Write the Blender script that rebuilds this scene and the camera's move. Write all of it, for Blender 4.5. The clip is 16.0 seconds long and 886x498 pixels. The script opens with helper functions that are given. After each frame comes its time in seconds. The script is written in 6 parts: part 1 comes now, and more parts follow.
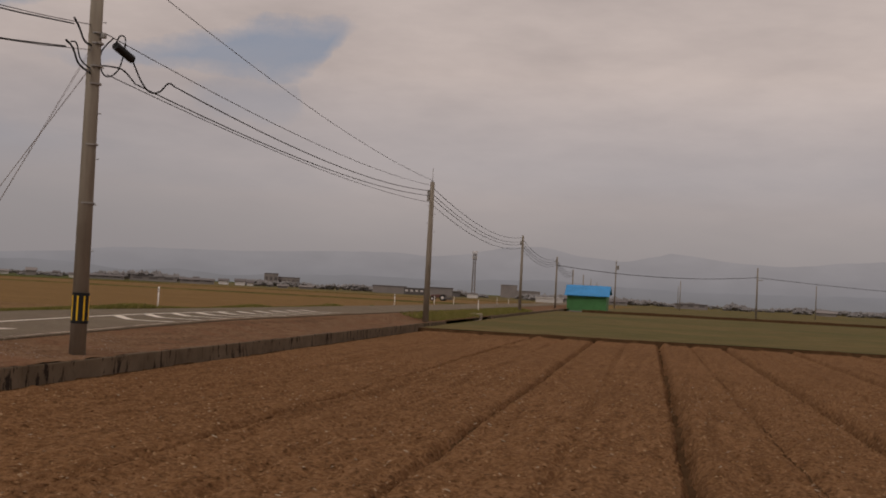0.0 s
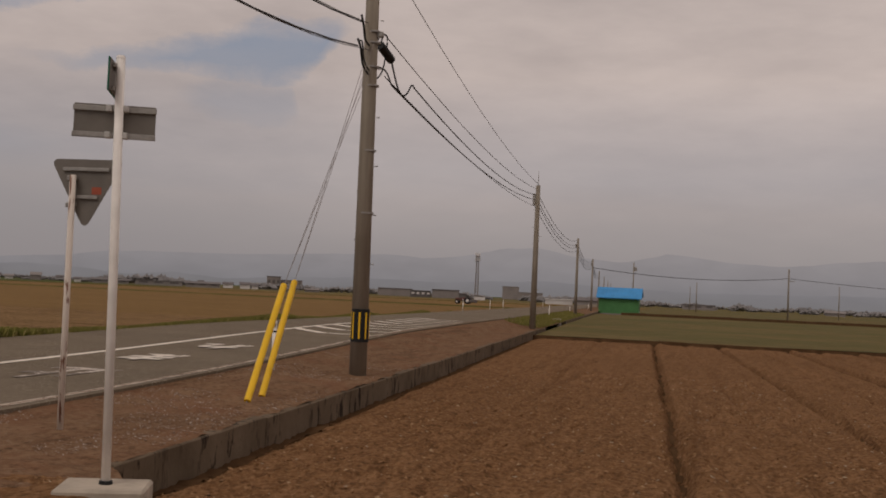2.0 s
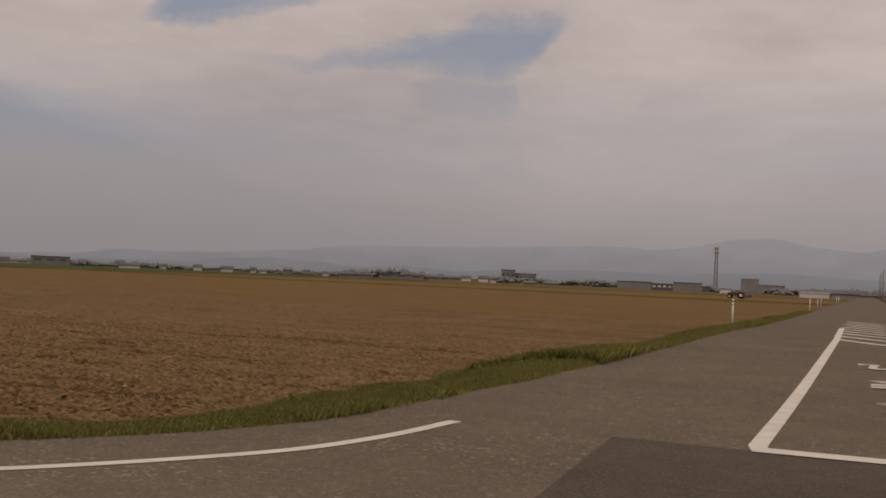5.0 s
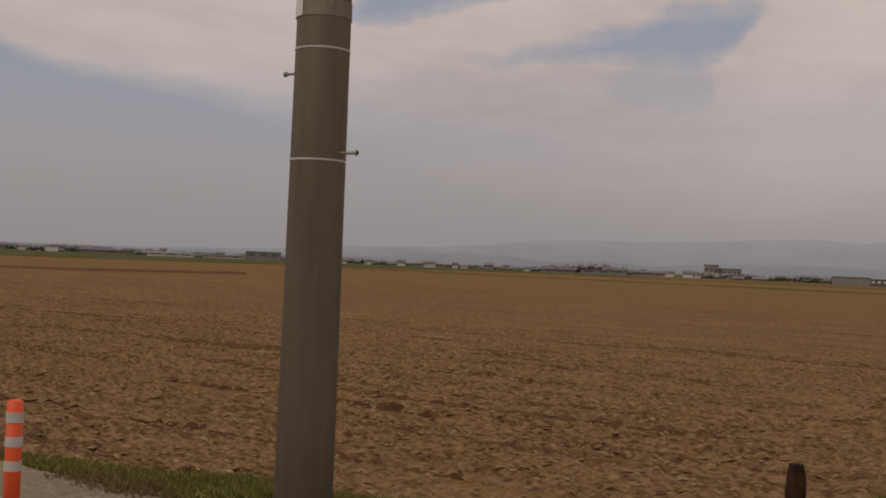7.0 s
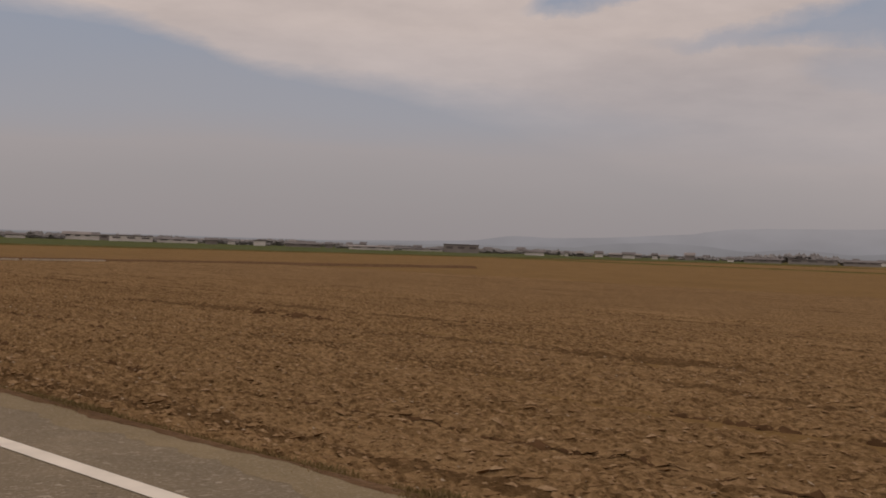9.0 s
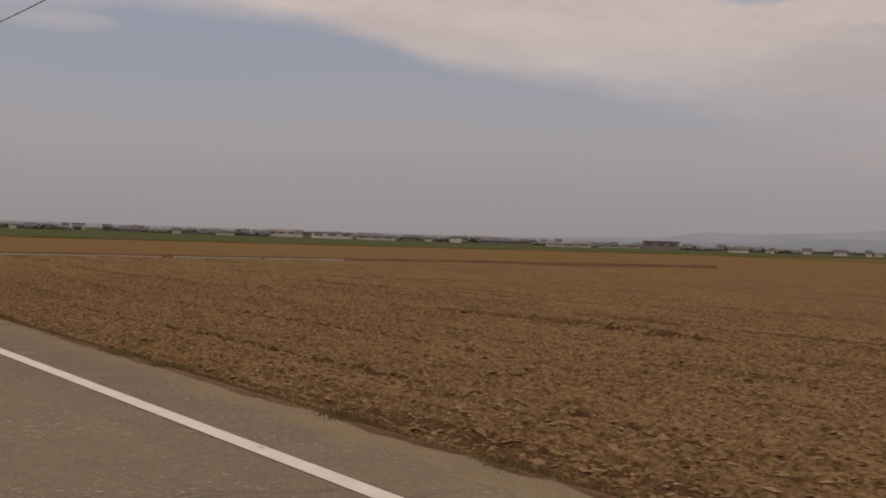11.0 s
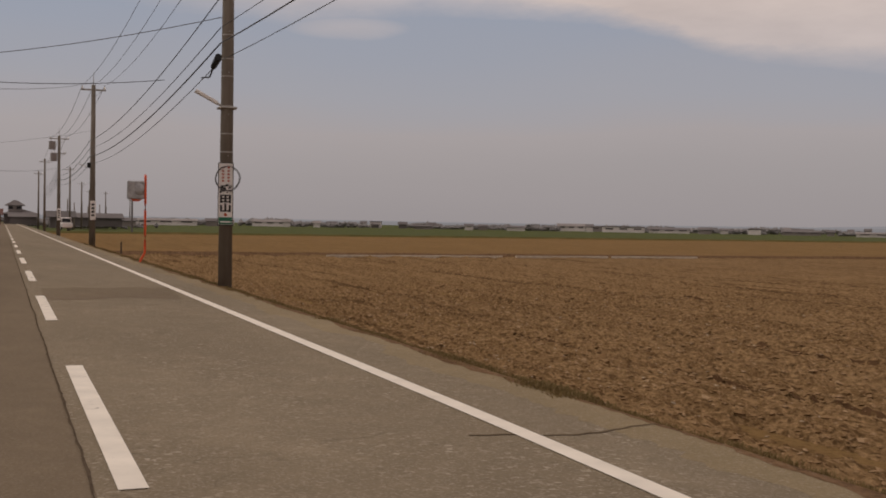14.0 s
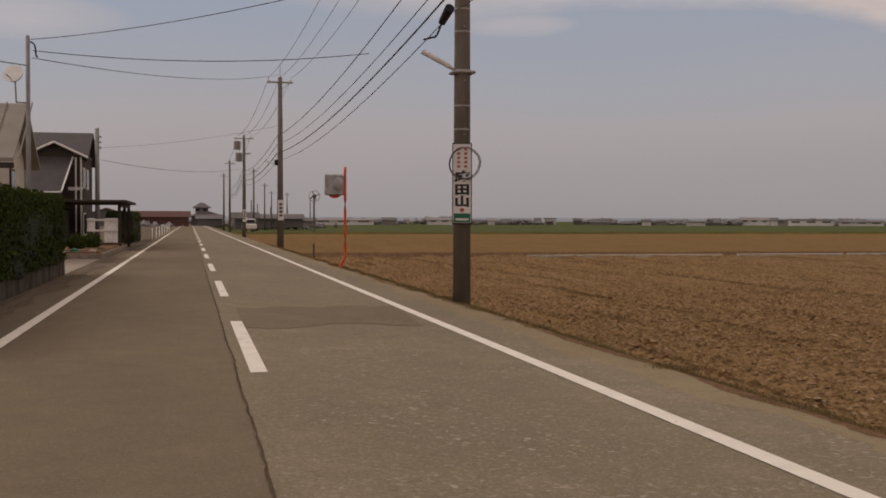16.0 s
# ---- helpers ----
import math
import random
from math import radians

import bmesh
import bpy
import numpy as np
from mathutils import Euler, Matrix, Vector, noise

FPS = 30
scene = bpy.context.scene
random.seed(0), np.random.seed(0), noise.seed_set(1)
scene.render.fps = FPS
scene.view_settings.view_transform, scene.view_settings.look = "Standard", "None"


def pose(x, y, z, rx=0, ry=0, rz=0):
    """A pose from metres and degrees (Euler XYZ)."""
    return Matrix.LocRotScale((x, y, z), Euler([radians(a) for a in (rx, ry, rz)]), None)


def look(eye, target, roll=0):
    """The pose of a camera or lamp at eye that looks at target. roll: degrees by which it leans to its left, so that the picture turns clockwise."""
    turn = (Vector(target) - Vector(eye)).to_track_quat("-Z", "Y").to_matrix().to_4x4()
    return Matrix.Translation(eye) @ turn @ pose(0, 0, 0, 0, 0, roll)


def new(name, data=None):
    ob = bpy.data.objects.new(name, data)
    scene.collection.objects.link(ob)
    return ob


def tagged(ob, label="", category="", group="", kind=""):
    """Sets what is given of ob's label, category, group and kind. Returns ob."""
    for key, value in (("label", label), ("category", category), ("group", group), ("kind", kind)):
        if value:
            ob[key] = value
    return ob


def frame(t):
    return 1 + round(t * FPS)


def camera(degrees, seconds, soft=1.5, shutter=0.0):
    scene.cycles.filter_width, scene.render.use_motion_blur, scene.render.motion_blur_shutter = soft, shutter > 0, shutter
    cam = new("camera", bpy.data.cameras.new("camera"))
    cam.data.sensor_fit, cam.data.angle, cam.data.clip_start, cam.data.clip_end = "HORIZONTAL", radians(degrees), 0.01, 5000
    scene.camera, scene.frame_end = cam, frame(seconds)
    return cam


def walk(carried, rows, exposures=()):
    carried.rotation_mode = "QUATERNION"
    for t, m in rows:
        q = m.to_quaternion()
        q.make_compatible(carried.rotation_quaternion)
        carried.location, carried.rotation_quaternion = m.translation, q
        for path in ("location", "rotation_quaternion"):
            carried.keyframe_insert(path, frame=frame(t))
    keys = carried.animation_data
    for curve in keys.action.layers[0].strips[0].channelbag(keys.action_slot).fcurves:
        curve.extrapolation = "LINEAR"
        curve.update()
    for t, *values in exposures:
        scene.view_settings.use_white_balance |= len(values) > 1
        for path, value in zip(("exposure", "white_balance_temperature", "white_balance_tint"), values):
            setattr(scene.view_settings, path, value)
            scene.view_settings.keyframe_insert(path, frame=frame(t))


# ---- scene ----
# t, x, y, z, yaw, pitch, roll
cam = camera(43.54, 16.0, soft=1.8, shutter=0.0)
ROWS = [
    (0.0, -0.114, 0.002, 1.413, 13.156, 2.225, -2.945),
    (0.5, -1.593, 0.065, 1.401, 12.961, 2.284, -2.916),
    (1.0, -3.058, 0.136, 1.388, 12.909, 2.310, -2.745),
    (1.5, -4.496, 0.125, 1.382, 12.864, 2.328, -2.637),
    (2.0, -5.915, 0.045, 1.378, 12.952, 2.329, -2.596),
    (2.5, -7.347, -0.021, 1.385, 13.606, 2.263, -2.690),
    (3.0, -8.781, -0.064, 1.386, 15.253, 2.130, -2.689),
    (3.5, -10.217, -0.109, 1.391, 17.379, 1.980, -2.644),
    (4.0, -11.662, -0.154, 1.395, 19.698, 1.802, -2.479),
    (6.5, -18.873, 0.044, 1.407, 31.885, 0.917, -2.506),
    (7.0, -20.347, 0.039, 1.412, 34.384, 0.757, -2.444),
    (7.5, -21.833, 0.030, 1.413, 36.826, 0.552, -2.539),
    (8.0, -23.307, 0.037, 1.401, 39.319, 0.327, -2.421),
    (8.5, -24.777, 0.040, 1.390, 41.703, 0.109, -2.170),
    (9.0, -26.242, 0.042, 1.385, 44.113, -0.057, -1.946),
    (11.5, -34.252, 0.000, 1.407, 56.231, -0.700, -1.759),
    (12.0, -35.801, 0.003, 1.403, 58.632, -0.846, -1.492),
    (12.5, -37.336, 0.007, 1.401, 61.049, -0.968, -1.330),
    (13.0, -38.861, 0.023, 1.398, 63.447, -1.047, -1.169),
    (13.5, -40.378, 0.054, 1.398, 65.927, -1.133, -1.050),
    (14.0, -41.885, 0.066, 1.393, 68.328, -1.221, -0.960),
    (14.5, -43.395, 0.086, 1.393, 70.774, -1.327, -0.751),
    (15.0, -44.904, 0.101, 1.381, 73.214, -1.417, -0.577),
    (15.5, -46.407, 0.117, 1.377, 75.538, -1.474, -0.375),
    (16.0, -47.907, 0.110, 1.365, 77.158, -1.455, -0.123),
]
walk(cam, [(t, pose(x, y, z, 90 + pitch, roll, yaw)) for t, x, y, z, yaw, pitch, roll in ROWS], exposures=((0, -0.10), (4, -0.10), (7, 0.0), (12, 0.12), (16, 0.20)))

# ---- world, sun, exposure ----
world = bpy.data.worlds.new("world")
scene.world = world
world.use_nodes = True
wt = world.node_tree
wt.nodes.clear()


def wmath(op, a, b=None, clamp=False):
    n = wt.nodes.new("ShaderNodeMath")
    n.operation, n.use_clamp = op, clamp
    for i, v in enumerate((a, b)):
        if v is None:
            continue
        if isinstance(v, (int, float)):
            n.inputs[i].default_value = v
        else:
            wt.links.new(v, n.inputs[i])
    return n.outputs[0]


def wmix(fac, a, b):
    n = wt.nodes.new("ShaderNodeMix")
    n.data_type = "RGBA"
    for i, v in ((0, fac), (6, a), (7, b)):
        if isinstance(v, (int, float)):
            n.inputs[i].default_value = v
        elif isinstance(v, tuple):
            n.inputs[i].default_value = (*v, 1)
        else:
            wt.links.new(v, n.inputs[i])
    return n.outputs[2]


def wramp(fac, stops):
    n = wt.nodes.new("ShaderNodeValToRGB")
    wt.links.new(fac, n.inputs[0])
    while len(n.color_ramp.elements) < len(stops):
        n.color_ramp.elements.new(0.5)
    for e, (p, c) in zip(n.color_ramp.elements, stops):
        e.position = p
        e.color = (c, c, c, 1) if isinstance(c, (int, float)) else (*c, 1)
    return n.outputs[0]


def wnoise(vec, scale, detail=5.0, rough=0.55):
    n = wt.nodes.new("ShaderNodeTexNoise")
    n.inputs["Scale"].default_value, n.inputs["Detail"].default_value, n.inputs["Roughness"].default_value = scale, detail, rough
    wt.links.new(vec, n.inputs["Vector"])
    return n.outputs["Fac"]


SUN_EL, SUN_AZ = radians(48), radians(200)
tc = wt.nodes.new("ShaderNodeTexCoord").outputs["Generated"]
sep = wt.nodes.new("ShaderNodeSeparateXYZ")
wt.links.new(tc, sep.inputs[0])
az = wmath("MULTIPLY", wmath("ARCTAN2", wmath("MULTIPLY", sep.outputs[0], -1.0), sep.outputs[1]), 57.2958)
el = wmath("MULTIPLY", wmath("ARCSINE", sep.outputs[2]), 57.2958)
sky = wt.nodes.new("ShaderNodeTexSky")
sky.sky_type, sky.sun_disc, sky.sun_elevation, sky.sun_rotation = "NISHITA", False, SUN_EL, SUN_AZ
sky.dust_density, sky.air_density = 3.0, 1.2
wt.links.new(tc, sky.inputs["Vector"]) if "Vector" in sky.inputs else None
dim = wt.nodes.new("ShaderNodeVectorMath")
dim.operation = "SCALE"
dim.inputs["Scale"].default_value = 0.055
wt.links.new(sky.outputs[0], dim.inputs[0])
# clear air: blue grey aloft, pinkish haze towards the horizon
sway = wt.nodes.new("ShaderNodeMapping")
sway.inputs["Scale"].default_value = (1.0, 1.0, 6.0)
wt.links.new(tc, sway.inputs[0])
drift = wnoise(sway.outputs[0], 2.3, 4.0, 0.5)
haze_el = wmath("ADD", el, wmath("MULTIPLY", wmath("SUBTRACT", drift, 0.5), 3.5))
haze = wramp(wmath("DIVIDE", haze_el, 20.0, True), [(0.0, (0.320, 0.289, 0.293)), (0.12, (0.338, 0.304, 0.309)), (0.235, (0.368, 0.326, 0.331)), (0.33, (0.338, 0.328, 0.362)), (0.60, (0.285, 0.312, 0.385)), (1.0, (0.28, 0.322, 0.42))])
clear = wmix(0.15, haze, dim.outputs[0])
# cloud sheet: its lower edge climbs westwards
streak = wt.nodes.new("ShaderNodeMapping")
streak.inputs["Scale"].default_value = (1.0, 1.0, 3.5)
wt.links.new(tc, streak.inputs[0])
wisp = wnoise(streak.outputs[0], 5.0, 7.0, 0.6)
fine = wnoise(streak.outputs[0], 17.0, 6.0, 0.6)
puff = wnoise(tc, 22.0, 6.0, 0.6)


def by_bearing(*stops):
    """A height in degrees that follows the bearing, from (bearing, height) pairs."""
    return wmath("MULTIPLY", wramp(wmath("DIVIDE", wmath("ADD", az, 40.0), 160.0, True), [((a + 40.0) / 160.0, h / 20.0) for a, h in stops]), 20.0)


warp = wmath("ADD", wmath("MULTIPLY", wmath("SUBTRACT", wisp, 0.5), 1.3), wmath("MULTIPLY", wmath("SUBTRACT", fine, 0.5), 1.0))
edge = by_bearing((-40.0, 0.0), (8.0, 0.5), (20.0, 2.4), (29.5, 4.3), (36.5, 6.1), (40.0, 7.1), (44.6, 7.95), (48.0, 8.45), (51.0, 8.55), (54.6, 8.95), (57.0, 9.75), (60.7, 10.6), (64.5, 11.2), (69.0, 11.6), (76.0, 11.0), (90.0, 12.5), (120.0, 14.0))
rise = wmath("ADD", wmath("SUBTRACT", el, edge), warp)
width = by_bearing((-40.0, 9.0), (20.0, 7.0), (36.0, 3.4), (46.0, 1.6), (54.0, 0.9), (60.0, 1.0), (70.0, 2.2), (120.0, 3.0))
mask = wramp(wmath("ADD", wmath("DIVIDE", rise, width), 0.5, True), [(0.0, 0.0), (0.45, 0.42), (1.0, 1.0)])


def gap(low, high, soft_low, soft_high):
    """A hole in the cloud sheet between two lines over the bearing."""
    e = wmath("ADD", el, wmath("ADD", wmath("MULTIPLY", warp, 1.1), wmath("MULTIPLY", wmath("SUBTRACT", puff, 0.5), 1.6)))
    a = wmath("DIVIDE", wmath("SUBTRACT", e, by_bearing(*low)), soft_low, True)
    b = wmath("DIVIDE", wmath("SUBTRACT", by_bearing(*high), e), soft_high, True)
    return wmath("MULTIPLY", wramp(wmath("MULTIPLY", a, b), [(0.0, 0.0), (0.4, 0.6), (1.0, 1.0)]), wmath("ADD", 0.62, wmath("MULTIPLY", wisp, 0.75)), True)


gaps = wmath("MAXIMUM",
             gap(((17.8, 13.4), (19.0, 12.3), (20.2, 10.6), (21.5, 9.9), (24.0, 9.9), (27.0, 10.2), (31.0, 10.0), (35.5, 10.4)),
                 ((17.8, 13.2), (18.6, 13.5), (23.0, 13.5), (25.5, 12.7), (29.0, 11.7), (32.0, 11.1), (35.5, 10.5)), 0.9, 1.1),
             gap(((30.5, 13.9), (32.5, 13.2), (35.0, 12.5), (37.0, 11.9), (39.0, 11.6), (41.0, 12.0)),
                 ((30.5, 13.9), (32.5, 14.8), (37.0, 15.2), (39.5, 13.2), (40.3, 12.4), (41.0, 12.0)), 0.9, 1.0))
gaps = wmath("MAXIMUM", gaps, wmath("MULTIPLY", gap(((20.6, 8.4), (22.0, 7.8), (25.0, 8.0), (27.5, 9.2)), ((20.6, 8.4), (21.3, 10.4), (25.0, 10.4), (27.5, 9.2)), 1.0, 1.0), 0.45))
mask = wmath("MULTIPLY", mask, wmath("SUBTRACT", 1.0, wmath("MULTIPLY", gaps, 0.92)))


def small_cloud(caz, cel, long, high, amount):
    da = wmath("DIVIDE", wmath("ADD", wmath("SUBTRACT", az, caz), wmath("MULTIPLY", warp, 1.2)), long)
    de = wmath("DIVIDE", wmath("ADD", wmath("SUBTRACT", el, cel), wmath("MULTIPLY", warp, 0.3)), high)
    d = wmath("ADD", wmath("MULTIPLY", da, da), wmath("MULTIPLY", de, de))
    return wmath("MULTIPLY", wramp(d, [(0.0, 1.0), (0.5, 0.6), (1.0, 0.0)]), amount)


mask = wmath("MAXIMUM", mask, wmath("MAXIMUM", small_cloud(73.3, 9.9, 3.4, 0.65, 0.42), small_cloud(98.5, 9.8, 6.0, 1.2, 0.45)))
tone = wmath("ADD", wmath("MULTIPLY", wmath("SUBTRACT", wnoise(streak.outputs[0], 2.6, 6.0), 0.30), 1.7), wmath("MULTIPLY", wmath("SUBTRACT", fine, 0.5), 0.5))
tone = wmath("ADD", tone, wmath("SUBTRACT", 0.25, wmath("MULTIPLY", by_bearing((-40.0, 0.0), (0.0, 0.0), (14.0, 1.5), (18.0, 2.0), (22.0, 5.0), (36.0, 6.0), (45.0, 2.0), (120.0, 2.0)), 0.05)), True)
cloud = wmix(tone, (0.404, 0.342, 0.325), (0.632, 0.530, 0.488))
low = wramp(wmath("DIVIDE", el, 14.0, True), [(0.0, 0.0), (0.25, 0.25), (0.8, 1.0)])
skyc = wmix(wmath("MULTIPLY", mask, low), clear, cloud)
bg = wt.nodes.new("ShaderNodeBackground")
wt.links.new(skyc, bg.inputs[0])
bg.inputs[1].default_value = 1.0
wt.links.new(bg.outputs[0], wt.nodes.new("ShaderNodeOutputWorld").inputs[0])

sun = new("sun", bpy.data.lights.new("sun", "SUN"))
sun.data.energy, sun.data.angle, sun.data.color = 0.75, radians(25), (1.0, 0.93, 0.84)
sun.matrix_world = look((0, 0, 60), Vector((0, 0, 60)) - Vector((-math.sin(-SUN_AZ) * math.cos(SUN_EL), math.cos(SUN_AZ) * math.cos(SUN_EL), math.sin(SUN_EL))))

# ---- materials ----


class Mat:
    """A small builder for procedural materials in metres."""

    def __init__(self, name, rough=0.9, metal=0.0, spec=0.3):
        self.m = bpy.data.materials.new(name)
        self.m.use_nodes = True
        self.t = self.m.node_tree
        self.b = self.t.nodes["Principled BSDF"]
        self.b.inputs["Roughness"].default_value, self.b.inputs["Metallic"].default_value = rough, metal
        self.b.inputs["Specular IOR Level"].default_value = spec
        self.pos = self.t.nodes.new("ShaderNodeNewGeometry").outputs["Position"]

    def put(self, v, socket):
        if isinstance(v, tuple):
            socket.default_value = (*v, 1) if len(v) == 3 and socket.type == "RGBA" else v
        elif isinstance(v, (int, float)):
            socket.default_value = v
        else:
            self.t.links.new(v, socket)

    def scaled(self, s):
        n = self.t.nodes.new("ShaderNodeMapping")
        n.inputs["Scale"].default_value = s
        self.t.links.new(self.pos, n.inputs[0])
        return n.outputs[0]

    def noise(self, scale, detail=4.0, rough=0.55, vec=None):
        n = self.t.nodes.new("ShaderNodeTexNoise")
        n.inputs["Scale"].default_value, n.inputs["Detail"].default_value, n.inputs["Roughness"].default_value = scale, detail, rough
        self.t.links.new(vec or self.pos, n.inputs["Vector"])
        return n.outputs["Fac"]

    def cells(self, scale, vec=None, feature="F1"):
        n = self.t.nodes.new("ShaderNodeTexVoronoi")
        n.feature = feature
        n.inputs["Scale"].default_value = scale
        self.t.links.new(vec or self.pos, n.inputs["Vector"])
        return n

    def ramp(self, fac, *stops):
        n = self.t.nodes.new("ShaderNodeValToRGB")
        self.t.links.new(fac, n.inputs[0])
        while len(n.color_ramp.elements) < len(stops):
            n.color_ramp.elements.new(0.5)
        for e, (p, c) in zip(n.color_ramp.elements, stops):
            e.position, e.color = p, ((c, c, c, 1) if isinstance(c, (int, float)) else (*c, 1))
        return n.outputs[0]

    def mix(self, fac, a, b, blend="MIX"):
        n = self.t.nodes.new("ShaderNodeMix")
        n.data_type, n.blend_type = "RGBA", blend
        for i, v in ((0, fac), (6, a), (7, b)):
            self.put(v, n.inputs[i])
        return n.outputs[2]

    def math(self, op, a, b=0.0, clamp=True):
        n = self.t.nodes.new("ShaderNodeMath")
        n.operation, n.use_clamp = op, clamp
        self.put(a, n.inputs[0]), self.put(b, n.inputs[1])
        return n.outputs[0]

    def colour(self, v):
        self.put(v, self.b.inputs["Base Color"])
        return self

    def bump(self, h, strength=0.5, dist=0.02):
        n = self.t.nodes.new("ShaderNodeBump")
        n.inputs["Strength"].default_value, n.inputs["Distance"].default_value = strength, dist
        self.t.links.new(h, n.inputs["Height"])
        self.t.links.new(n.outputs[0], self.b.inputs["Normal"])
        return self

    def random(self):
        return self.t.nodes.new("ShaderNodeObjectInfo").outputs["Random"]

    def island(self):
        return self.t.nodes.new("ShaderNodeNewGeometry").outputs["Random Per Island"]


def plain(name, c, rough=0.7, metal=0.0, var=0.18, scale=9.0, spec=0.3):
    k = Mat(name, rough, metal, spec)
    n = k.noise(scale, 5)
    dark, light = tuple(v * (1 - var) for v in c), tuple(min(1, v * (1 + var)) for v in c)
    k.colour(k.ramp(n, (0.3, dark), (0.7, light)))
    k.bump(k.noise(scale * 6, 3), 0.15, 0.004)
    return k.m


def soil(name, dark, mid, light, straw, row_axis, relief=0.07, flaky=0.0, rowy=1.0, red=None):
    k = Mat(name, 1.0, 0, 0.03)
    big, mid_n, fine_n = k.noise(0.16, 5), k.noise(2.2, 6, 0.65), k.noise(11.0, 6, 0.7)
    if flaky:
        mid_n = k.noise(1.0, 6, 0.65, k.scaled((1.0, 4.6, 2.2) if row_axis == "x" else (4.6, 1.0, 2.2)))
    rows = k.noise(1.0, 4, 0.6, k.scaled((0.12, 2.4, 1) if row_axis == "x" else (2.4, 0.12, 1)))
    c = k.ramp(mid_n, (0.28, dark), (0.52, mid), (0.74, light))
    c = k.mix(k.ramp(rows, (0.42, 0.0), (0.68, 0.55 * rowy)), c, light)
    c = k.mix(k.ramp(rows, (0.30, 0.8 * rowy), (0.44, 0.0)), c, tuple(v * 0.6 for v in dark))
    # dark low spots: shade between the clods is put in the colour
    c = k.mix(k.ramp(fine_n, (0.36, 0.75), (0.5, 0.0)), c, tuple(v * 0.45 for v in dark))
    chips = k.noise(26.0, 3, 0.6, k.scaled((0.6, 1.0, 1.0)))
    c = k.mix(k.math("MULTIPLY", k.ramp(chips, (0.60, 0.0), (0.70, 0.75)), k.ramp(k.noise(0.6, 3), (0.3, 0.3), (0.65, 1.0))), c, straw)
    c = k.mix(k.ramp(big, (0.40, 0.0), (0.62, 0.45)), c, tuple(v * 0.72 for v in mid))
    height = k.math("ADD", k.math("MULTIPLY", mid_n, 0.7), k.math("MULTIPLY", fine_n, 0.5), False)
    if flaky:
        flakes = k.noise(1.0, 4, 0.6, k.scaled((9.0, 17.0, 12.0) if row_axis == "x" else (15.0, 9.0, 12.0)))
        # dry tops paler; shade between the flakes is painted dark
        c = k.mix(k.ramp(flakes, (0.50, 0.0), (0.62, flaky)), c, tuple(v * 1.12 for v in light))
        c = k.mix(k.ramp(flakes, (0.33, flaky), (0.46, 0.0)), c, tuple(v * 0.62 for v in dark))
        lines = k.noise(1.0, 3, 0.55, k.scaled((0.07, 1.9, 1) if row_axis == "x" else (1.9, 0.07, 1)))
        # furrows drawn in colour: shaded groove, lit ridge beside it
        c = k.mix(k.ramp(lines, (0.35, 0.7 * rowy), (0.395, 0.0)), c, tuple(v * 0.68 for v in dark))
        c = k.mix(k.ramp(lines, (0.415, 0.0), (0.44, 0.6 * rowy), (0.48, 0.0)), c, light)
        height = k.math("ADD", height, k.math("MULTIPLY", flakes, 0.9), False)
    if red:
        c = k.mix(k.ramp(k.noise(0.9, 5, 0.6), (0.47, 0.0), (0.66, 0.55)), c, red)
    k.colour(c)
    k.bump(height, 0.95, relief)
    return k.m


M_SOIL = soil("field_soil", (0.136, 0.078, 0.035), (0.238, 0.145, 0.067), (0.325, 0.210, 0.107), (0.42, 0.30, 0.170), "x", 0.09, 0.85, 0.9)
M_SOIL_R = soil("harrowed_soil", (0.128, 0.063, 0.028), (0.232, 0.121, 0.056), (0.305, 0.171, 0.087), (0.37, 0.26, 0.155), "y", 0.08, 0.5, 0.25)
M_SOIL_FAR = soil("far_soil", (0.186, 0.112, 0.047), (0.236, 0.145, 0.060), (0.266, 0.167, 0.072), (0.285, 0.183, 0.087), "x")
M_VERGE = soil("verge_earth", (0.112, 0.062, 0.036), (0.208, 0.122, 0.071), (0.265, 0.170, 0.104), (0.36, 0.29, 0.22), "y", 0.03, 0.3, 0.4, (0.190, 0.092, 0.052))
k = Mat("clod_earth", 1.0, 0, 0.0)
c = k.ramp(k.island(), (0.0, (0.205, 0.126, 0.062)), (0.4, (0.250, 0.157, 0.080)), (0.8, (0.305, 0.199, 0.108)), (1.0, (0.38, 0.262, 0.155)))
k.colour(k.mix(k.ramp(k.noise(30, 3), (0.4, 0.35), (0.6, 0.0)), c, (0.14, 0.082, 0.042)))
M_CLOD = k.m
k = Mat("crumb_earth", 1.0, 0, 0.0)
k.colour(k.ramp(k.island(), (0.0, (0.150, 0.076, 0.035)), (0.5, (0.250, 0.138, 0.068)), (0.9, (0.325, 0.195, 0.105)), (1.0, (0.40, 0.28, 0.17))))
M_CRUMB = k.m
M_SPILL = soil("spilled_earth", (0.105, 0.060, 0.032), (0.185, 0.112, 0.062), (0.235, 0.150, 0.088), (0.31, 0.25, 0.19), "x", 0.03, 0.3, 0.4)
M_STRAW = plain("straw", (0.34, 0.26, 0.175), 0.9, 0, 0.3, 2.0)

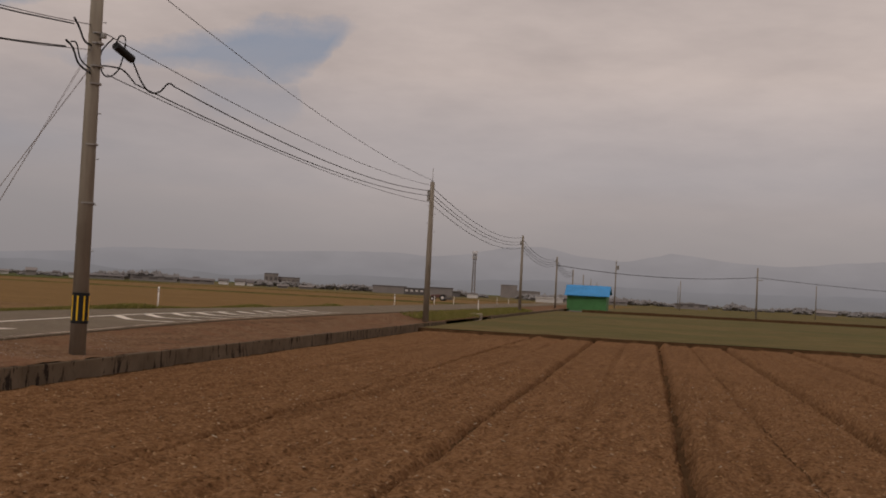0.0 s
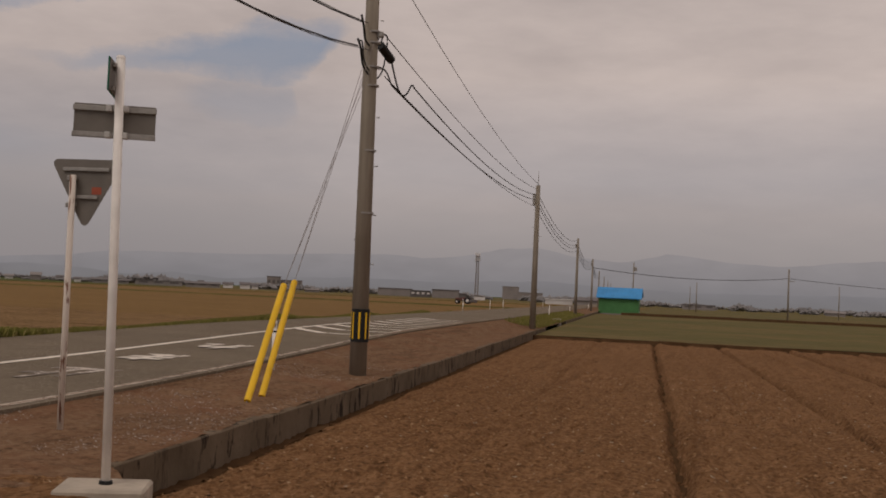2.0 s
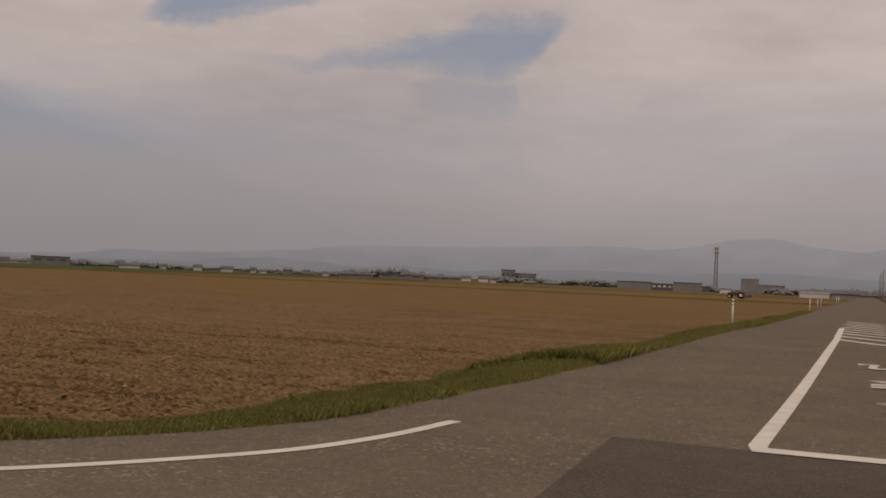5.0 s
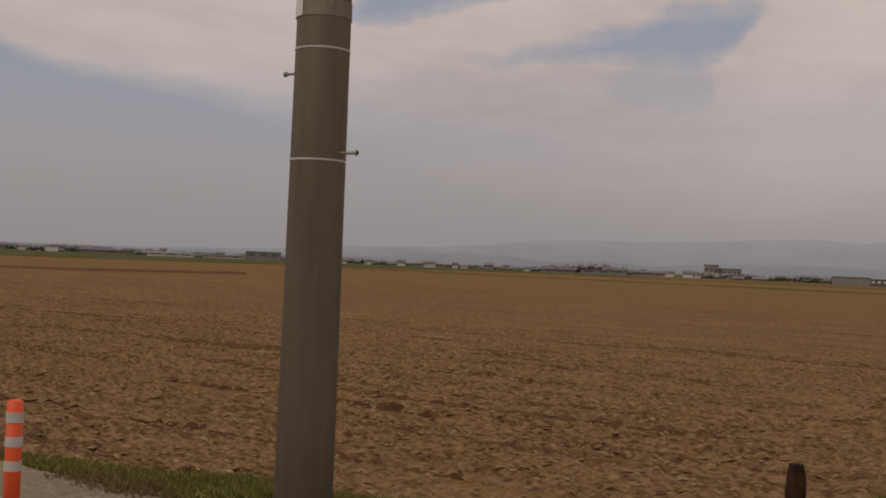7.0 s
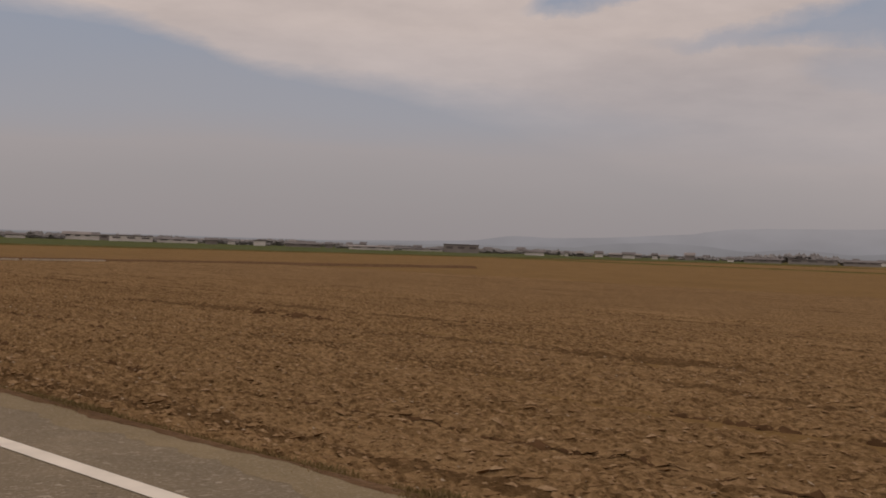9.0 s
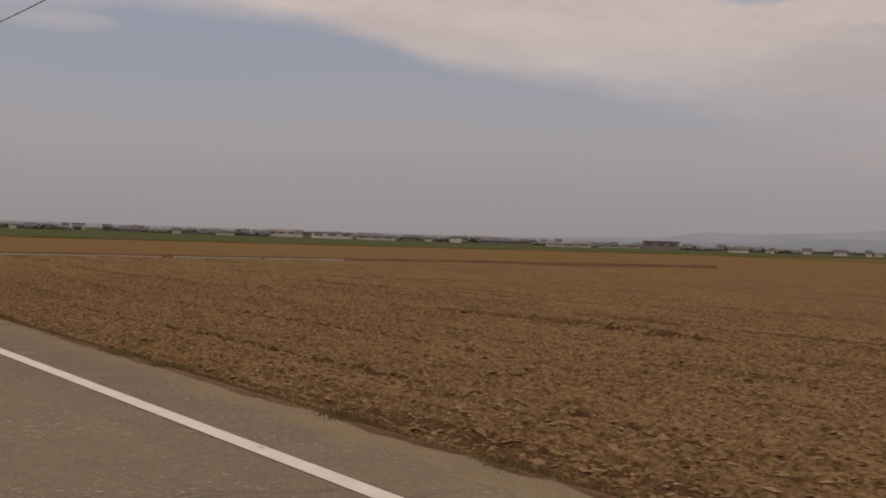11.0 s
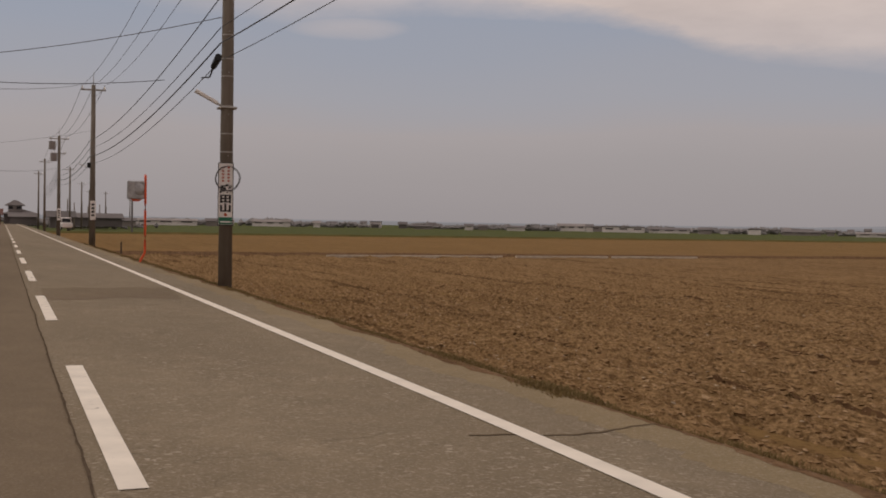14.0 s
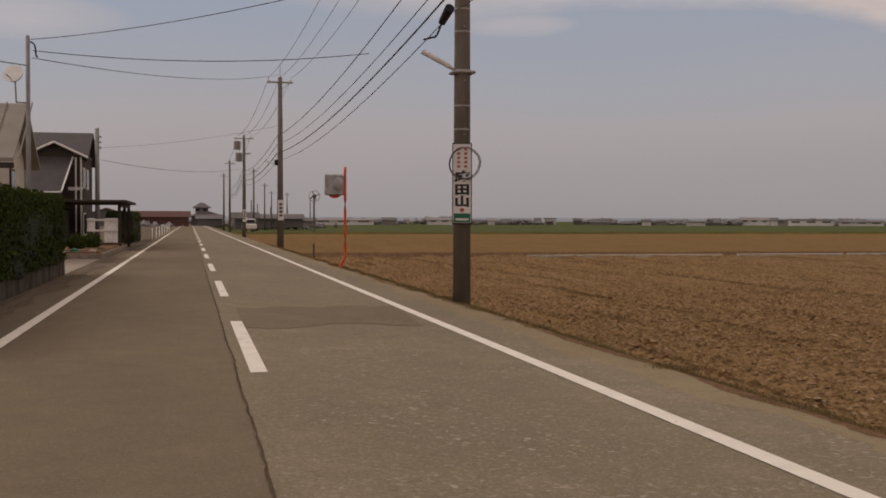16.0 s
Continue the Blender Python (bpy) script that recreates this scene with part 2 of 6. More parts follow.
k = Mat("field_green", 0.95, 0, 0.1)
c = k.ramp(k.noise(0.5, 6, 0.65), (0.3, (0.105, 0.082, 0.030)), (0.55, (0.150, 0.112, 0.042)), (0.75, (0.180, 0.130, 0.056)))
k.colour(k.mix(k.ramp(k.noise(0.06, 4), (0.4, 0.0), (0.65, 0.6)), c, (0.075, 0.082, 0.024))).bump(k.noise(9, 5), 0.6, 0.05)
M_STUBBLE = k.m
k = Mat("meadow", 0.95, 0, 0.1)
c = k.ramp(k.noise(0.25, 6, 0.65), (0.3, (0.052, 0.066, 0.020)), (0.6, (0.085, 0.094, 0.026)), (0.8, (0.13, 0.115, 0.04)))
k.colour(c).bump(k.noise(7, 5), 0.6, 0.05)
M_MEADOW = k.m

k = Mat("dry_grass_blades", 0.9, 0, 0.1)
k.colour(k.ramp(k.island(), (0.0, (0.125, 0.092, 0.038)), (0.6, (0.205, 0.145, 0.062)), (1.0, (0.29, 0.21, 0.105))))
M_FRINGE = k.m
k = Mat("grass_blades", 0.95, 0, 0.03)
c = k.ramp(k.island(), (0.0, (0.095, 0.112, 0.025)), (0.5, (0.182, 0.180, 0.044)), (0.8, (0.262, 0.232, 0.070)), (1.0, (0.38, 0.31, 0.13)))
k.colour(k.mix(k.ramp(k.noise(0.7, 4), (0.40, 0.0), (0.64, 0.6)), c, (0.200, 0.165, 0.060)))
M_GRASS = k.m


def asphalt(name, base, tint, speck, crack=0.0):
    k = Mat(name, 0.95, 0, 0.10)
    big, mid_n = k.noise(0.35, 5, 0.6, k.scaled((0.35, 1.0, 1.0))), k.noise(2.5, 5, 0.6)
    c = k.ramp(big, (0.3, tuple(v * 0.82 for v in base)), (0.55, base), (0.75, tint))
    c = k.mix(k.ramp(mid_n, (0.35, 0.35), (0.6, 0.0)), c, tuple(v * 0.72 for v in base))
    stones = k.cells(70.0)
    c = k.mix(k.ramp(stones.outputs["Color"], (0.62, 0.0), (0.9, speck)), c, (0.39, 0.335, 0.265))
    c = k.mix(k.ramp(k.noise(55, 2), (0.35, 0.28), (0.5, 0.0)), c, tuple(v * 0.45 for v in base))
    if crack:
        pebbles = k.cells(30.0)
        worn = k.ramp(k.noise(0.8, 4), (0.42, 0.25), (0.62, 1.0))
        c = k.mix(k.math("MULTIPLY", k.ramp(pebbles.outputs["Color"], (0.78, 0.0), (0.90, 0.75)), worn), c, (0.40, 0.345, 0.27))
        c = k.mix(k.math("MULTIPLY", k.ramp(pebbles.outputs["Color"], (0.10, 0.45), (0.22, 0.0)), worn), c, tuple(v * 0.5 for v in base))
        bend = k.mix(0.5, k.pos, k.scaled((1, 1, 1)))
        warp = k.t.nodes.new("ShaderNodeVectorMath")
        warp.operation = "MULTIPLY_ADD"
        nz = k.t.nodes.new("ShaderNodeTexNoise")
        nz.inputs["Scale"].default_value = 1.6
        k.t.links.new(k.pos, nz.inputs["Vector"])
        k.t.links.new(nz.outputs["Color"], warp.inputs[0])
        warp.inputs[1].default_value = (1.4, 1.4, 0)
        k.t.links.new(bend, warp.inputs[2])
        e = k.cells(0.42, warp.outputs[0], "DISTANCE_TO_EDGE")
        line = k.ramp(e.outputs["Distance"], (0.0, 0.8), (0.006, 0.0))
        keep = k.ramp(k.noise(0.5, 3), (0.5, 0.0), (0.58, crack))
        c = k.mix(k.math("MULTIPLY", line, keep), c, (0.035, 0.028, 0.022))
    dusty = k.ramp(k.noise(0.9, 5, 0.65), (0.54, 0.0), (0.74, 0.22))
    c = k.mix(dusty, c, tuple(min(1, v * 1.5) for v in tint))
    k.colour(c)
    k.bump(stones.outputs["Distance"], 0.35, 0.006)
    return k.m


M_ASPH_OLD = asphalt("worn_asphalt", (0.228, 0.182, 0.124), (0.260, 0.209, 0.144), 0.5, 0.35)
M_ASPH_NEW = asphalt("smooth_asphalt", (0.190, 0.146, 0.098), (0.220, 0.171, 0.115), 0.2)
M_ASPH_SIDE = asphalt("side_road_asphalt", (0.172, 0.136, 0.096), (0.202, 0.162, 0.116), 0.4, 0.4)
M_ASPH_DARK = asphalt("junction_asphalt", (0.113, 0.088, 0.067), (0.138, 0.107, 0.081), 0.25)

M_ASPH_DARKER = asphalt("patched_asphalt", (0.188, 0.144, 0.096), (0.214, 0.165, 0.111), 0.4)
M_SAND = asphalt("sandy_asphalt", (0.262, 0.202, 0.120), (0.300, 0.234, 0.142), 0.4)


def paint(name, c, under, wear):
    k = Mat(name, 0.75, 0, 0.3)
    n = k.math("ADD", k.math("MULTIPLY", k.noise(5.0, 6, 0.7), 0.65), k.math("MULTIPLY", k.noise(0.9, 3), 0.35), False)
    chip = k.ramp(n, (wear, 1.0), (wear + 0.05, 0.0))
    col = k.ramp(k.noise(3, 5), (0.3, tuple(v * 0.82 for v in c)), (0.7, c))
    k.colour(k.mix(chip, col, under)).bump(k.noise(60, 2), 0.2, 0.003)
    return k.m


M_LINE = paint("road_paint", (0.84, 0.765, 0.66), (0.18, 0.146, 0.110), 0.33)
M_LINE_WORN = paint("worn_road_paint", (0.78, 0.70, 0.61), (0.16, 0.128, 0.10), 0.37)
M_LINE_DULL = paint("dull_edge_paint", (0.54, 0.455, 0.37), (0.155, 0.118, 0.086), 0.455)
M_LINE_GONE = paint("faded_road_paint", (0.62, 0.54, 0.47), (0.155, 0.124, 0.097), 0.505)

k = Mat("pole_concrete", 0.9, 0, 0.2)
up = k.noise(2.0, 5, 0.6, k.scaled((6, 6, 0.5)))
c = k.ramp(up, (0.3, (0.225, 0.192, 0.152)), (0.55, (0.270, 0.232, 0.186)), (0.8, (0.310, 0.268, 0.217)))
k.colour(k.mix(k.ramp(k.noise(1.1, 4), (0.35, 0.4), (0.6, 0.0)), c, (0.185, 0.150, 0.114))).bump(k.noise(45, 4), 0.3, 0.004)
M_POLE = k.m
k = Mat("wall_concrete", 1.0, 0, 0.05)
drip = k.noise(2.2, 6, 0.68, k.scaled((2.4, 2.4, 0.9)))
c = k.ramp(k.noise(1.3, 6, 0.65), (0.3, (0.120, 0.090, 0.062)), (0.7, (0.196, 0.149, 0.105)))
k.colour(k.mix(k.math("MULTIPLY", k.ramp(drip, (0.545, 0.0), (0.60, 0.92)), k.ramp(k.noise(0.55, 3), (0.36, 0.1), (0.50, 1.0))), c, (0.024, 0.019, 0.016))).bump(k.noise(18, 5), 0.5, 0.012)
M_WALL = k.m
# darker, greyer copy of the pole concrete for the western poles
k = Mat("dark_pole_concrete", 0.95, 0, 0.1)
up = k.noise(2.0, 5, 0.6, k.scaled((6, 6, 0.5)))
c = k.ramp(up, (0.3, (0.150, 0.128, 0.106)), (0.55, (0.182, 0.156, 0.130)), (0.8, (0.215, 0.186, 0.156)))
k.colour(k.mix(k.ramp(k.noise(1.1, 4), (0.35, 0.4), (0.6, 0.0)), c, (0.125, 0.105, 0.085))).bump(k.noise(45, 4), 0.3, 0.004)
M_POLE_DARK = k.m
M_SLAB = plain("pale_concrete", (0.42, 0.36, 0.29), 0.9, 0, 0.25, 4)
M_STEEL = plain("galvanised_steel", (0.34, 0.32, 0.30), 0.55, 0.6, 0.15, 20)
M_SIGNBACK = plain("sign_back_grey", (0.185, 0.165, 0.145), 0.6, 0.3, 0.12, 6)
M_WHITE = plain("white_paint", (0.86, 0.81, 0.76), 0.6, 0, 0.1, 5)
k = Mat("rusty_white_post", 0.75)
rust = k.noise(1.7, 5, 0.6, k.scaled((10, 10, 1.6)))
k.colour(k.mix(k.ramp(rust, (0.60, 0.0), (0.65, 1.0)), (0.68, 0.60, 0.53), (0.19, 0.08, 0.045)))
M_RUSTPOST = k.m
M_YELLOW = plain("yellow_plastic", (0.82, 0.50, 0.02), 0.45, 0, 0.1, 3)
M_BLACK = plain("black_rubber", (0.012, 0.012, 0.013), 0.6, 0, 0.2, 8)
M_CABLE = plain("cable_sheath", (0.030, 0.028, 0.028), 0.6, 0, 0.2, 8)
M_STRAND = plain("steel_strand", (0.24, 0.215, 0.205), 0.6, 0.2, 0.2, 8)
M_CABLE_GREY = plain("weathered_cable", (0.085, 0.075, 0.072), 0.7, 0, 0.2, 8)
M_ORANGE = plain("orange_plastic", (0.72, 0.10, 0.028), 0.45, 0, 0.1, 4)
M_SILVER = plain("reflective_silver", (0.50, 0.48, 0.46), 0.4, 0, 0.12, 9)
M_GREEN = plain("green_sign_sheet", (0.018, 0.13, 0.075), 0.5, 0, 0.1, 5)
M_SIGNWHITE = plain("sign_white", (0.70, 0.66, 0.63), 0.55, 0, 0.08, 7)
M_INK = plain("black_ink", (0.022, 0.020, 0.020), 0.6)
M_INKRED = plain("red_ink", (0.38, 0.09, 0.05), 0.6)
M_ORANGEPOST = plain("orange_steel", (0.62, 0.085, 0.028), 0.5, 0, 0.15, 4)
M_MIRRORBACK = plain("mirror_back", (0.36, 0.355, 0.36), 0.5, 0.3, 0.25, 6)
M_SHEDGREEN = plain("green_cladding", (0.075, 0.215, 0.075), 0.6, 0, 0.12, 0.8)
M_SHEDBLUE = plain("blue_roof", (0.060, 0.295, 0.620), 0.5, 0, 0.10, 0.8)
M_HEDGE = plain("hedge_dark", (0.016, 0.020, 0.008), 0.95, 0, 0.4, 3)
k = Mat("leaves", 0.95, 0, 0.03)
k.colour(k.ramp(k.island(), (0.0, (0.028, 0.038, 0.010)), (0.7, (0.048, 0.064, 0.016)), (1.0, (0.072, 0.088, 0.022))))
M_LEAF = k.m
M_BARK = plain("bark", (0.10, 0.075, 0.055), 0.95, 0, 0.3, 12)
M_ROT = plain("rotten_wood", (0.050, 0.027, 0.018), 1.0, 0, 0.45, 14, 0.02)
M_ROOFLIGHT = plain("pale_metal_roof", (0.245, 0.215, 0.175), 0.5, 0.1, 0.12, 1.2)
M_ROOFDARK = plain("dark_slate_roof", (0.070, 0.060, 0.058), 0.6, 0, 0.15, 1.5)
M_WALLCREAM = plain("cream_render", (0.52, 0.47, 0.40), 0.9, 0, 0.12, 1.2)
M_WALLBROWN = plain("brown_siding", (0.055, 0.038, 0.030), 0.8, 0, 0.15, 2)
M_TRIM = plain("pale_trim", (0.76, 0.72, 0.68), 0.6)
M_TAR = plain("tar", (0.098, 0.074, 0.053), 1.0, 0, 0.2, 9, 0.0)
M_CRACK = plain("crack_fill", (0.128, 0.096, 0.064), 1.0, 0, 0.2, 9, 0.0)
M_GREYPOLE = plain("grey_pole", (0.25, 0.235, 0.225), 0.7, 0.1, 0.12, 5)
M_DRIVE = plain("dusty_concrete", (0.32, 0.265, 0.215), 0.95, 0, 0.25, 2)
# dark earth that stands for shade in furrows, bank and trench
M_EARTH_SHADE = plain("earth_shade", (0.088, 0.050, 0.026), 1.0, 0, 0.3, 3, 0.0)
M_DARKWOOD = plain("dark_timber", (0.045, 0.034, 0.028), 0.8, 0, 0.2, 4)
M_STONE = plain("garden_stone", (0.095, 0.078, 0.064), 1.0, 0, 0.4, 3, 0.03)
M_PLANTER = plain("planter_masonry", (0.25, 0.195, 0.150), 0.95, 0, 0.3, 4, 0.05)
M_SHOULDER = soil("shoulder_earth", (0.105, 0.080, 0.058), (0.172, 0.134, 0.098), (0.225, 0.180, 0.134), (0.30, 0.25, 0.19), "x", 0.03, 0.3, 0.4)
M_FARWHITE = plain("far_white_wall", (0.64, 0.60, 0.585), 0.9, 0, 0.15, 0.1)
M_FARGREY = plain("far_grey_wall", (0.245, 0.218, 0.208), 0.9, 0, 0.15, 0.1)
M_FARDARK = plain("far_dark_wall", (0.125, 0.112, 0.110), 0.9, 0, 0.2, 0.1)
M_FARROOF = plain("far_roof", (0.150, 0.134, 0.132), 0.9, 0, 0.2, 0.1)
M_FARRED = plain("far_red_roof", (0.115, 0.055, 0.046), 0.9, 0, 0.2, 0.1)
# tree colour greyed and lightened in place of haze
M_FARTREE_HAZE = plain("far_trees_haze", (0.222, 0.210, 0.207), 0.95, 0, 0.3, 0.15)
M_GLASS = plain("dark_window_glass", (0.03, 0.032, 0.036), 0.12, 0, 0.1, 1, 0.5)
k = Mat("gravel_stones", 0.9)
k.colour(k.ramp(k.island(), (0.0, (0.20, 0.125, 0.085)), (0.6, (0.28, 0.200, 0.150)), (0.9, (0.36, 0.29, 0.24)), (1.0, (0.46, 0.40, 0.35))))
M_GRAVEL = k.m


# emissive backdrop: haze is put into its colour, blended by height
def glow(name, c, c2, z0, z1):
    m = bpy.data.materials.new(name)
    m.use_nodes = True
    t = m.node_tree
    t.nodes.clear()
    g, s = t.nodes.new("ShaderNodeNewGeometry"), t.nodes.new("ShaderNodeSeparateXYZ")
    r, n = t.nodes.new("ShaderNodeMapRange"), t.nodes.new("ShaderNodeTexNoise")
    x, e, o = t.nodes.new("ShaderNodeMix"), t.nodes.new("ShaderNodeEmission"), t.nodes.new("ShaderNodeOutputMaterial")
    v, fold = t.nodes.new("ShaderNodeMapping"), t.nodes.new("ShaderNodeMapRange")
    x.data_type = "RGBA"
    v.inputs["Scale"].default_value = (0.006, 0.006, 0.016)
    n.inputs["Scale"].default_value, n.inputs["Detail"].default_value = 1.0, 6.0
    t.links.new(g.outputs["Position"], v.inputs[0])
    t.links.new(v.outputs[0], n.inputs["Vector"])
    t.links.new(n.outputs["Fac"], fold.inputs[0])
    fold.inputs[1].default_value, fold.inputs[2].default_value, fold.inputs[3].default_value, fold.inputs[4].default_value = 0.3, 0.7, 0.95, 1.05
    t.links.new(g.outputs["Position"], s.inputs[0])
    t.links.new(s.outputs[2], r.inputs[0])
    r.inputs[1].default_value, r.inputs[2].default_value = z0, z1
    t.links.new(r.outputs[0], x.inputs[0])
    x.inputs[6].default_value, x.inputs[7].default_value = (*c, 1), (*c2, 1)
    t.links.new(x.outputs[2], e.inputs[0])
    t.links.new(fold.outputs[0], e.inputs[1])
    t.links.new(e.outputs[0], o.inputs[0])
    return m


# ---- builders ----


def raw(name, verts, faces, material, parent=None, smooth=False):
    me = bpy.data.meshes.new(name)
    me.from_pydata([tuple(v) for v in verts], [], [tuple(f) for f in faces])
    me.validate()
    me.materials.append(material)
    if smooth:
        me.polygons.foreach_set("use_smooth", [True] * len(me.polygons))
    ob = new(name, me)
    if parent:
        ob.parent = parent
    return ob


def part(name, bm, material, parent=None, label="", smooth=False):
    me = bpy.data.meshes.new(name)
    bmesh.ops.recalc_face_normals(bm, faces=bm.faces)
    bm.to_mesh(me)
    bm.free()
    me.materials.append(material)
    if smooth:
        me.polygons.foreach_set("use_smooth", [True] * len(me.polygons))
    ob = new(name, me)
    if parent:
        ob.parent = parent
    return tagged(ob, label) if label else ob


def thing(name, at=(0, 0, 0), rz=0.0, label="", category="", group=""):
    ob = new(name)
    ob.matrix_world = pose(*at, 0, 0, rz)
    return tagged(ob, label, category, group)


def structure(ob, label, category):
    return tagged(ob, label, category, "", "structure")


def add_box(bm, lo, hi, bevel=0.0, m=None):
    made = bmesh.ops.create_cube(bm, size=1.0)["verts"]
    c, s = (Vector(lo) + Vector(hi)) / 2, Vector(hi) - Vector(lo)
    for v in made:
        v.co = Vector((v.co.x * s.x, v.co.y * s.y, v.co.z * s.z)) + c
    if bevel:
        es = {e for v in made for e in v.link_edges}
        made = bmesh.ops.bevel(bm, geom=list(es), offset=bevel, segments=1, affect="EDGES")["verts"]
    if m is not None:
        bmesh.ops.transform(bm, matrix=m, verts=list({v for v in made if v.is_valid}))
    return bm


def box(lo, hi, bevel=0.0, m=None):
    return add_box(bmesh.new(), lo, hi, bevel, m)


def add_rod(bm, a, b, r0, r1=None, n=12, cap=True):
    a, b, r1 = Vector(a), Vector(b), r0 if r1 is None else r1
    q = (b - a).to_track_quat("Z", "Y").to_matrix()
    rings = []
    for p, r in ((a, r0), (b, r1)):
        rings.append([bm.verts.new(p + q @ Vector((r * math.cos(2 * math.pi * i / n), r * math.sin(2 * math.pi * i / n), 0))) for i in range(n)])
    for i in range(n):
        bm.faces.new((rings[0][i], rings[0][(i + 1) % n], rings[1][(i + 1) % n], rings[1][i]))
    if cap:
        bm.faces.new(rings[0][::-1]), bm.faces.new(rings[1])
    return bm


def rod(a, b, r0, r1=None, n=12):
    return add_rod(bmesh.new(), a, b, r0, r1, n)


def add_tube(bm, pts, r, n=5):
    pts = [Vector(p) for p in pts]
    rings = []
    for i, p in enumerate(pts):
        d = (pts[min(i + 1, len(pts) - 1)] - pts[max(i - 1, 0)]).normalized()
        q = d.to_track_quat("Z", "Y").to_matrix()
        rings.append([bm.verts.new(p + q @ Vector((r * math.cos(2 * math.pi * j / n), r * math.sin(2 * math.pi * j / n), 0))) for j in range(n)])
    for a, b in zip(rings, rings[1:]):
        for j in range(n):
            bm.faces.new((a[j], a[(j + 1) % n], b[(j + 1) % n], b[j]))
    bm.faces.new(rings[0][::-1]), bm.faces.new(rings[-1])
    return bm


def sagged(a, b, sag, n=18):
    a, b = Vector(a), Vector(b)
    return [a.lerp(b, i / n) - Vector((0, 0, 4 * sag * (i / n) * (1 - i / n))) for i in range(n + 1)]


def smooth_path(pts, n=6):
    """Catmull-Rom through the points."""
    pts = [Vector(p) for p in pts]
    out = []
    for i in range(len(pts) - 1):
        p0, p1, p2, p3 = pts[max(i - 1, 0)], pts[i], pts[i + 1], pts[min(i + 2, len(pts) - 1)]
        for j in range(n):
            t = j / n
            out.append(0.5 * ((2 * p1) + (p2 - p0) * t + (2 * p0 - 5 * p1 + 4 * p2 - p3) * t * t + (3 * p1 - p0 - 3 * p2 + p3) * t ** 3))
    return out + [pts[-1]]


def value_noise(x, y, seed):
    """Smooth lattice noise, 0 to 1, for numpy arrays."""
    def lattice(i, j):
        h = (i.astype(np.int64) * 374761393 + j.astype(np.int64) * 668265263 + seed * 982451653) & 0x7FFFFFFF
        h = ((h ^ (h >> 13)) * 1274126177) & 0x7FFFFFFF
        return ((h ^ (h >> 16)) & 0xFFFF) / 65535.0
    i, j = np.floor(x), np.floor(y)
    u, v = x - i, y - j
    u, v = u * u * (3 - 2 * u), v * v * (3 - 2 * v)
    return (lattice(i, j) * (1 - u) + lattice(i + 1, j) * u) * (1 - v) + (lattice(i, j + 1) * (1 - u) + lattice(i + 1, j + 1) * u) * v


def fbm(x, y, seed, octaves=3):
    t, a, s = 0, 0.5, 0
    for o in range(octaves):
        t, s, a = t + a * value_noise(x * 2 ** o, y * 2 ** o, seed + o), s + a, a * 0.55
    return t / s


def sheet(name, xs, ys, height, material, parent=None, smooth=True):
    """A grid over xs and ys, its height from a function of the two arrays."""
    gx, gy = np.meshgrid(xs, ys)
    gz = height(gx, gy)
    nx, ny = len(xs), len(ys)
    ids = np.arange(nx * ny).reshape(ny, nx)
    quads = np.stack([ids[:-1, :-1], ids[:-1, 1:], ids[1:, 1:], ids[1:, :-1]], -1).reshape(-1, 4)
    return raw(name, np.stack([gx, gy, gz], -1).reshape(-1, 3).tolist(), quads.tolist(), material, parent, smooth)


def ribbon(name, left, right, material, parent=None):
    """A strip between two lines of points."""
    n = len(left)
    return raw(name, list(left) + list(right), [(i, i + 1, n + i + 1, n + i) for i in range(n - 1)], material, parent)


def stripe(name, pts, width, material, lift=0.006, parent=None):
    """A painted line that follows the road."""
    pts = [Vector(p) for p in pts]
    l, r = [], []
    for i, p in enumerate(pts):
        d = pts[min(i + 1, len(pts) - 1)] - pts[max(i - 1, 0)]
        nrm = Vector((-d.y, d.x, 0)).normalized() * width / 2
        l.append(p + nrm + Vector((0, 0, lift))), r.append(p - nrm + Vector((0, 0, lift)))
    return ribbon(name, l, r, material, parent)


def words(text, size, depth=0.002, bold=0.0):
    """The mesh of a text in the built-in font, centred, in the xy plane."""
    cu = bpy.data.curves.new("words", "FONT")
    cu.offset = bold
    cu.body, cu.size, cu.extrude, cu.align_x, cu.align_y = text, size, depth, "CENTER", "CENTER"
    ob = bpy.data.objects.new("words", cu)
    scene.collection.objects.link(ob)
    bpy.context.view_layer.update()
    me = bpy.data.meshes.new_from_object(ob.evaluated_get(bpy.context.evaluated_depsgraph_get()))
    bpy.data.objects.remove(ob)
    return me


def rise_of(y):
    u = np.clip((np.asarray(y, float) - 12) / 22, 0, 1)
    return 0.24 * u * u * (3 - 2 * u)


def road_z(y):
    return float(rise_of(y))

# ---- ground and roads ----
S = -0.06  # drift of the side road per metre
HALF = 4600.0
ring = [(HALF * math.cos(a * math.pi / 32), HALF * math.sin(a * math.pi / 32), -0.85) for a in range(64)]
structure(raw("ground", ring, [tuple(range(64))], M_MEADOW), "flat green and brown farmland reaching the horizon", "ground")


def smoothstep(a, b, v):
    u = np.clip((v - a) / (b - a), 0, 1)
    return u * u * (3 - 2 * u)


def side_left(y):
    """The side road's western asphalt edge."""
    return np.interp(y, [9.87, 25, 41, 62, 110, 420], [-19.85, -19.85, -20.2, -21.4, -24.6, -43.0])


def side_right(y):
    return np.interp(y, [9.9, 14, 20, 30, 45, 110, 420], [-12.75, -13.05, -13.45, -14.1, -15.1, -19.0, -37.6])


def wall_x(y):
    return np.interp(y, [8.6, 12, 18, 46, 110, 420], [-10.65, -10.87, -11.27, -13.10, -17.05, -35.6])


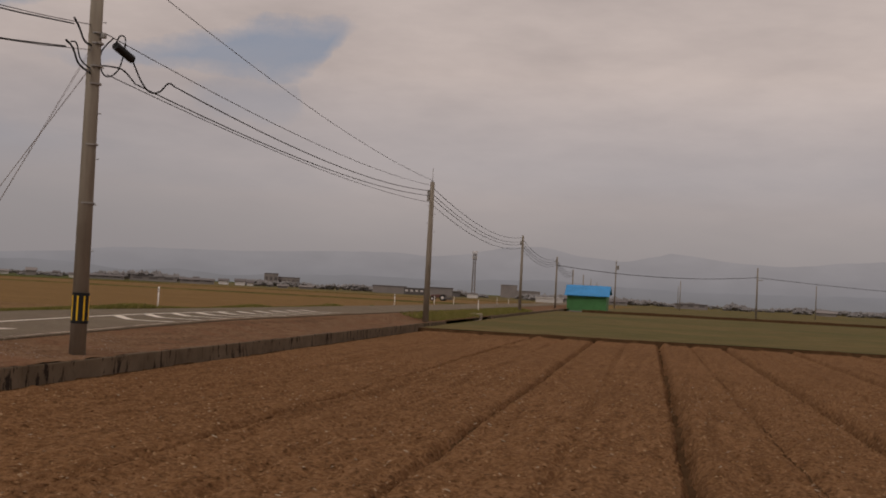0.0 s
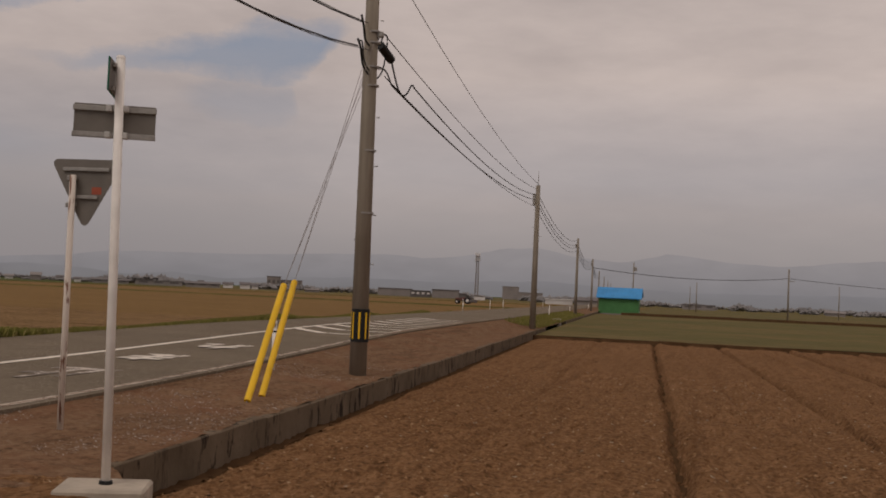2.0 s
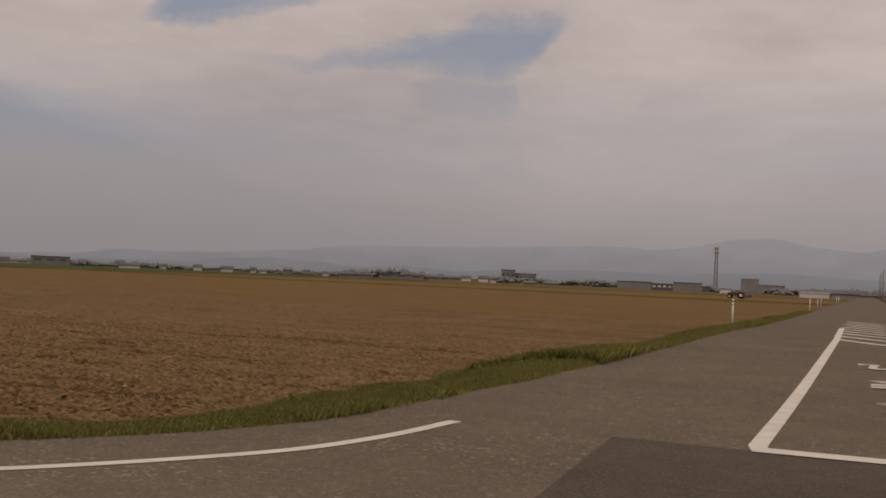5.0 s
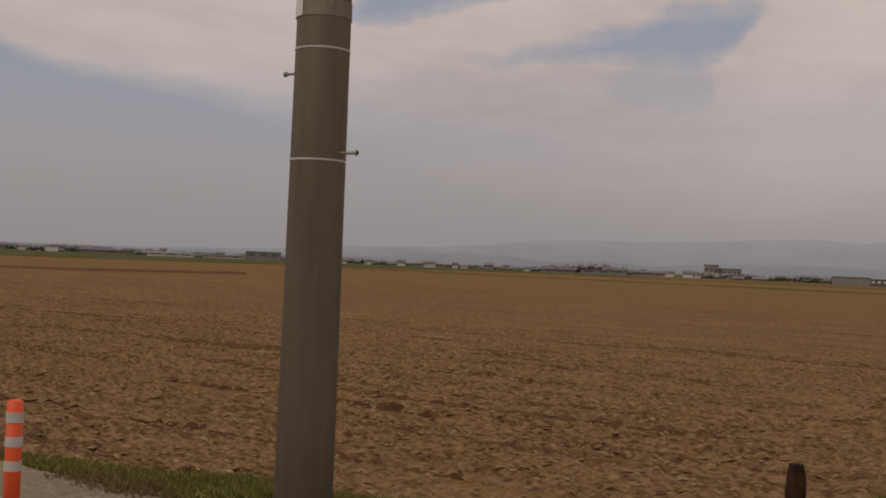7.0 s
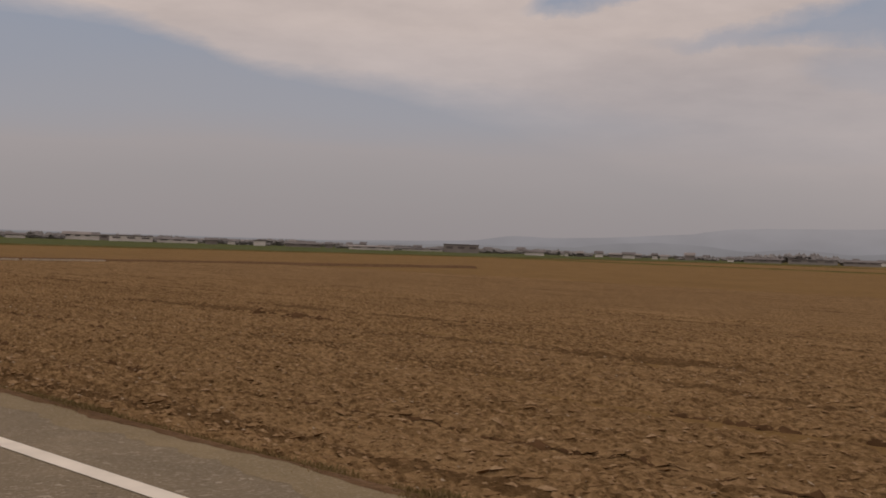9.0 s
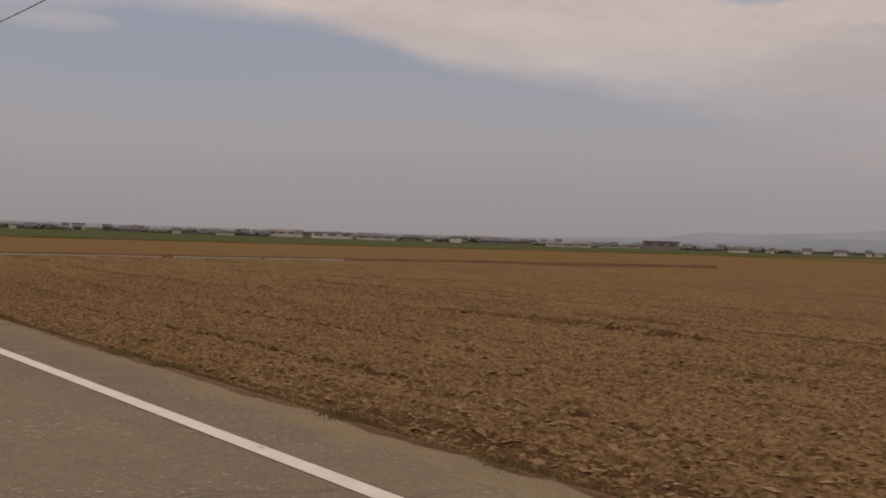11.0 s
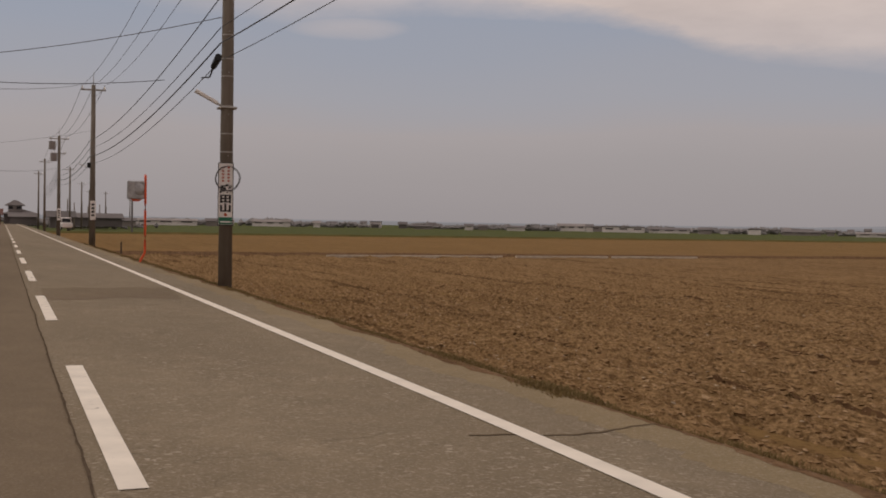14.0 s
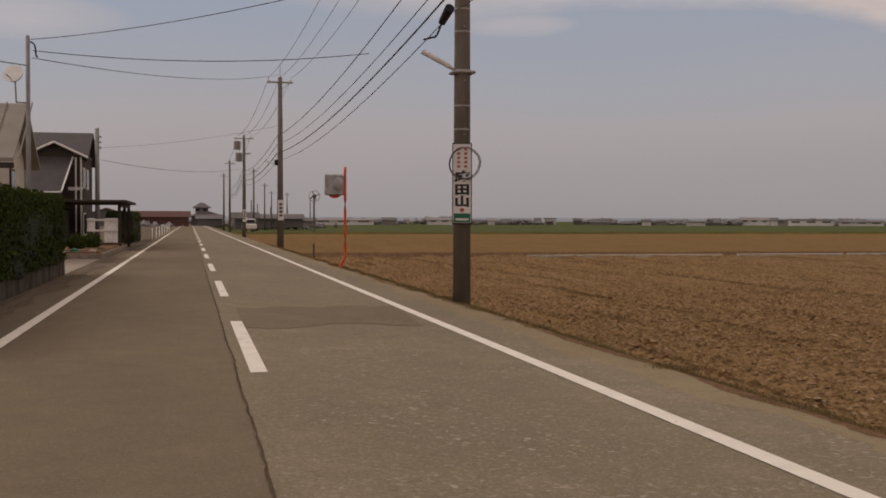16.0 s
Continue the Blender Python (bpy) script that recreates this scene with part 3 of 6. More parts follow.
def off_west(x, y):
    """How far a place lies outside the asphalt, on the field west of the side road."""
    d = np.minimum(y - 4.42, side_left(np.maximum(y, 9.87)) - x)
    corner = (x > -25.3) & (y < 9.87)
    return np.where(corner, 5.45 - np.hypot(x + 25.3, y - 9.87), d)


def clods(x, y, along):
    """Height of ploughed earth: rows, clods, crumbs."""
    u, v = (x, y) if along == "x" else (y, x)
    rows = fbm(u * 0.16, v * 1.7, 5, 2) - 0.5
    lumps = np.abs(fbm(u * 2.2, v * 5.2, 11, 3) - 0.5) * 2
    crumbs = fbm(u * 9, v * 15, 23, 2) - 0.5
    pits = fbm(u * 1.3, v * 1.9, 37, 2) - 0.5
    return 0.22 * rows + 0.12 * (lumps - 0.3) + 0.12 * crumbs + 0.03 * pits


def west_height(x, y):
    d = off_west(x, y)
    far = 1 - 0.75 * smoothstep(14, 40, y)
    cut_ = 0
    for y0, deep in ((7.3, 0.12), (8.8, 0.20), (10.4, 0.12), (12.15, 0.30), (14.9, 0.14), (18.6, 0.24), (24.2, 0.36), (31.5, 0.36)):
        line = y0 + 0.30 * (fbm(x * 0.5, x * 0 + y0, 7) - 0.5)
        cut_ = cut_ + deep * (0.35 + 0.65 * smoothstep(0.35, 0.6, fbm(x * 0.22, x * 0 + y0, 13))) * np.exp(-((y - line) / (0.09 + 0.008 * y0)) ** 2)
    slope = np.interp(x, [-28, -25.3, -24], [1.05, 3.0, 4.0])
    rough = smoothstep(0.25, 0.75, d / slope)
    return -cut_ * rough + rise_of(y) * (1 - smoothstep(0.2, 2.2, d)) - 0.03 - 0.53 * smoothstep(0.05, 1.0, d / slope) + rough * clods(x, y, "x") * far - 0.35 * (d < -0.1)


ys = [4.30]
while ys[-1] < 60:
    ys.append(ys[-1] + 0.042 + 0.0068 * (ys[-1] - 4.3))
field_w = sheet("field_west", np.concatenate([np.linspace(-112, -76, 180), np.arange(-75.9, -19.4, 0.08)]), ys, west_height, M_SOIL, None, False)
structure(field_w, "brown ploughed field with rough clods and straw", "field")
structure(sheet("field_west_far", np.linspace(-212, -20.5, 40), np.concatenate([np.linspace(4.5, 59, 3), np.linspace(60, 430, 60)]),
                lambda x, y: -0.66 + 0.06 * fbm(x * 0.05, y * 0.05, 3) - 0.02, M_SOIL_FAR), "far brown ploughed field", "field")


def furrow_x(x0, y):
    """Where a wheel furrow of the harrowed field runs."""
    return x0 - 0.046 * (y - 8) + 0.07 * (fbm(y * 0.7, y * 0, 7) - 0.5)


def east_height(x, y):
    fall = smoothstep(5.0, 7.2, y)
    z = -0.03 - 0.47 * fall + smoothstep(6.2, 7.4, y) * clods(x, y, "y") * 0.5 * (1 - 0.6 * smoothstep(15, 45, y))
    for x0, depth in ((-2.93, 0.15), (0.06, 0.23), (-5.80, 0.19), (2.97, 0.22), (5.85, 0.18), (8.7, 0.18), (-1.42, 0.07), (1.46, 0.08), (4.4, 0.07), (-4.4, 0.06), (-8.3, 0.06)):
        line = furrow_x(x0, y)
        z -= smoothstep(7.0, 8.5, y) * depth * (0.55 + 0.9 * fbm(y * 1.1, x * 0 + x0, 19)) * np.exp(-((x - line) / 0.085) ** 2) - 0.35 * depth * np.exp(-((x - line - 0.28) / 0.14) ** 2)
    z = z - 0.08 * np.exp(-(np.maximum(x - wall_x(y) - 0.1, 0) / 0.16) ** 2) * smoothstep(8.4, 9, y)
    hump = smoothstep(-9.62, -9.92, x) * (1 - smoothstep(7.5, 7.75, y))
    z = z * (1 - hump) + (-0.09 - 0.03 * fbm(x * 3, y * 3, 8)) * hump
    return np.where(x < wall_x(y) - 0.25, -0.9, z)


ys = [4.42]
while ys[-1] < 53.4:
    ys.append(ys[-1] + 0.06 + 0.009 * (ys[-1] - 4.4) + 0.0006 * (ys[-1] - 4.4) ** 2)
xs = np.concatenate([np.arange(-13.4, 12, 0.055), np.arange(12.1, 16, 0.09), np.linspace(16.2, 110, 40)])
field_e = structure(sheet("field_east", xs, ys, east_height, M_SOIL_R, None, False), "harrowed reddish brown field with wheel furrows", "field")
stub_y, stub_u = np.linspace(52.5, 152, 50), np.linspace(0, 1, 40) ** 1.5
verts = [(float(a), float(y), float(b)) for y in stub_y for a, b in zip(wall_x(y) + 0.1 + 146 * stub_u, -0.38 + 0.05 * fbm(wall_x(y) + 146 * stub_u, stub_u * 0 + y, 4))]
structure(raw("field_stubble", verts, [(j * 40 + i, j * 40 + i + 1, j * 40 + i + 41, j * 40 + i + 40) for j in range(49) for i in range(39)], M_STUBBLE, None, True), "olive green stubble field behind a low dyke", "field")
structure(sheet("field_beyond", np.linspace(-22, 260, 12), np.linspace(152.5, 420, 20), lambda x, y: np.where(x < wall_x(y), -0.9, -0.5), M_STUBBLE), "far olive field", "field")
structure(sheet("field_north_far", np.linspace(-600, 700, 20), np.linspace(440, 1700, 20), lambda x, y: np.where(x < -0.62 * y, -1.2, -0.80), M_STUBBLE), "far olive brown fields on the plain", "field")
# the stubble fields end in a dug earth edge; ditch shade painted dark
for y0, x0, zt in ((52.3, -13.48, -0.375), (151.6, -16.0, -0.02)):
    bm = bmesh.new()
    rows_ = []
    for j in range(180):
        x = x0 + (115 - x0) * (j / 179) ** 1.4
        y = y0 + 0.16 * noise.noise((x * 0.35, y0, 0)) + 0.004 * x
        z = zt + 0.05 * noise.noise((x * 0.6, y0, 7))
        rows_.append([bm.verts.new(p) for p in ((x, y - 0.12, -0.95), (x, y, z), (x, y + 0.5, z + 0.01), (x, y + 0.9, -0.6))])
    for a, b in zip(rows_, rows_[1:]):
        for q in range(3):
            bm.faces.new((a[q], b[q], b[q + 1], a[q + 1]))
    structure(part("field_bank", bm, M_EARTH_SHADE), "cut edge of the stubble field, its ditch shade painted dark", "bank")
# earth dykes between the far paddies
for i, (x0, y0, x1, y1) in enumerate(((-108.0, 6.0, -105.0, 86.0), (-214.0, 5.0, -214.0, 430.0), (-212.0, 200.0, -22.0, 190.0), (-212.0, 330.0, -30.0, 330.0))):
    bm = bmesh.new()
    a, b = Vector((x0, y0, 0)), Vector((x1, y1, 0))
    n = max(12, int((b - a).length / 1.5))
    side = Vector((-(b - a).y, (b - a).x, 0)).normalized()
    prev = None
    for j in range(n + 1):
        p, w = a.lerp(b, j / n), 0.5 + 0.2 * noise.noise((j * 0.3, i, 0))
        h = -0.38 + 0.06 * noise.noise((j * 0.4, i, 5))
        row = [bm.verts.new((*(p + side * w * s).xy, z)) for s, z in ((-1.6, -0.85), (-0.5, h), (0.5, h - 0.02), (1.6, -0.85))]
        if prev:
            for q in range(3):
                bm.faces.new((prev[q], prev[q + 1], row[q + 1], row[q]))
        prev = row
    structure(part("dyke", bm, M_SPILL if i == 0 else M_STUBBLE), "low grassy earth dyke between paddies", "dyke")

# pale blocks standing in for the lit bank before the first dyke
edging = thing("lit_bank", (-104.9, 17.8, -0.62), 0, "low pale strip standing in for the lit bank of the dyke", "edging")
for y0, y1 in ((0.0, 11.3), (12.4, 19.0), (19.4, 26.0)):
    part("kerb_block", box((-0.12 - 0.02 * y0, y0, -0.2), (0.12 - 0.02 * y0, y1, 0.17), 0.02), M_SLAB, edging)

# dark strip painted for the damp, shaded trench at the wall's foot
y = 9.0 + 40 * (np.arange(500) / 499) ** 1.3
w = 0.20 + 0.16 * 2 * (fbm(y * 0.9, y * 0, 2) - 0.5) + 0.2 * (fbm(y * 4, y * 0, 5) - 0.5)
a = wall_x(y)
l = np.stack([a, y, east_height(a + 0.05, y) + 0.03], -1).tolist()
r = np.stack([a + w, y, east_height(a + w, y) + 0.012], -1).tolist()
ribbon("wet_mud", l, r, M_EARTH_SHADE, field_e)

# shade of the furrows, painted as ragged ribbons of dark earth
def lay_shade(name, along, across, width_, ground_, owner, swap, shift=0.0):
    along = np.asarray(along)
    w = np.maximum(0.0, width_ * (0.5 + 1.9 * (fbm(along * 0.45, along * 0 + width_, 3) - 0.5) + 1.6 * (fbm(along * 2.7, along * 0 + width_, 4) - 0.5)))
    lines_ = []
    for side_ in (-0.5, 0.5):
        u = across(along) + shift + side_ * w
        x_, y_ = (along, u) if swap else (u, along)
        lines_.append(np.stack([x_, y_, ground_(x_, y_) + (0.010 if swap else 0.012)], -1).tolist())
    ribbon(name, *lines_, M_EARTH_SHADE, owner)


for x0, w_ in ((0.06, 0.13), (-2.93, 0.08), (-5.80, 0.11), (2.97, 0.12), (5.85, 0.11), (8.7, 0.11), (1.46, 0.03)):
    lay_shade("moist_furrow", 8.5 + 40 * (np.arange(400) / 399) ** 1.6, lambda y, x0=x0: furrow_x(x0, y), w_, east_height, field_e, False)
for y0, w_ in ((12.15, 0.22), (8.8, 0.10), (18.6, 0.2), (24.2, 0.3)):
    lay_shade("moist_furrow", -23.5 - (50 if y0 > 9.5 else 40) * (np.arange(450) / 449) ** 1.2, lambda x, y0=y0: y0 + 0.30 * (fbm(x * 0.5, x * 0 + y0, 7) - 0.5), w_, west_height, field_w, True, 0.10)

# main road: smooth near lane, worn far lane
road = new("road")
structure(road, "two-lane country road of grey brown asphalt", "road")
part("near_lane", box((-430, -2.95, -0.5), (90, 0.52, 0.002)), M_ASPH_NEW, road, "smooth resurfaced asphalt lane")
part("far_lane", box((-430, 0.52, -0.5), (90, 4.42, 0.004)), M_ASPH_OLD, road, "worn asphalt lane with exposed aggregate and cracks")
# repair patch and blown sand on the worn lane
patch = raw("repair_patch", [(-62.2 + 0.3 * math.sin(i), 0.75 + 2.3 * i / 8, 0.008) for i in range(9)] + [(-65.4 + 0.2 * math.sin(2 * i), 0.8 + 2.5 * i / 8, 0.008) for i in range(9)], [(i, i + 1, i + 10, i + 9) for i in range(8)], M_ASPH_DARKER, road)
tagged(patch, "darker asphalt repair patch")
# sandy shoulder and earth spilled over the asphalt edge
for name_, mat_, inner, amp, zz, x0, x1 in (("sandy_shoulder", M_SAND, 3.98, 0.34, 0.0050, -26.5, -125.0), ("spilled_earth", M_SPILL, 4.32, 0.16, 0.0062, -27.0, -125.0)):
    l, r = [], []
    for i in range(900):
        x = x0 + (x1 - x0) * (i / 899) ** 1.3
        o = amp * (0.8 * noise.noise((x * 0.45, 1, inner)) + 0.5 * noise.noise((x * 1.7, 5, inner)) + 0.25 * noise.noise((x * 6, 9, inner)))
        l.append((x, min(4.41, inner + o), zz)), r.append((x, 4.43, zz))
    ribbon(name_, l, r, mat_, road)
l, r = [], []
for i in range(300):
    x = -52 - 0.3 * i
    o = 0.30 * noise.noise((x * 0.4, 2, 1)) + 0.14 * noise.noise((x * 1.9, 5, 3)) + 0.06 * noise.noise((x * 6, 5, 3))
    l.append((x, -2.96, 0.007)), r.append((x, max(-2.94, -2.42 + o), 0.007))
ribbon("spilled_earth", l, r, M_SHOULDER, road)
# joint crack across the shoulder
l, r = [], []
for i in range(60):
    y = 2.95 + 1.45 * i / 59
    o = 0.14 * noise.noise((y * 1.5, 8, 1)) + 0.05 * noise.noise((y * 6, 8, 1))
    w = 0.010 + 0.012 * max(0.0, noise.noise((y * 3, 1, 8)) + 0.4)
    l.append((-48.52 + o - w, y, 0.0085)), r.append((-48.52 + o + w, y, 0.0085))
ribbon("joint_crack", l, r, M_CRACK, road)
# ragged seam of tar between the lanes
l, r = [], []
for i in range(900):
    x = 0 - 125 * (i / 899) ** 1.0
    o = 0.018 * noise.noise((x * 0.5, 3, 0)) + 0.012 * noise.noise((x * 3, 1, 0))
    l.append((x, 0.519 + o + 0.014 * noise.noise((x * 2, 9, 0)) + 0.012 * noise.noise((x * 9, 4, 0)), 0.008)), r.append((x, 0.502 + o + 0.012 * noise.noise((x * 7, 2, 6)), 0.008))
ribbon("tar_seam", l, r, M_TAR, road)
# side road with rounded mouth
rows_y = [4.424 + 0.2735 * i for i in range(20)] + [9.9, 12, 15, 18, 21, 24, 27, 30, 34, 38, 45, 55, 70, 90, 110, 160, 240, 330, 420]


def mouth_right(y):
    return float(np.interp(y, [4.42, 5.0, 5.6, 6.35, 6.75, 7.5, 8.1, 8.9, 9.9], [-5.6, -8.4, -9.8, -10.62, -11.05, -11.85, -12.28, -12.6, -12.75])) if y < 9.9 else float(side_right(y))


def mouth_left(y):
    return -25.3 + math.sqrt(max(0, 5.45 ** 2 - (9.87 - y) ** 2)) if y < 9.87 else float(side_left(y))


side = new("road_side")
structure(side, "narrow side road joining the main road", "road")
cut = next(i for i, y in enumerate(rows_y) if y >= 9.9)


def road_piece(name, ys_, xl, xr, mat, lift):
    top_l, top_r = [(xl(y), y, road_z(y) + lift) for y in ys_], [(xr(y), y, road_z(y) + lift) for y in ys_]
    n = len(ys_)
    v = top_l + top_r + [(x, y, z - 0.4) for x, y, z in top_l] + [(x, y, z - 0.4) for x, y, z in top_r]
    f = []
    for i in range(n - 1):
        f += [(i, i + 1, n + i + 1, n + i), (2 * n + i, 2 * n + i + 1, i + 1, i), (n + i, n + i + 1, 3 * n + i + 1, 3 * n + i)]
    return raw(name, v, f, mat, side)


road_piece("junction_west", rows_y[:cut + 1], mouth_left, lambda y: -16.6 - 0.12 * (y - 4), M_ASPH_SIDE, 0.0)
road_piece("junction_east", rows_y[:cut + 1], lambda y: -16.6 - 0.12 * (y - 4), mouth_right, M_ASPH_DARK, 0.0)
road_piece("carriageway", rows_y[cut:], mouth_left, mouth_right, M_ASPH_SIDE, 0.0)


def on_road(*xy):
    return [(x, y, road_z(y)) for x, y in xy]


def fine(a, b, n):
    return [(a[0] + (b[0] - a[0]) * i / n, a[1] + (b[1] - a[1]) * i / n) for i in range(n + 1)]


# painted lines
markings = new("road_markings")
structure(markings, "white road markings, partly worn", "road marking")
stripe("edge_line", [(x, 3.34 - 0.045 * float(smoothstep(-26, -30, x) * (1 - smoothstep(-45, -50, x))), 0.004) for x in np.arange(-24.5, -429, -1.0)], 0.15, M_LINE, 0.006, markings)
stripe("edge_line", [(x, -1.93, 0) for x in np.arange(60, -429, -4.0)], 0.15, M_LINE, 0.006, markings)
for i in range(-5, 38):
    a = -52.9 - 10.15 * i
    stripe("dash", [(a + 5.15, 0.708, 0.004), (a + 2.5, 0.708, 0.004), (a, 0.708, 0.004)], 0.155, M_LINE, 0.006, markings) if not -26 < a < -6 else None
swing_w = smooth_path([(-24.5, 3.34, 0.004), (-22.4, 3.7, 0.004), (-20.6, 5.0, 0), (-19.35, 6.9, 0), (-18.95, 8.3, 0), (-18.86, 9.85, 0)], 6)
stripe("corner_line", swing_w, 0.14, M_LINE, 0.006, markings)
swing_e = smooth_path([(-12.95, 10.05, 0), (-12.92, 9.4, 0), (-12.75, 8.6, 0), (-12.35, 7.95, 0), (-11.7, 7.2, 0), (-11.0, 6.42, 0), (-10.0, 5.35, 0), (-8.3, 4.2, 0), (-5.5, 3.5, 0), (0, 3.38, 0)], 6)
stripe("corner_line", swing_e, 0.17, M_LINE, 0.006, markings)
stripe("edge_line", [(x, 3.38, 0.004) for x in np.arange(0, 60, 3.0)], 0.15, M_LINE, 0.006, markings)
stripe("stop_line", on_road(*fine((-16.05, 9.93), (-12.88, 10.05), 12)), 0.3, M_LINE, 0.010, markings)
stripe("lane_line", on_road((-15.98, 9.9), *fine((-16.05, 10.2), (-17.1, 30.1), 30), *fine((-17.2, 31.5), (-17.75, 39.5), 6)), 0.17, M_LINE, 0.007, markings)
stripe("edge_line", on_road(*fine((-12.97, 10.2), (-14.35, 30.4), 28), *fine((-14.5, 32), (-15.35, 45), 8)), 0.12, M_LINE_DULL, 0.006, markings)
for i in range(10):
    y = 30.1 + 2.1 * i
    x = -17.1 - 0.058 * (y - 30.1) - 0.02 * i
    stripe("hatch", on_road((x, y), (x + 0.7, y - 0.95), (x + 1.45, y - 1.85), (x + 2.1, y - 1.9), (x + 2.78 - 0.02 * i, y - 1.8)), 0.3, M_LINE, 0.006, markings)
# the word on the road, to be read by drivers who come out of the side road
for ch, x, y, mat in (("止", -14.79, 14.53, M_LINE_GONE), ("ま", -15.18, 18.2, M_LINE_WORN), ("れ", -15.48, 21.6, M_LINE_WORN)):
    me = words(ch, 1.05, 0.001, 0.035)
    me.materials.clear()
    me.materials.append(mat)
    ob = new("road_letter", me)
    ob.matrix_world = pose(x, y, road_z(y) + 0.007, 0, 0, 183) @ Matrix.Diagonal((1.0, 2.1, 1, 1))
    ob.parent = markings

# verge east of the side road
vy = [6.0]
while vy[-1] < 420:
    vy.append(vy[-1] + 0.09 + 0.012 * (vy[-1] - 6))
verts, faces, NU = [], [], 44
u = np.linspace(0, 1, NU + 1)
for y in vy:
    a, b = mouth_right(y) - 0.12, float(wall_x(max(y, 8.6))) - 0.02 + (0.9 if y < 8.6 else 0) * min(1, (8.6 - y) / 1.2)
    x = a + (b - a) * u
    z = road_z(y) * (1 - smoothstep(0.1, 0.75, u)) - 0.035 - 0.15 * u + (0.07 * (fbm(x * 2.1, x * 0 + y * 3.1, 51) - 0.5) + 0.022 * (fbm(x * 9, x * 0 + y * 11, 61) - 0.5)) * np.minimum(1, 8 * u)
    verts += [(float(p), y, float(q)) for p, q in zip(x, z)]
for j in range(len(vy) - 1):
    for i in range(NU):
        k0 = j * (NU + 1) + i
        faces.append((k0, k0 + 1, k0 + NU + 2, k0 + NU + 1))
structure(raw("verge", verts, faces, M_VERGE, None, True), "bare reddish earth verge with gravel", "verge")

# earth washed over the asphalt edge of the side road
l, r = [], []
for i in range(420):
    y = 10.3 + 38 * (i / 419) ** 1.5
    o = 0.07 * noise.noise((y * 1.1, 3, 8)) + 0.05 * noise.noise((y * 4.3, 7, 8)) + 0.02 * noise.noise((y * 13, 7, 2))
    e = mouth_right(y)
    l.append((e - 0.15 + o - 0.05 * min(1, max(0, y - 10)), y, road_z(y) + 0.009)), r.append((e + 0.06, y, road_z(y) - 0.05))
ribbon("washed_earth", l, r, M_VERGE, side)

# concrete retaining wall between verge and field
wall = new("retaining_wall")
structure(wall, "low stained concrete retaining wall of the field ditch", "wall")
y = 8.6
while y < 58:
    L = 4.0
    a, b = Vector((float(wall_x(y)), y, 0)), Vector((float(wall_x(y + L - 0.012)), y + L - 0.012, 0))
    d = (b - a).normalized()
    m = Matrix.Translation((a.x, a.y, 0)) @ Matrix.Rotation(math.atan2(d.y, d.x), 4, "Z") @ pose(0, random.uniform(-0.012, 0.012), random.uniform(-0.012, 0.012), 0, random.uniform(-0.25, 0.25), 0)
    part("wall_block", box((0, -0.02, -0.95), ((b - a).length, 0.13, -0.19), 0.012, m), M_WALL, wall)
    y += L
for y in np.arange(80, 165, 4.0):
    a = Vector((float(wall_x(y)), y, 0))
    b = Vector((float(wall_x(y + 3.98)), y + 3.98, 0))
    d = (b - a).normalized()
    part("wall_block", box((0, -0.05, -0.95), ((b - a).length, 0.2, -0.16), 0.012, Matrix.Translation((a.x, a.y, 0)) @ Matrix.Rotation(math.atan2(d.y, d.x), 4, "Z")), M_WALL, wall)
sluice = thing("sluice_box", (-15.55, 76.0, -0.45), 0, "small pale concrete sluice box at the ditch", "sluice")
bm = box((-0.5, -0.5, 0), (0.5, 0.5, 0.50), 0.03)
part("body", bm, M_SLAB, sluice)

# left verge of the main road: earth and gravel
structure(sheet("verge_south", np.concatenate([np.linspace(90, -60, 30), np.arange(-60.3, -130, -0.3), np.linspace(-131, -430, 40)])[::-1], [-60, -20, -9, -6, -5, -4.3, -3.8, -3.4, -2.97],
                lambda x, y: -0.05 - 0.04 * (y > -3.2) + 0.06 * (fbm(x * 1.5, y * 1.5, 71) - 0.5), M_SHOULDER), "bare earth strip beside the road", "verge")

# far mountains, self-lit, their haze painted into the colour
AZ = [-180, -120, -60, -30, -8.5, -6.8, -4.2, -1.5, 1.3, 3.7, 4.7, 6.1, 7.8, 9.8, 11.8, 13.9, 15, 17.5, 20, 22.9, 25, 27, 29.7, 31.2, 34.4, 38.4, 40.7, 42.4, 45.8, 50, 60, 90, 130, 180]
EL = [0.8, 1.0, 2.2, 2.4, 2.51, 2.36, 2.06, 2.22, 2.53, 2.02, 2.1, 2.2, 2.59, 2.5, 2.0, 1.78, 1.89, 1.88, 1.75, 1.58, 1.55, 1.47, 1.42, 1.15, 0.9, 0.68, 0.74, 0.45, 0.32, 0.2, 0.16, 0.2, 0.4, 0.8]


def ridge(name, radius, profile, mat, wob, label):
    v, n = [], 720
    for i in range(n + 1):
        a = -180 + 360 * i / n
        e = profile(a) + wob * min(1.0, profile(a)) * (noise.fractal((a * 0.35, radius * 0.01, 0), 0.8, 2.1, 6) + 0.5 * noise.fractal((a * 1.7, radius * 0.01, 3), 0.8, 2.1, 5))
        p = (-15 - radius * math.sin(radians(a)), radius * math.cos(radians(a)))
        v += [(*p, -12.0), (*p, 1.4 + radius * math.tan(radians(max(e, 0.02))))]
    structure(raw(name, v, [(2 * i, 2 * i + 2, 2 * i + 3, 2 * i + 1) for i in range(n)], mat), label, "mountains")


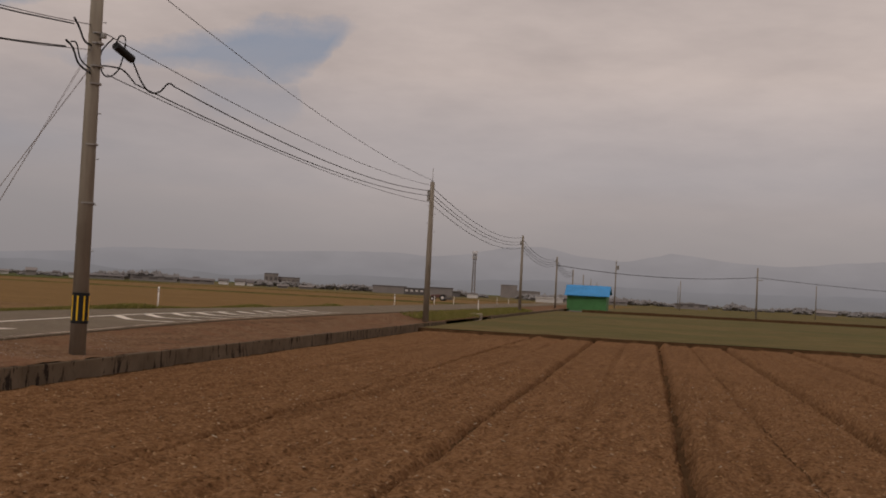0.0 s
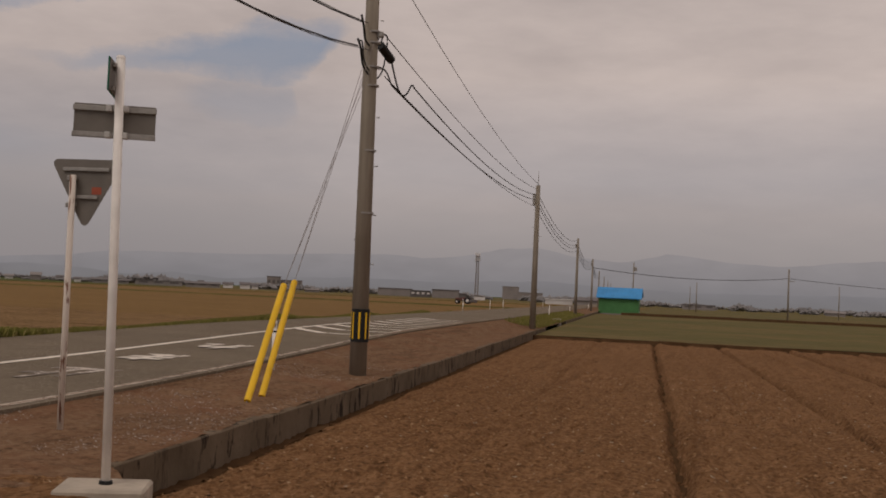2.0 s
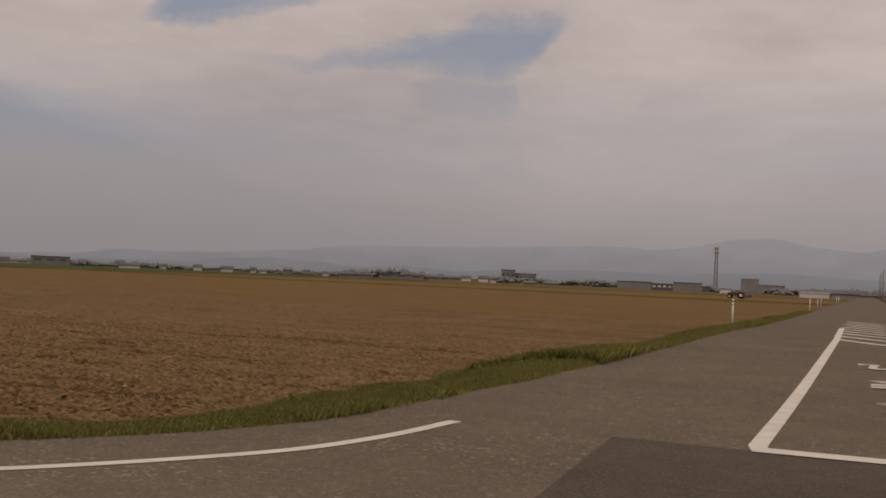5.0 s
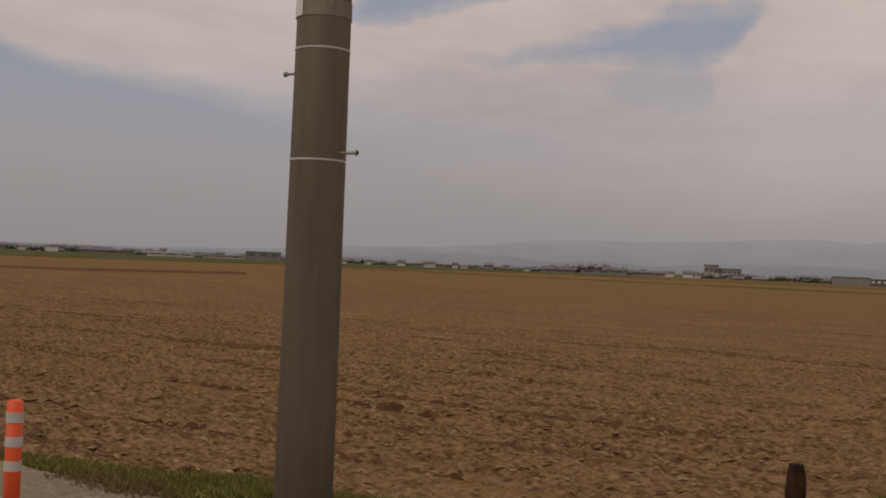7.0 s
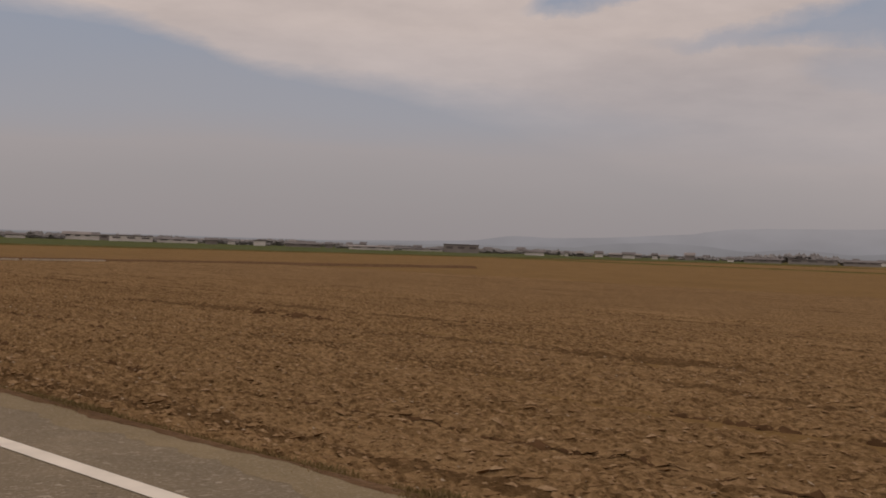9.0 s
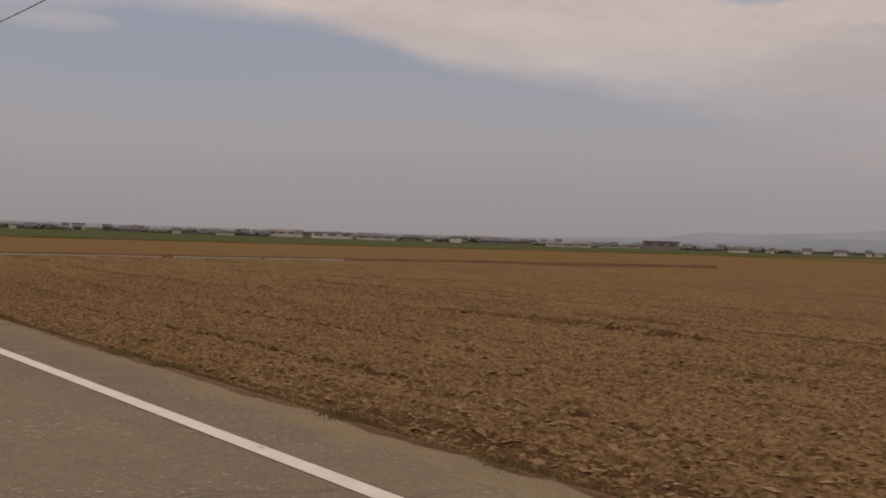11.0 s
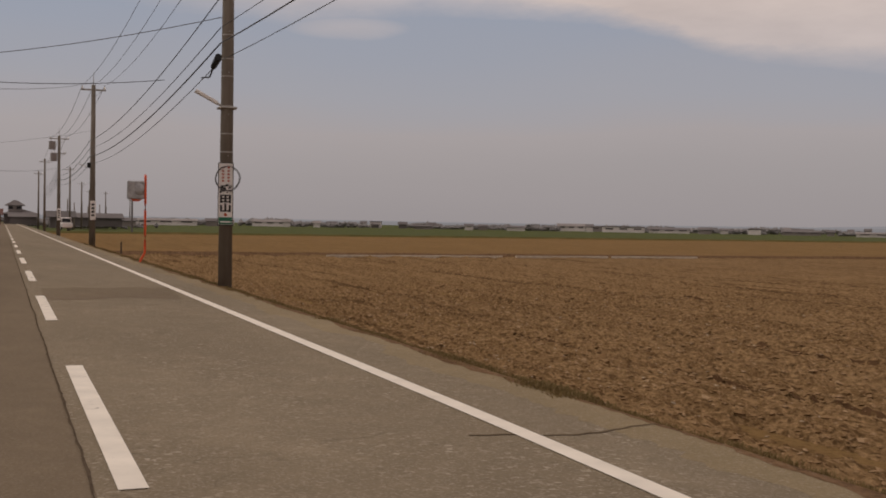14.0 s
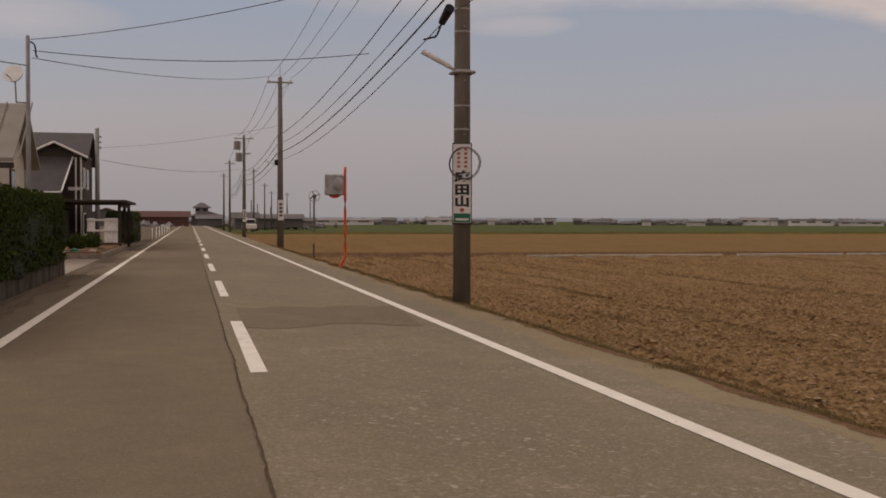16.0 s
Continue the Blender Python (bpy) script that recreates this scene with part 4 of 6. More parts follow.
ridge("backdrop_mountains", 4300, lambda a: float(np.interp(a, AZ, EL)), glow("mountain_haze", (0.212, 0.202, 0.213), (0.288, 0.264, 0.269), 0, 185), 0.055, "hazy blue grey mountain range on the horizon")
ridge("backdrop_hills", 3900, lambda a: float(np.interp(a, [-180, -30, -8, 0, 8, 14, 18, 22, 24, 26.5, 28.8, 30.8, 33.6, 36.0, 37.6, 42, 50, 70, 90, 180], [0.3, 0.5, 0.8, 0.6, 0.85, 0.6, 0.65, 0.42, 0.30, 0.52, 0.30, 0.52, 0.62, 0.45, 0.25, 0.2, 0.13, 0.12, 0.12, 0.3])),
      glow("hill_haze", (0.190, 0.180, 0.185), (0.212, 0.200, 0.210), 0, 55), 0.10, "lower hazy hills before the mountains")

# ---- poles and wires ----


def utility_pole(at, height, r0, r1, label, group="roadside utility poles", bolts=True, cap=True, lean=0.0, reach=0.12, mat=None, first_bolt=1.98):
    p = thing("utility_pole", at, 0, label, "utility pole", group)
    part("shaft", rod((0, 0, -0.4), (lean, 0, height), r0, r1, 20), mat or M_POLE, p, smooth=True)
    if cap:
        part("cap", rod((lean, 0, height), (lean, 0, height + 0.04), r1 * 1.05, r1 * 0.8, 16), M_STEEL, p)
    if bolts:
        z, s = first_bolt, 1
        while z < height - 0.6:
            r = r0 + (r1 - r0) * z / height
            bm = rod((s * (r - 0.02), 0, z), (s * (r + reach), 0, z), 0.008, n=8)
            add_rod(bm, (s * (r + reach - 0.012), 0, z), (s * (r + reach), 0, z), 0.015, n=8)
            part("step_bolt", bm, M_STEEL, p)
            z, s = z + 0.45, -s
    return p


def band(pole, z, r, h=0.02, mat=None):
    return part("band", rod((0, 0, z), (0, 0, z + h), r, r, 20), mat or M_STEEL, pole)


def crossarm(pole, z, half, insulators=2, name="crossarm"):
    arm = part(name, box((-0.045, -half, z - 0.045), (0.045, half, z + 0.045), 0.006), M_STEEL, pole)
    for i in range(insulators):
        y = -half + 0.08 + (2 * half - 0.16) * i / max(1, insulators - 1)
        bm = rod((0, y, z + 0.04), (0, y, z + 0.12), 0.035, 0.05, 8)
        add_rod(bm, (0, y, z + 0.12), (0, y, z + 0.2), 0.05, 0.02, 8)
        part("insulator", bm, M_WHITE, arm)
    part("brace", rod((0, half * 0.7, z - 0.04), (0, 0.05, z - 0.42), 0.015, n=6), M_STEEL, arm)
    return arm


def wire(a, b, sag, r=0.009, mat=None, label="thin dark overhead wire between poles", group="overhead wires"):
    ob = part("overhead_wire", add_tube(bmesh.new(), sagged(a, b, sag), r, 5), mat or M_CABLE, None, "", True)
    return tagged(ob, label, "wire", group)


P1, P2, P3, P4 = (-11.915, 19.5, -0.12), (-14.06, 56.0, -0.15), (-17.4, 107.0, -0.2), (-21.0, 161.5, -0.2)
PA, PS, P5, P6 = (-24.335, 4.62, -0.05), (-66.25, 4.62, -0.05), (-107.5, 4.8, -0.05), (-149.0, 4.85, -0.05)
pole1 = utility_pole(P1, 8.4, 0.160, 0.115, "weathered concrete utility pole on the verge with a striped tag", reach=0.045, lean=-0.07)
# black and yellow warning sleeve
sleeve = part("warning_sleeve", rod((0, 0, 0.56), (0, 0, 1.16), 0.166, 0.164, 24), M_BLACK, pole1, "black sleeve with yellow bars")
for i in range(8):
    a = 2 * math.pi * i / 8 + 0.2
    m = Matrix.Rotation(a, 4, "Z")
    part("yellow_bar", box((0.158, -0.017, 0.62), (0.170, 0.017, 1.1), 0.003, m), M_YELLOW, sleeve)
for z in (2.9, 4.05, 5.25, 5.6, 6.05, 6.25):
    band(pole1, z, 0.160 - 0.0054 * z + 0.004, 0.03)
for z, s in ((6.22, 1), (6.22, -1), (5.75, -1), (5.3, -1)):
    part("clamp", box((s * 0.13 - 0.05, -0.05, z - 0.05), (s * 0.13 + 0.05, 0.05, z + 0.05), 0.01), M_STEEL, pole1)
pole2 = utility_pole(P2, 7.25, 0.165, 0.11, "concrete utility pole with a lightning rod beside the side road")
part("lightning_rod", rod((0, 0, 7.2), (0, 0, 8.0), 0.02, 0.012, 6), M_STEEL, pole2)
part("bracket", box((-0.25, -0.04, 6.25), (0.05, 0.04, 6.85), 0.01), M_STEEL, pole2)
for at, h in ((P3, 7.5), (P4, 7.6)):
    p = utility_pole(at, h, 0.16, 0.10, "distant concrete utility pole along the side road", bolts=False)
    part("bracket", box((-0.25, -0.04, h - 0.9), (0.05, 0.04, h - 0.5), 0.01), M_STEEL, p)
for i, (x, y, h) in enumerate(((-24.6, 214, 7.5), (-27.6, 262, 7.5), (-30.5, 310, 7.5), (-33.5, 360, 7.5), (-6.5, 330, 8.5), (-9.0, 420, 8.5))):
    utility_pole((x, y, -0.4), h, 0.16, 0.10, "distant concrete utility pole along the side road", bolts=False)
trafo_pole = utility_pole((-23.0, 300, -0.4), 12.6, 0.19, 0.13, "distant pole carrying transformer cans", bolts=False)
part("transformer", rod((0.45, 0, 10.2), (0.45, 0, 11.3), 0.38, n=12), M_STEEL, trafo_pole)
crossarm(trafo_pole, 12.2, 0.9)
east_pole = utility_pole((8.8, 195.3, -0.5), 8.7, 0.16, 0.11, "lone concrete pole at the edge of the stubble field", bolts=False)
part("bracket", box((0.05, -0.05, 6.6), (0.9, 0.05, 6.75), 0.01), M_STEEL, east_pole)
utility_pole((24.5, 260, -0.5), 7.5, 0.12, 0.09, "thin distant pole in the fields", bolts=False)
wire((-21.0, 161.5, 6.2), (8.8, 195.3, 6.6), 0.9, 0.045)
wire((8.8, 195.3, 6.6), (95, 250, 6.8), 1.4, 0.04)


def at(p, z, dx=0.0, dy=0.0):
    return (p[0] + dx, p[1] + dy, z)


# side road line
wire(at(P1, 6.15, 0.16), at(P2, 6.95, -0.1), 0.40, 0.010, M_CABLE_GREY)
wire(at(P1, 5.35, 0.2, 0.1), at(P2, 6.05, -0.1), 0.34, 0.010)
wire((-12.05, 21.3, 5.50), at(P2, 6.4, -0.15), 0.42, 0.015)
wire((-12.05, 23.1, 5.78), at(P2, 6.66, -0.15), 0.45, 0.016)
wire(at(P1, 7.85), at(P2, 7.2), 0.45, 0.009, M_CABLE_GREY)
for z0, z1, z2 in ((6.95, 7.1, 7.1), (6.62, 6.7, 6.8), (6.4, 6.45, 6.5), (6.05, 6.1, 6.2)):
    wire(at(P2, z0, -0.12), at(P3, z1, -0.12), 0.85, 0.017)
    wire(at(P3, z1, -0.12), at(P4, z2, -0.12), 0.9, 0.024)
    wire(at(P4, z2, -0.12), (-24.6, 214, z2 - 0.3), 0.9, 0.028)
# junction sleeve and its loops beside the first pole
joint_box = thing("cable_joint", (-12.05, 20.75, 6.03), 0, "black cable joint sleeve with looped leads on the wire", "cable joint")
bm = rod((-0.03, -0.28, 0.10), (0.03, 0.32, -0.06), 0.09, n=12)
bmesh.ops.bevel(bm, geom=list(bm.edges), offset=0.012, segments=1, affect="EDGES")
part("sleeve", bm, M_BLACK, joint_box)
part("lead", add_tube(bmesh.new(), smooth_path([(0.03, 0.32, -0.06), (0.04, 0.75, -0.45), (0.04, 1.15, -0.60), (0.03, 1.6, -0.50), (0.02, 2.0, -0.24), (0.0, 2.35, -0.25)]), 0.019, 6), M_BLACK, joint_box, smooth=True)
part("lead", add_tube(bmesh.new(), smooth_path([(-0.03, -0.28, 0.1), (0.0, -0.18, 0.32), (0.02, 0.02, 0.28), (0.0, -0.1, -0.3), (-0.02, -0.45, -0.58), (-0.03, -0.75, -0.52), (-0.03, -0.8, -0.15), (-0.02, -0.4, 0.22)]), 0.016, 6), M_BLACK, joint_box, smooth=True)
part("lead", add_tube(bmesh.new(), smooth_path([(0.08, -1.15, -0.5), (0.06, -0.6, -0.40), (0.03, 0.0, -0.36), (0.0, 0.55, -0.53)]), 0.017, 6), M_BLACK, joint_box, smooth=True)
# span over the junction to the main road line
PQ = (-10.2, -14.0, -0.05)
utility_pole(PQ, 8.4, 0.16, 0.115, "concrete utility pole on the far side of the main road")
wire(at(P1, 6.3, -0.1, -0.1), at(PQ, 7.3, -0.3), 1.55, 0.008, M_CABLE_GREY)
wire(at(P1, 6.12, 0.03, -0.9), at(PQ, 7.2, -0.3), 1.5, 0.014)
wire(at(P1, 5.62, 0.08, -1.2), at(PQ, 7.2, 0.5), 1.85, 0.015)
wire(at(P1, 5.80, -0.05, -0.1), at(PQ, 7.25, 0.5), 1.95, 0.007, M_CABLE_GREY)
drop = thing("cable_drop", at(P1, 0), 0, "thick black cable drops curling into the pole", "cable")
part("lead", add_tube(bmesh.new(), smooth_path([(0.03, -0.9, 6.24), (0.0, -0.65, 6.1), (-0.04, -0.4, 5.92), (-0.05, -0.12, 5.88)]), 0.021, 6), M_BLACK, drop, smooth=True)
part("lead", add_tube(bmesh.new(), smooth_path([(0.08, -1.2, 5.74), (0.04, -0.9, 5.66), (0.0, -0.6, 5.42), (-0.04, -0.12, 5.34)]), 0.021, 6), M_BLACK, drop, smooth=True)
part("lead", add_tube(bmesh.new(), smooth_path([(0.06, -1.0, 5.76), (0.02, -0.75, 5.78), (0.0, -0.55, 5.52), (-0.04, -0.12, 5.42)]), 0.015, 6), M_BLACK, drop, smooth=True)
# guy wires in yellow guards
for top, foot, z in (((-11.79, 15.68, 1.46), (-11.71, 14.42, -0.14), 5.9), ((-11.70, 15.02, 1.40), (-11.58, 13.61, -0.13), 5.5)):
    g = thing("guy_wire", foot, 0, "steel guy wire in a bright yellow guard tube", "guy wire", "guy wires")
    d = Vector(top) - Vector(foot)
    bm = rod((0, 0, 0), d, 0.047, 0.047, 14)
    add_rod(bm, d, d + d.normalized() * 0.03, 0.047, 0.02, 14)
    part("guard", bm, M_YELLOW, g, smooth=False)
    for k2 in (-0.05, 0.05):
        part("strand", rod(d, Vector((P1[0] + k2, P1[1] - 0.12, z + k2)) - Vector(foot), 0.0045, n=5), M_STRAND, g)
    part("anchor", rod(-d.normalized() * 0.25, (0, 0, 0), 0.012, n=6), M_STEEL, g)

# main road line
poleA = utility_pole(PA, 9.5, 0.163, 0.115, "thick concrete utility pole at the roadside with metal bands", first_bolt=2.03)
for z in (1.985, 2.585, 2.83, 3.15):
    band(poleA, z, 0.163 - 0.00505 * z + 0.002, 0.010, M_SILVER)
plate = part("plate", rod((0, 0, 2.76), (0, 0, 2.85), 0.152, 0.1515, 24), M_POLE, poleA)
for z0, z1, a0, a1, mat in ((2.76, 2.85, 205, 262, M_SIGNWHITE), (2.90, 3.12, 210, 275, M_SIGNWHITE)):
    n = 8
    vv = [(0.1545 * math.cos(radians(a0 + (a1 - a0) * i / n)), 0.1545 * math.sin(radians(a0 + (a1 - a0) * i / n)), z) for z in (z0, z1) for i in range(n + 1)]
    pl = raw("number_plate", vv, [(i, i + 1, n + 2 + i, n + 1 + i) for i in range(n)], mat, poleA)
    if z1 > 3:
        for j in range(4):
            a = radians(a0 + 12 + j * 13)
            vv = [(0.1565 * math.cos(a + s), 0.1565 * math.sin(a + s), z) for z in (2.94, 2.99) for s in (-0.06, 0.06)]
            raw("bar", vv, [(0, 1, 3, 2)], M_INK, pl)
poleS = utility_pole(PS, 10.0, 0.155, 0.11, "concrete utility pole with an advertising board and coiled cable", reach=0.05, mat=M_POLE_DARK)
for z in (2.95, 3.35, 3.95, 4.6, 4.98, 5.5):
    band(poleS, z, 0.155 - 0.0045 * z + 0.004, 0.025)
pole5 = utility_pole(P5, 9.0, 0.18, 0.11, "tall concrete utility pole with a crossarm and a small board", bolts=False, mat=M_POLE_DARK)
part("lightning_rod", rod((0, 0, 9.0), (0, 0, 9.75), 0.025, 0.015, 6), M_STEEL, pole5)
crossarm(pole5, 8.75, 0.68)
part("lamp_bracket", rod((0, -0.1, 4.35), (0.1, -0.75, 4.55), 0.025, n=6), M_SILVER, pole5)
part("joint", box((-0.1, -0.3, 4.35), (0.1, -0.1, 4.65), 0.03), M_BLACK, pole5)
pole6 = utility_pole(P6, 9.0, 0.18, 0.11, "utility pole carrying transformer cans and crossarms", bolts=False, mat=M_POLE_DARK)
crossarm(pole6, 8.75, 0.85)
crossarm(pole6, 7.4, 0.6)
for z, dy in ((7.75, -0.6), (6.7, -0.45)):
    part("transformer", rod((0, dy, z), (0, dy, z + 0.75), 0.3, n=12), M_FARGREY, pole6)
part("lightning_rod", rod((0, 0, 9.0), (0, 0, 9.7), 0.025, 0.015, 6), M_STEEL, pole6)
for x, y, h in ((-199, 5.3, 9.4), (-236, 5.6, 9.2), (-225, 9.9, 9.6), (-262, 14, 8.5), (-300, 18, 8.0), (-330, 24, 8.4), (-360, 33, 8.0)):
    p = utility_pole((x, y, -0.05), h, 0.17, 0.11, "distant utility pole with a crossarm", bolts=False, mat=M_POLE_DARK)
    crossarm(p, h - 0.4, 0.7)
for x, y, h in ((-262, 11.5, 5.8), (-285, 14.0, 5.4), (-300, 16.5, 6.0), (-318, 19.0, 5.2), (-335, 23.0, 5.8), (-352, 26.0, 5.4)):
    utility_pole((x, y, -0.6), h, 0.15, 0.10, "distant slim utility pole among the village roofs", bolts=False, mat=M_POLE_DARK)
# cables along the main road
spans = [(PA, PS), (PS, P5), (P5, P6), (P6, (-199, 5.3, 0))]
levels = [(6.4, 6.3, 5.85, 5.8, 5.4, 0.016), (5.7, 5.62, 5.4, 5.4, 5.0, 0.013), (5.35, 5.28, 4.95, 5.0, 4.6, 0.022), (5.0, 4.9, 4.55, 4.6, 4.3, 0.012)]
for lv in levels:
    for i, (a, b) in enumerate(spans):
        wire(at(a, lv[i], 0, -0.16), at(b, lv[i + 1], 0, -0.16), 0.5, 0.62 * lv[5] * (1 + 0.3 * i))
for dy in (-0.6, 0.6, 0.0):
    for i, (a, b) in enumerate(spans):
        wire(at(a, 9.2 if i == 0 else 8.95, 0, dy), at(b, 8.95, 0, dy), 0.7, 0.006 + 0.003 * i, M_CABLE_GREY)
sleeve2 = thing("cable_joint", (-66.95, 4.46, 4.95), 0, "black cable joint sleeve hanging by the pole", "cable joint")
bm = rod((0.24, 0.05, 0.10), (-0.16, 0.0, -0.08), 0.085, 0.065, 12)
part("sleeve", bm, M_BLACK, sleeve2)
part("lead", add_tube(bmesh.new(), smooth_path([(-0.16, 0, -0.08), (-0.6, 0, -0.24), (-1.1, 0, -0.2), (-1.7, 0, -0.14)]), 0.02, 6), M_BLACK, sleeve2, smooth=True)
# lamp arm
lamp = thing("street_lamp", (-66.25, 4.62, 0), 0, "slim pale tube street lamp on the utility pole", "street lamp")
part("arm", rod((-0.05, -0.12, 3.93), (-0.14, -0.68, 4.22), 0.028, n=8), M_SILVER, lamp)
bm = rod((-0.07, -0.2, 3.985), (-0.14, -0.66, 4.235), 0.045, n=8)
part("tube_housing", bm, M_SIGNWHITE, lamp)
part("clamp", box((-0.17, -0.2, 3.85), (0.17, 0.2, 3.9), 0.02), M_STEEL, lamp)
# advertising board, coiled cable
PIX = Matrix.Translation((-66.25, 4.62, 0)) @ Matrix.Rotation(radians(-13), 4, "Z")
board = new("advertising_board")
board.matrix_world = PIX
tagged(board, "narrow white advertising board with black writing on the pole", "advertising board")
bm = bmesh.new()
add_box(bm, (0.165, -0.155, 1.33), (0.20, 0.155, 2.66), 0.006)
part("panel", bm, M_SIGNWHITE, board)
for lo, hi in (((0.184, -0.165, 1.32), (0.203, -0.15, 2.67)), ((0.184, 0.15, 1.32), (0.203, 0.165, 2.67)), ((0.184, -0.165, 1.305), (0.203, 0.165, 1.325)), ((0.184, -0.165, 2.66), (0.203, 0.165, 2.675))):
    part("rim", box(lo, hi, 0.003), M_INK, board)


def board_text(ch, z, y, size, mat, sx=1.0):
    me = words(ch, size, 0.001, 0.009)
    me.materials.clear()
    me.materials.append(mat)
    ob = new("letter", me)
    ob.parent = board
    ob.matrix_basis = Matrix.Translation((0.203, y, z)) @ Matrix(((0, 0, 1, 0), (1, 0, 0, 0), (0, 1, 0, 0), (0, 0, 0, 1))) @ Matrix.Diagonal((sx, 1, 1, 1))


for ch, z in (("成", 2.10), ("田", 1.88), ("山", 1.68)):
    board_text(ch, z, 0.0, 0.195, M_INK, 1.35)
for y0 in (-0.085, 0.035):
    for j in range(5):
        part("bar", box((0.2005, y0, 2.26 + 0.072 * j), (0.204, y0 + 0.05, 2.30 + 0.072 * j)), M_INKRED, board)
part("emblem", rod((0.200, 0.0, 1.545), (0.204, 0.0, 1.545), 0.04, n=5), M_INKRED, board)
green = part("green_panel", box((0.2005, -0.14, 1.34), (0.204, 0.14, 1.49)), M_GREEN, board)
part("bar", box((0.2045, -0.11, 1.375), (0.206, 0.11, 1.405)), M_SIGNWHITE, green)
coil = thing("cable_coil", (-66.02, 4.61, 2.33), 0, "coil of grey cable hung on the pole", "cable coil")
for j in range(3):
    rr = 0.25 + 0.012 * j
    part("loop", add_tube(bmesh.new(), [(0.015 * j - 0.01 + 0.03 * math.sin(a * 3), rr * math.cos(a), rr * math.sin(a)) for a in np.linspace(0, 2 * math.pi, 33)], 0.0055, 5), M_CABLE_GREY, coil, smooth=True)
for at_, z0, z1 in ((P5, 1.42, 2.5), (P6, 1.3, 2.4)):
    b2 = thing("advertising_board", at_, 5, "small white board with dark writing on the pole", "advertising board")
    pn = part("panel", box((0.17, -0.15, z0), (0.19, 0.15, z1), 0.005), M_SIGNWHITE, b2)
    for j in range(4):
        part("bar", box((0.1905, -0.08, z1 - 0.28 - 0.2 * j), (0.194, 0.08, z1 - 0.16 - 0.2 * j)), M_INK, pn)

# ---- junction furniture ----


def sign_triangle():
    s = thing("stop_sign", (-11.88, 9.74, -0.06), 0, "grey back of a triangular road sign on a rusty white post", "road sign")
    top = Vector((0.03, -0.08, 2.43))
    part("post", rod((0, 0, -0.3), top, 0.031, 0.031, 14), M_RUSTPOST, s, smooth=True)
    q = Matrix.Translation((0.13, 0.0, 2.27)) @ Matrix.Rotation(radians(4), 4, "Z")
    corners = [Vector((-0.385, 0, 0.32)), Vector((0.385, 0, 0.32)), Vector((0, 0, -0.37))]
    pts = []
    for i in range(3):
        c, a, b = corners[i], corners[i - 1], corners[(i + 1) % 3]
        ua, ub = (a - c).normalized(), (b - c).normalized()
        for j in range(7):
            t = j / 6
            pts.append((c + ua * 0.10) * (1 - t) ** 2 + c * 2 * t * (1 - t) * 0.9 + (c + (ua + ub) * 0.0) * 2 * t * (1 - t) * 0.1 + (c + ub * 0.10) * t * t)
    bm = bmesh.new()
    f = bm.faces.new([bm.verts.new(p) for p in pts])
    r = bmesh.ops.extrude_face_region(bm, geom=[f])
    bmesh.ops.translate(bm, vec=(0, 0.012, 0), verts=[v for v in r["geom"] if isinstance(v, bmesh.types.BMVert)])
    bmesh.ops.transform(bm, matrix=q, verts=bm.verts)
    plate_ = part("plate", bm, M_SIGNBACK, s)
    for z, h in ((0.22, 0.24), (-0.05, 0.13)):
        part("rail", box((-h, -0.03, z - 0.018), (h, -0.002, z + 0.018), 0.004, q), M_STEEL, s)
    part("sticker", box((0.06, -0.004, -0.02), (0.16, -0.001, 0.05), 0, q), M_INKRED, plate_, "small red sticker")
    for z in (2.40, 2.14):
        part("clamp", box((-0.06, -0.05, z - 0.025), (0.04, 0.05, z + 0.025), 0.008), M_STEEL, s)


def sign_boards():
    s = thing("guide_sign", (-10.01, 7.2, -0.04), 0, "white post with a grey sign back and a green name board", "road sign")
    part("post", rod((0.076, 0, -0.06), (0.005, 0, 3.0), 0.032, 0.032, 16), M_WHITE, s, smooth=True)
    part("cap", rod((0.005, 0, 3.0), (0.005, 0, 3.02), 0.034, 0.026, 16), M_WHITE, s)
    part("collar", rod((0.076, 0, -0.026), (0.076, 0, 0.0), 0.048, 0.046, 16), M_BLACK, s)
    m = Matrix.Translation((0, 0, 0)) @ Matrix.Rotation(radians(22), 4, "Z")
    pl = part("panel", box((-0.305, 0.045, 2.43), (0.265, 0.06, 2.67), 0.004, m), M_SIGNBACK, s)
    for z in (2.445, 2.635):
        part("rail", box((-0.31, 0.02, z - 0.02), (0.27, 0.045, z + 0.02), 0.004, m), M_STEEL, pl)
        for x in (-0.06, 0.06):
            part("clamp", box((x - 0.02, -0.02, z - 0.022), (x + 0.02, 0.05, z + 0.022), 0.005, m), M_SILVER, pl)
    m2 = Matrix.Rotation(radians(112), 4, "Z")
    g = part("name_board", box((-0.17, 0.045, 2.74), (0.42, 0.058, 2.98), 0.004, m2), M_GREEN, s, "green name board with white writing")
    part("board_back", box((-0.165, 0.040, 2.745), (0.415, 0.0445, 2.975), 0, m2), M_SIGNBACK, g)
    for x in (-0.05, 0.05, 0.15, 0.25, 0.35):
        part("bar", box((x - 0.032, 0.0585, 2.83), (x + 0.032, 0.060, 2.91), 0, m2), M_SIGNWHITE, g)
    part("bar", box((-0.14, 0.0585, 2.915), (-0.04, 0.060, 2.95), 0, m2), M_SIGNWHITE, g)
    for z in (2.77, 2.94):
        part("rail", box((-0.08, 0.018, z - 0.018), (0.40, 0.04, z + 0.018), 0.004, m2), M_STEEL, g)
    part("footing", box((-0.25, -0.28, -0.36), (0.37, 0.22, -0.025), 0.02, Matrix.Rotation(radians(20), 4, "Z")), M_SLAB, s, "pale square concrete footing")


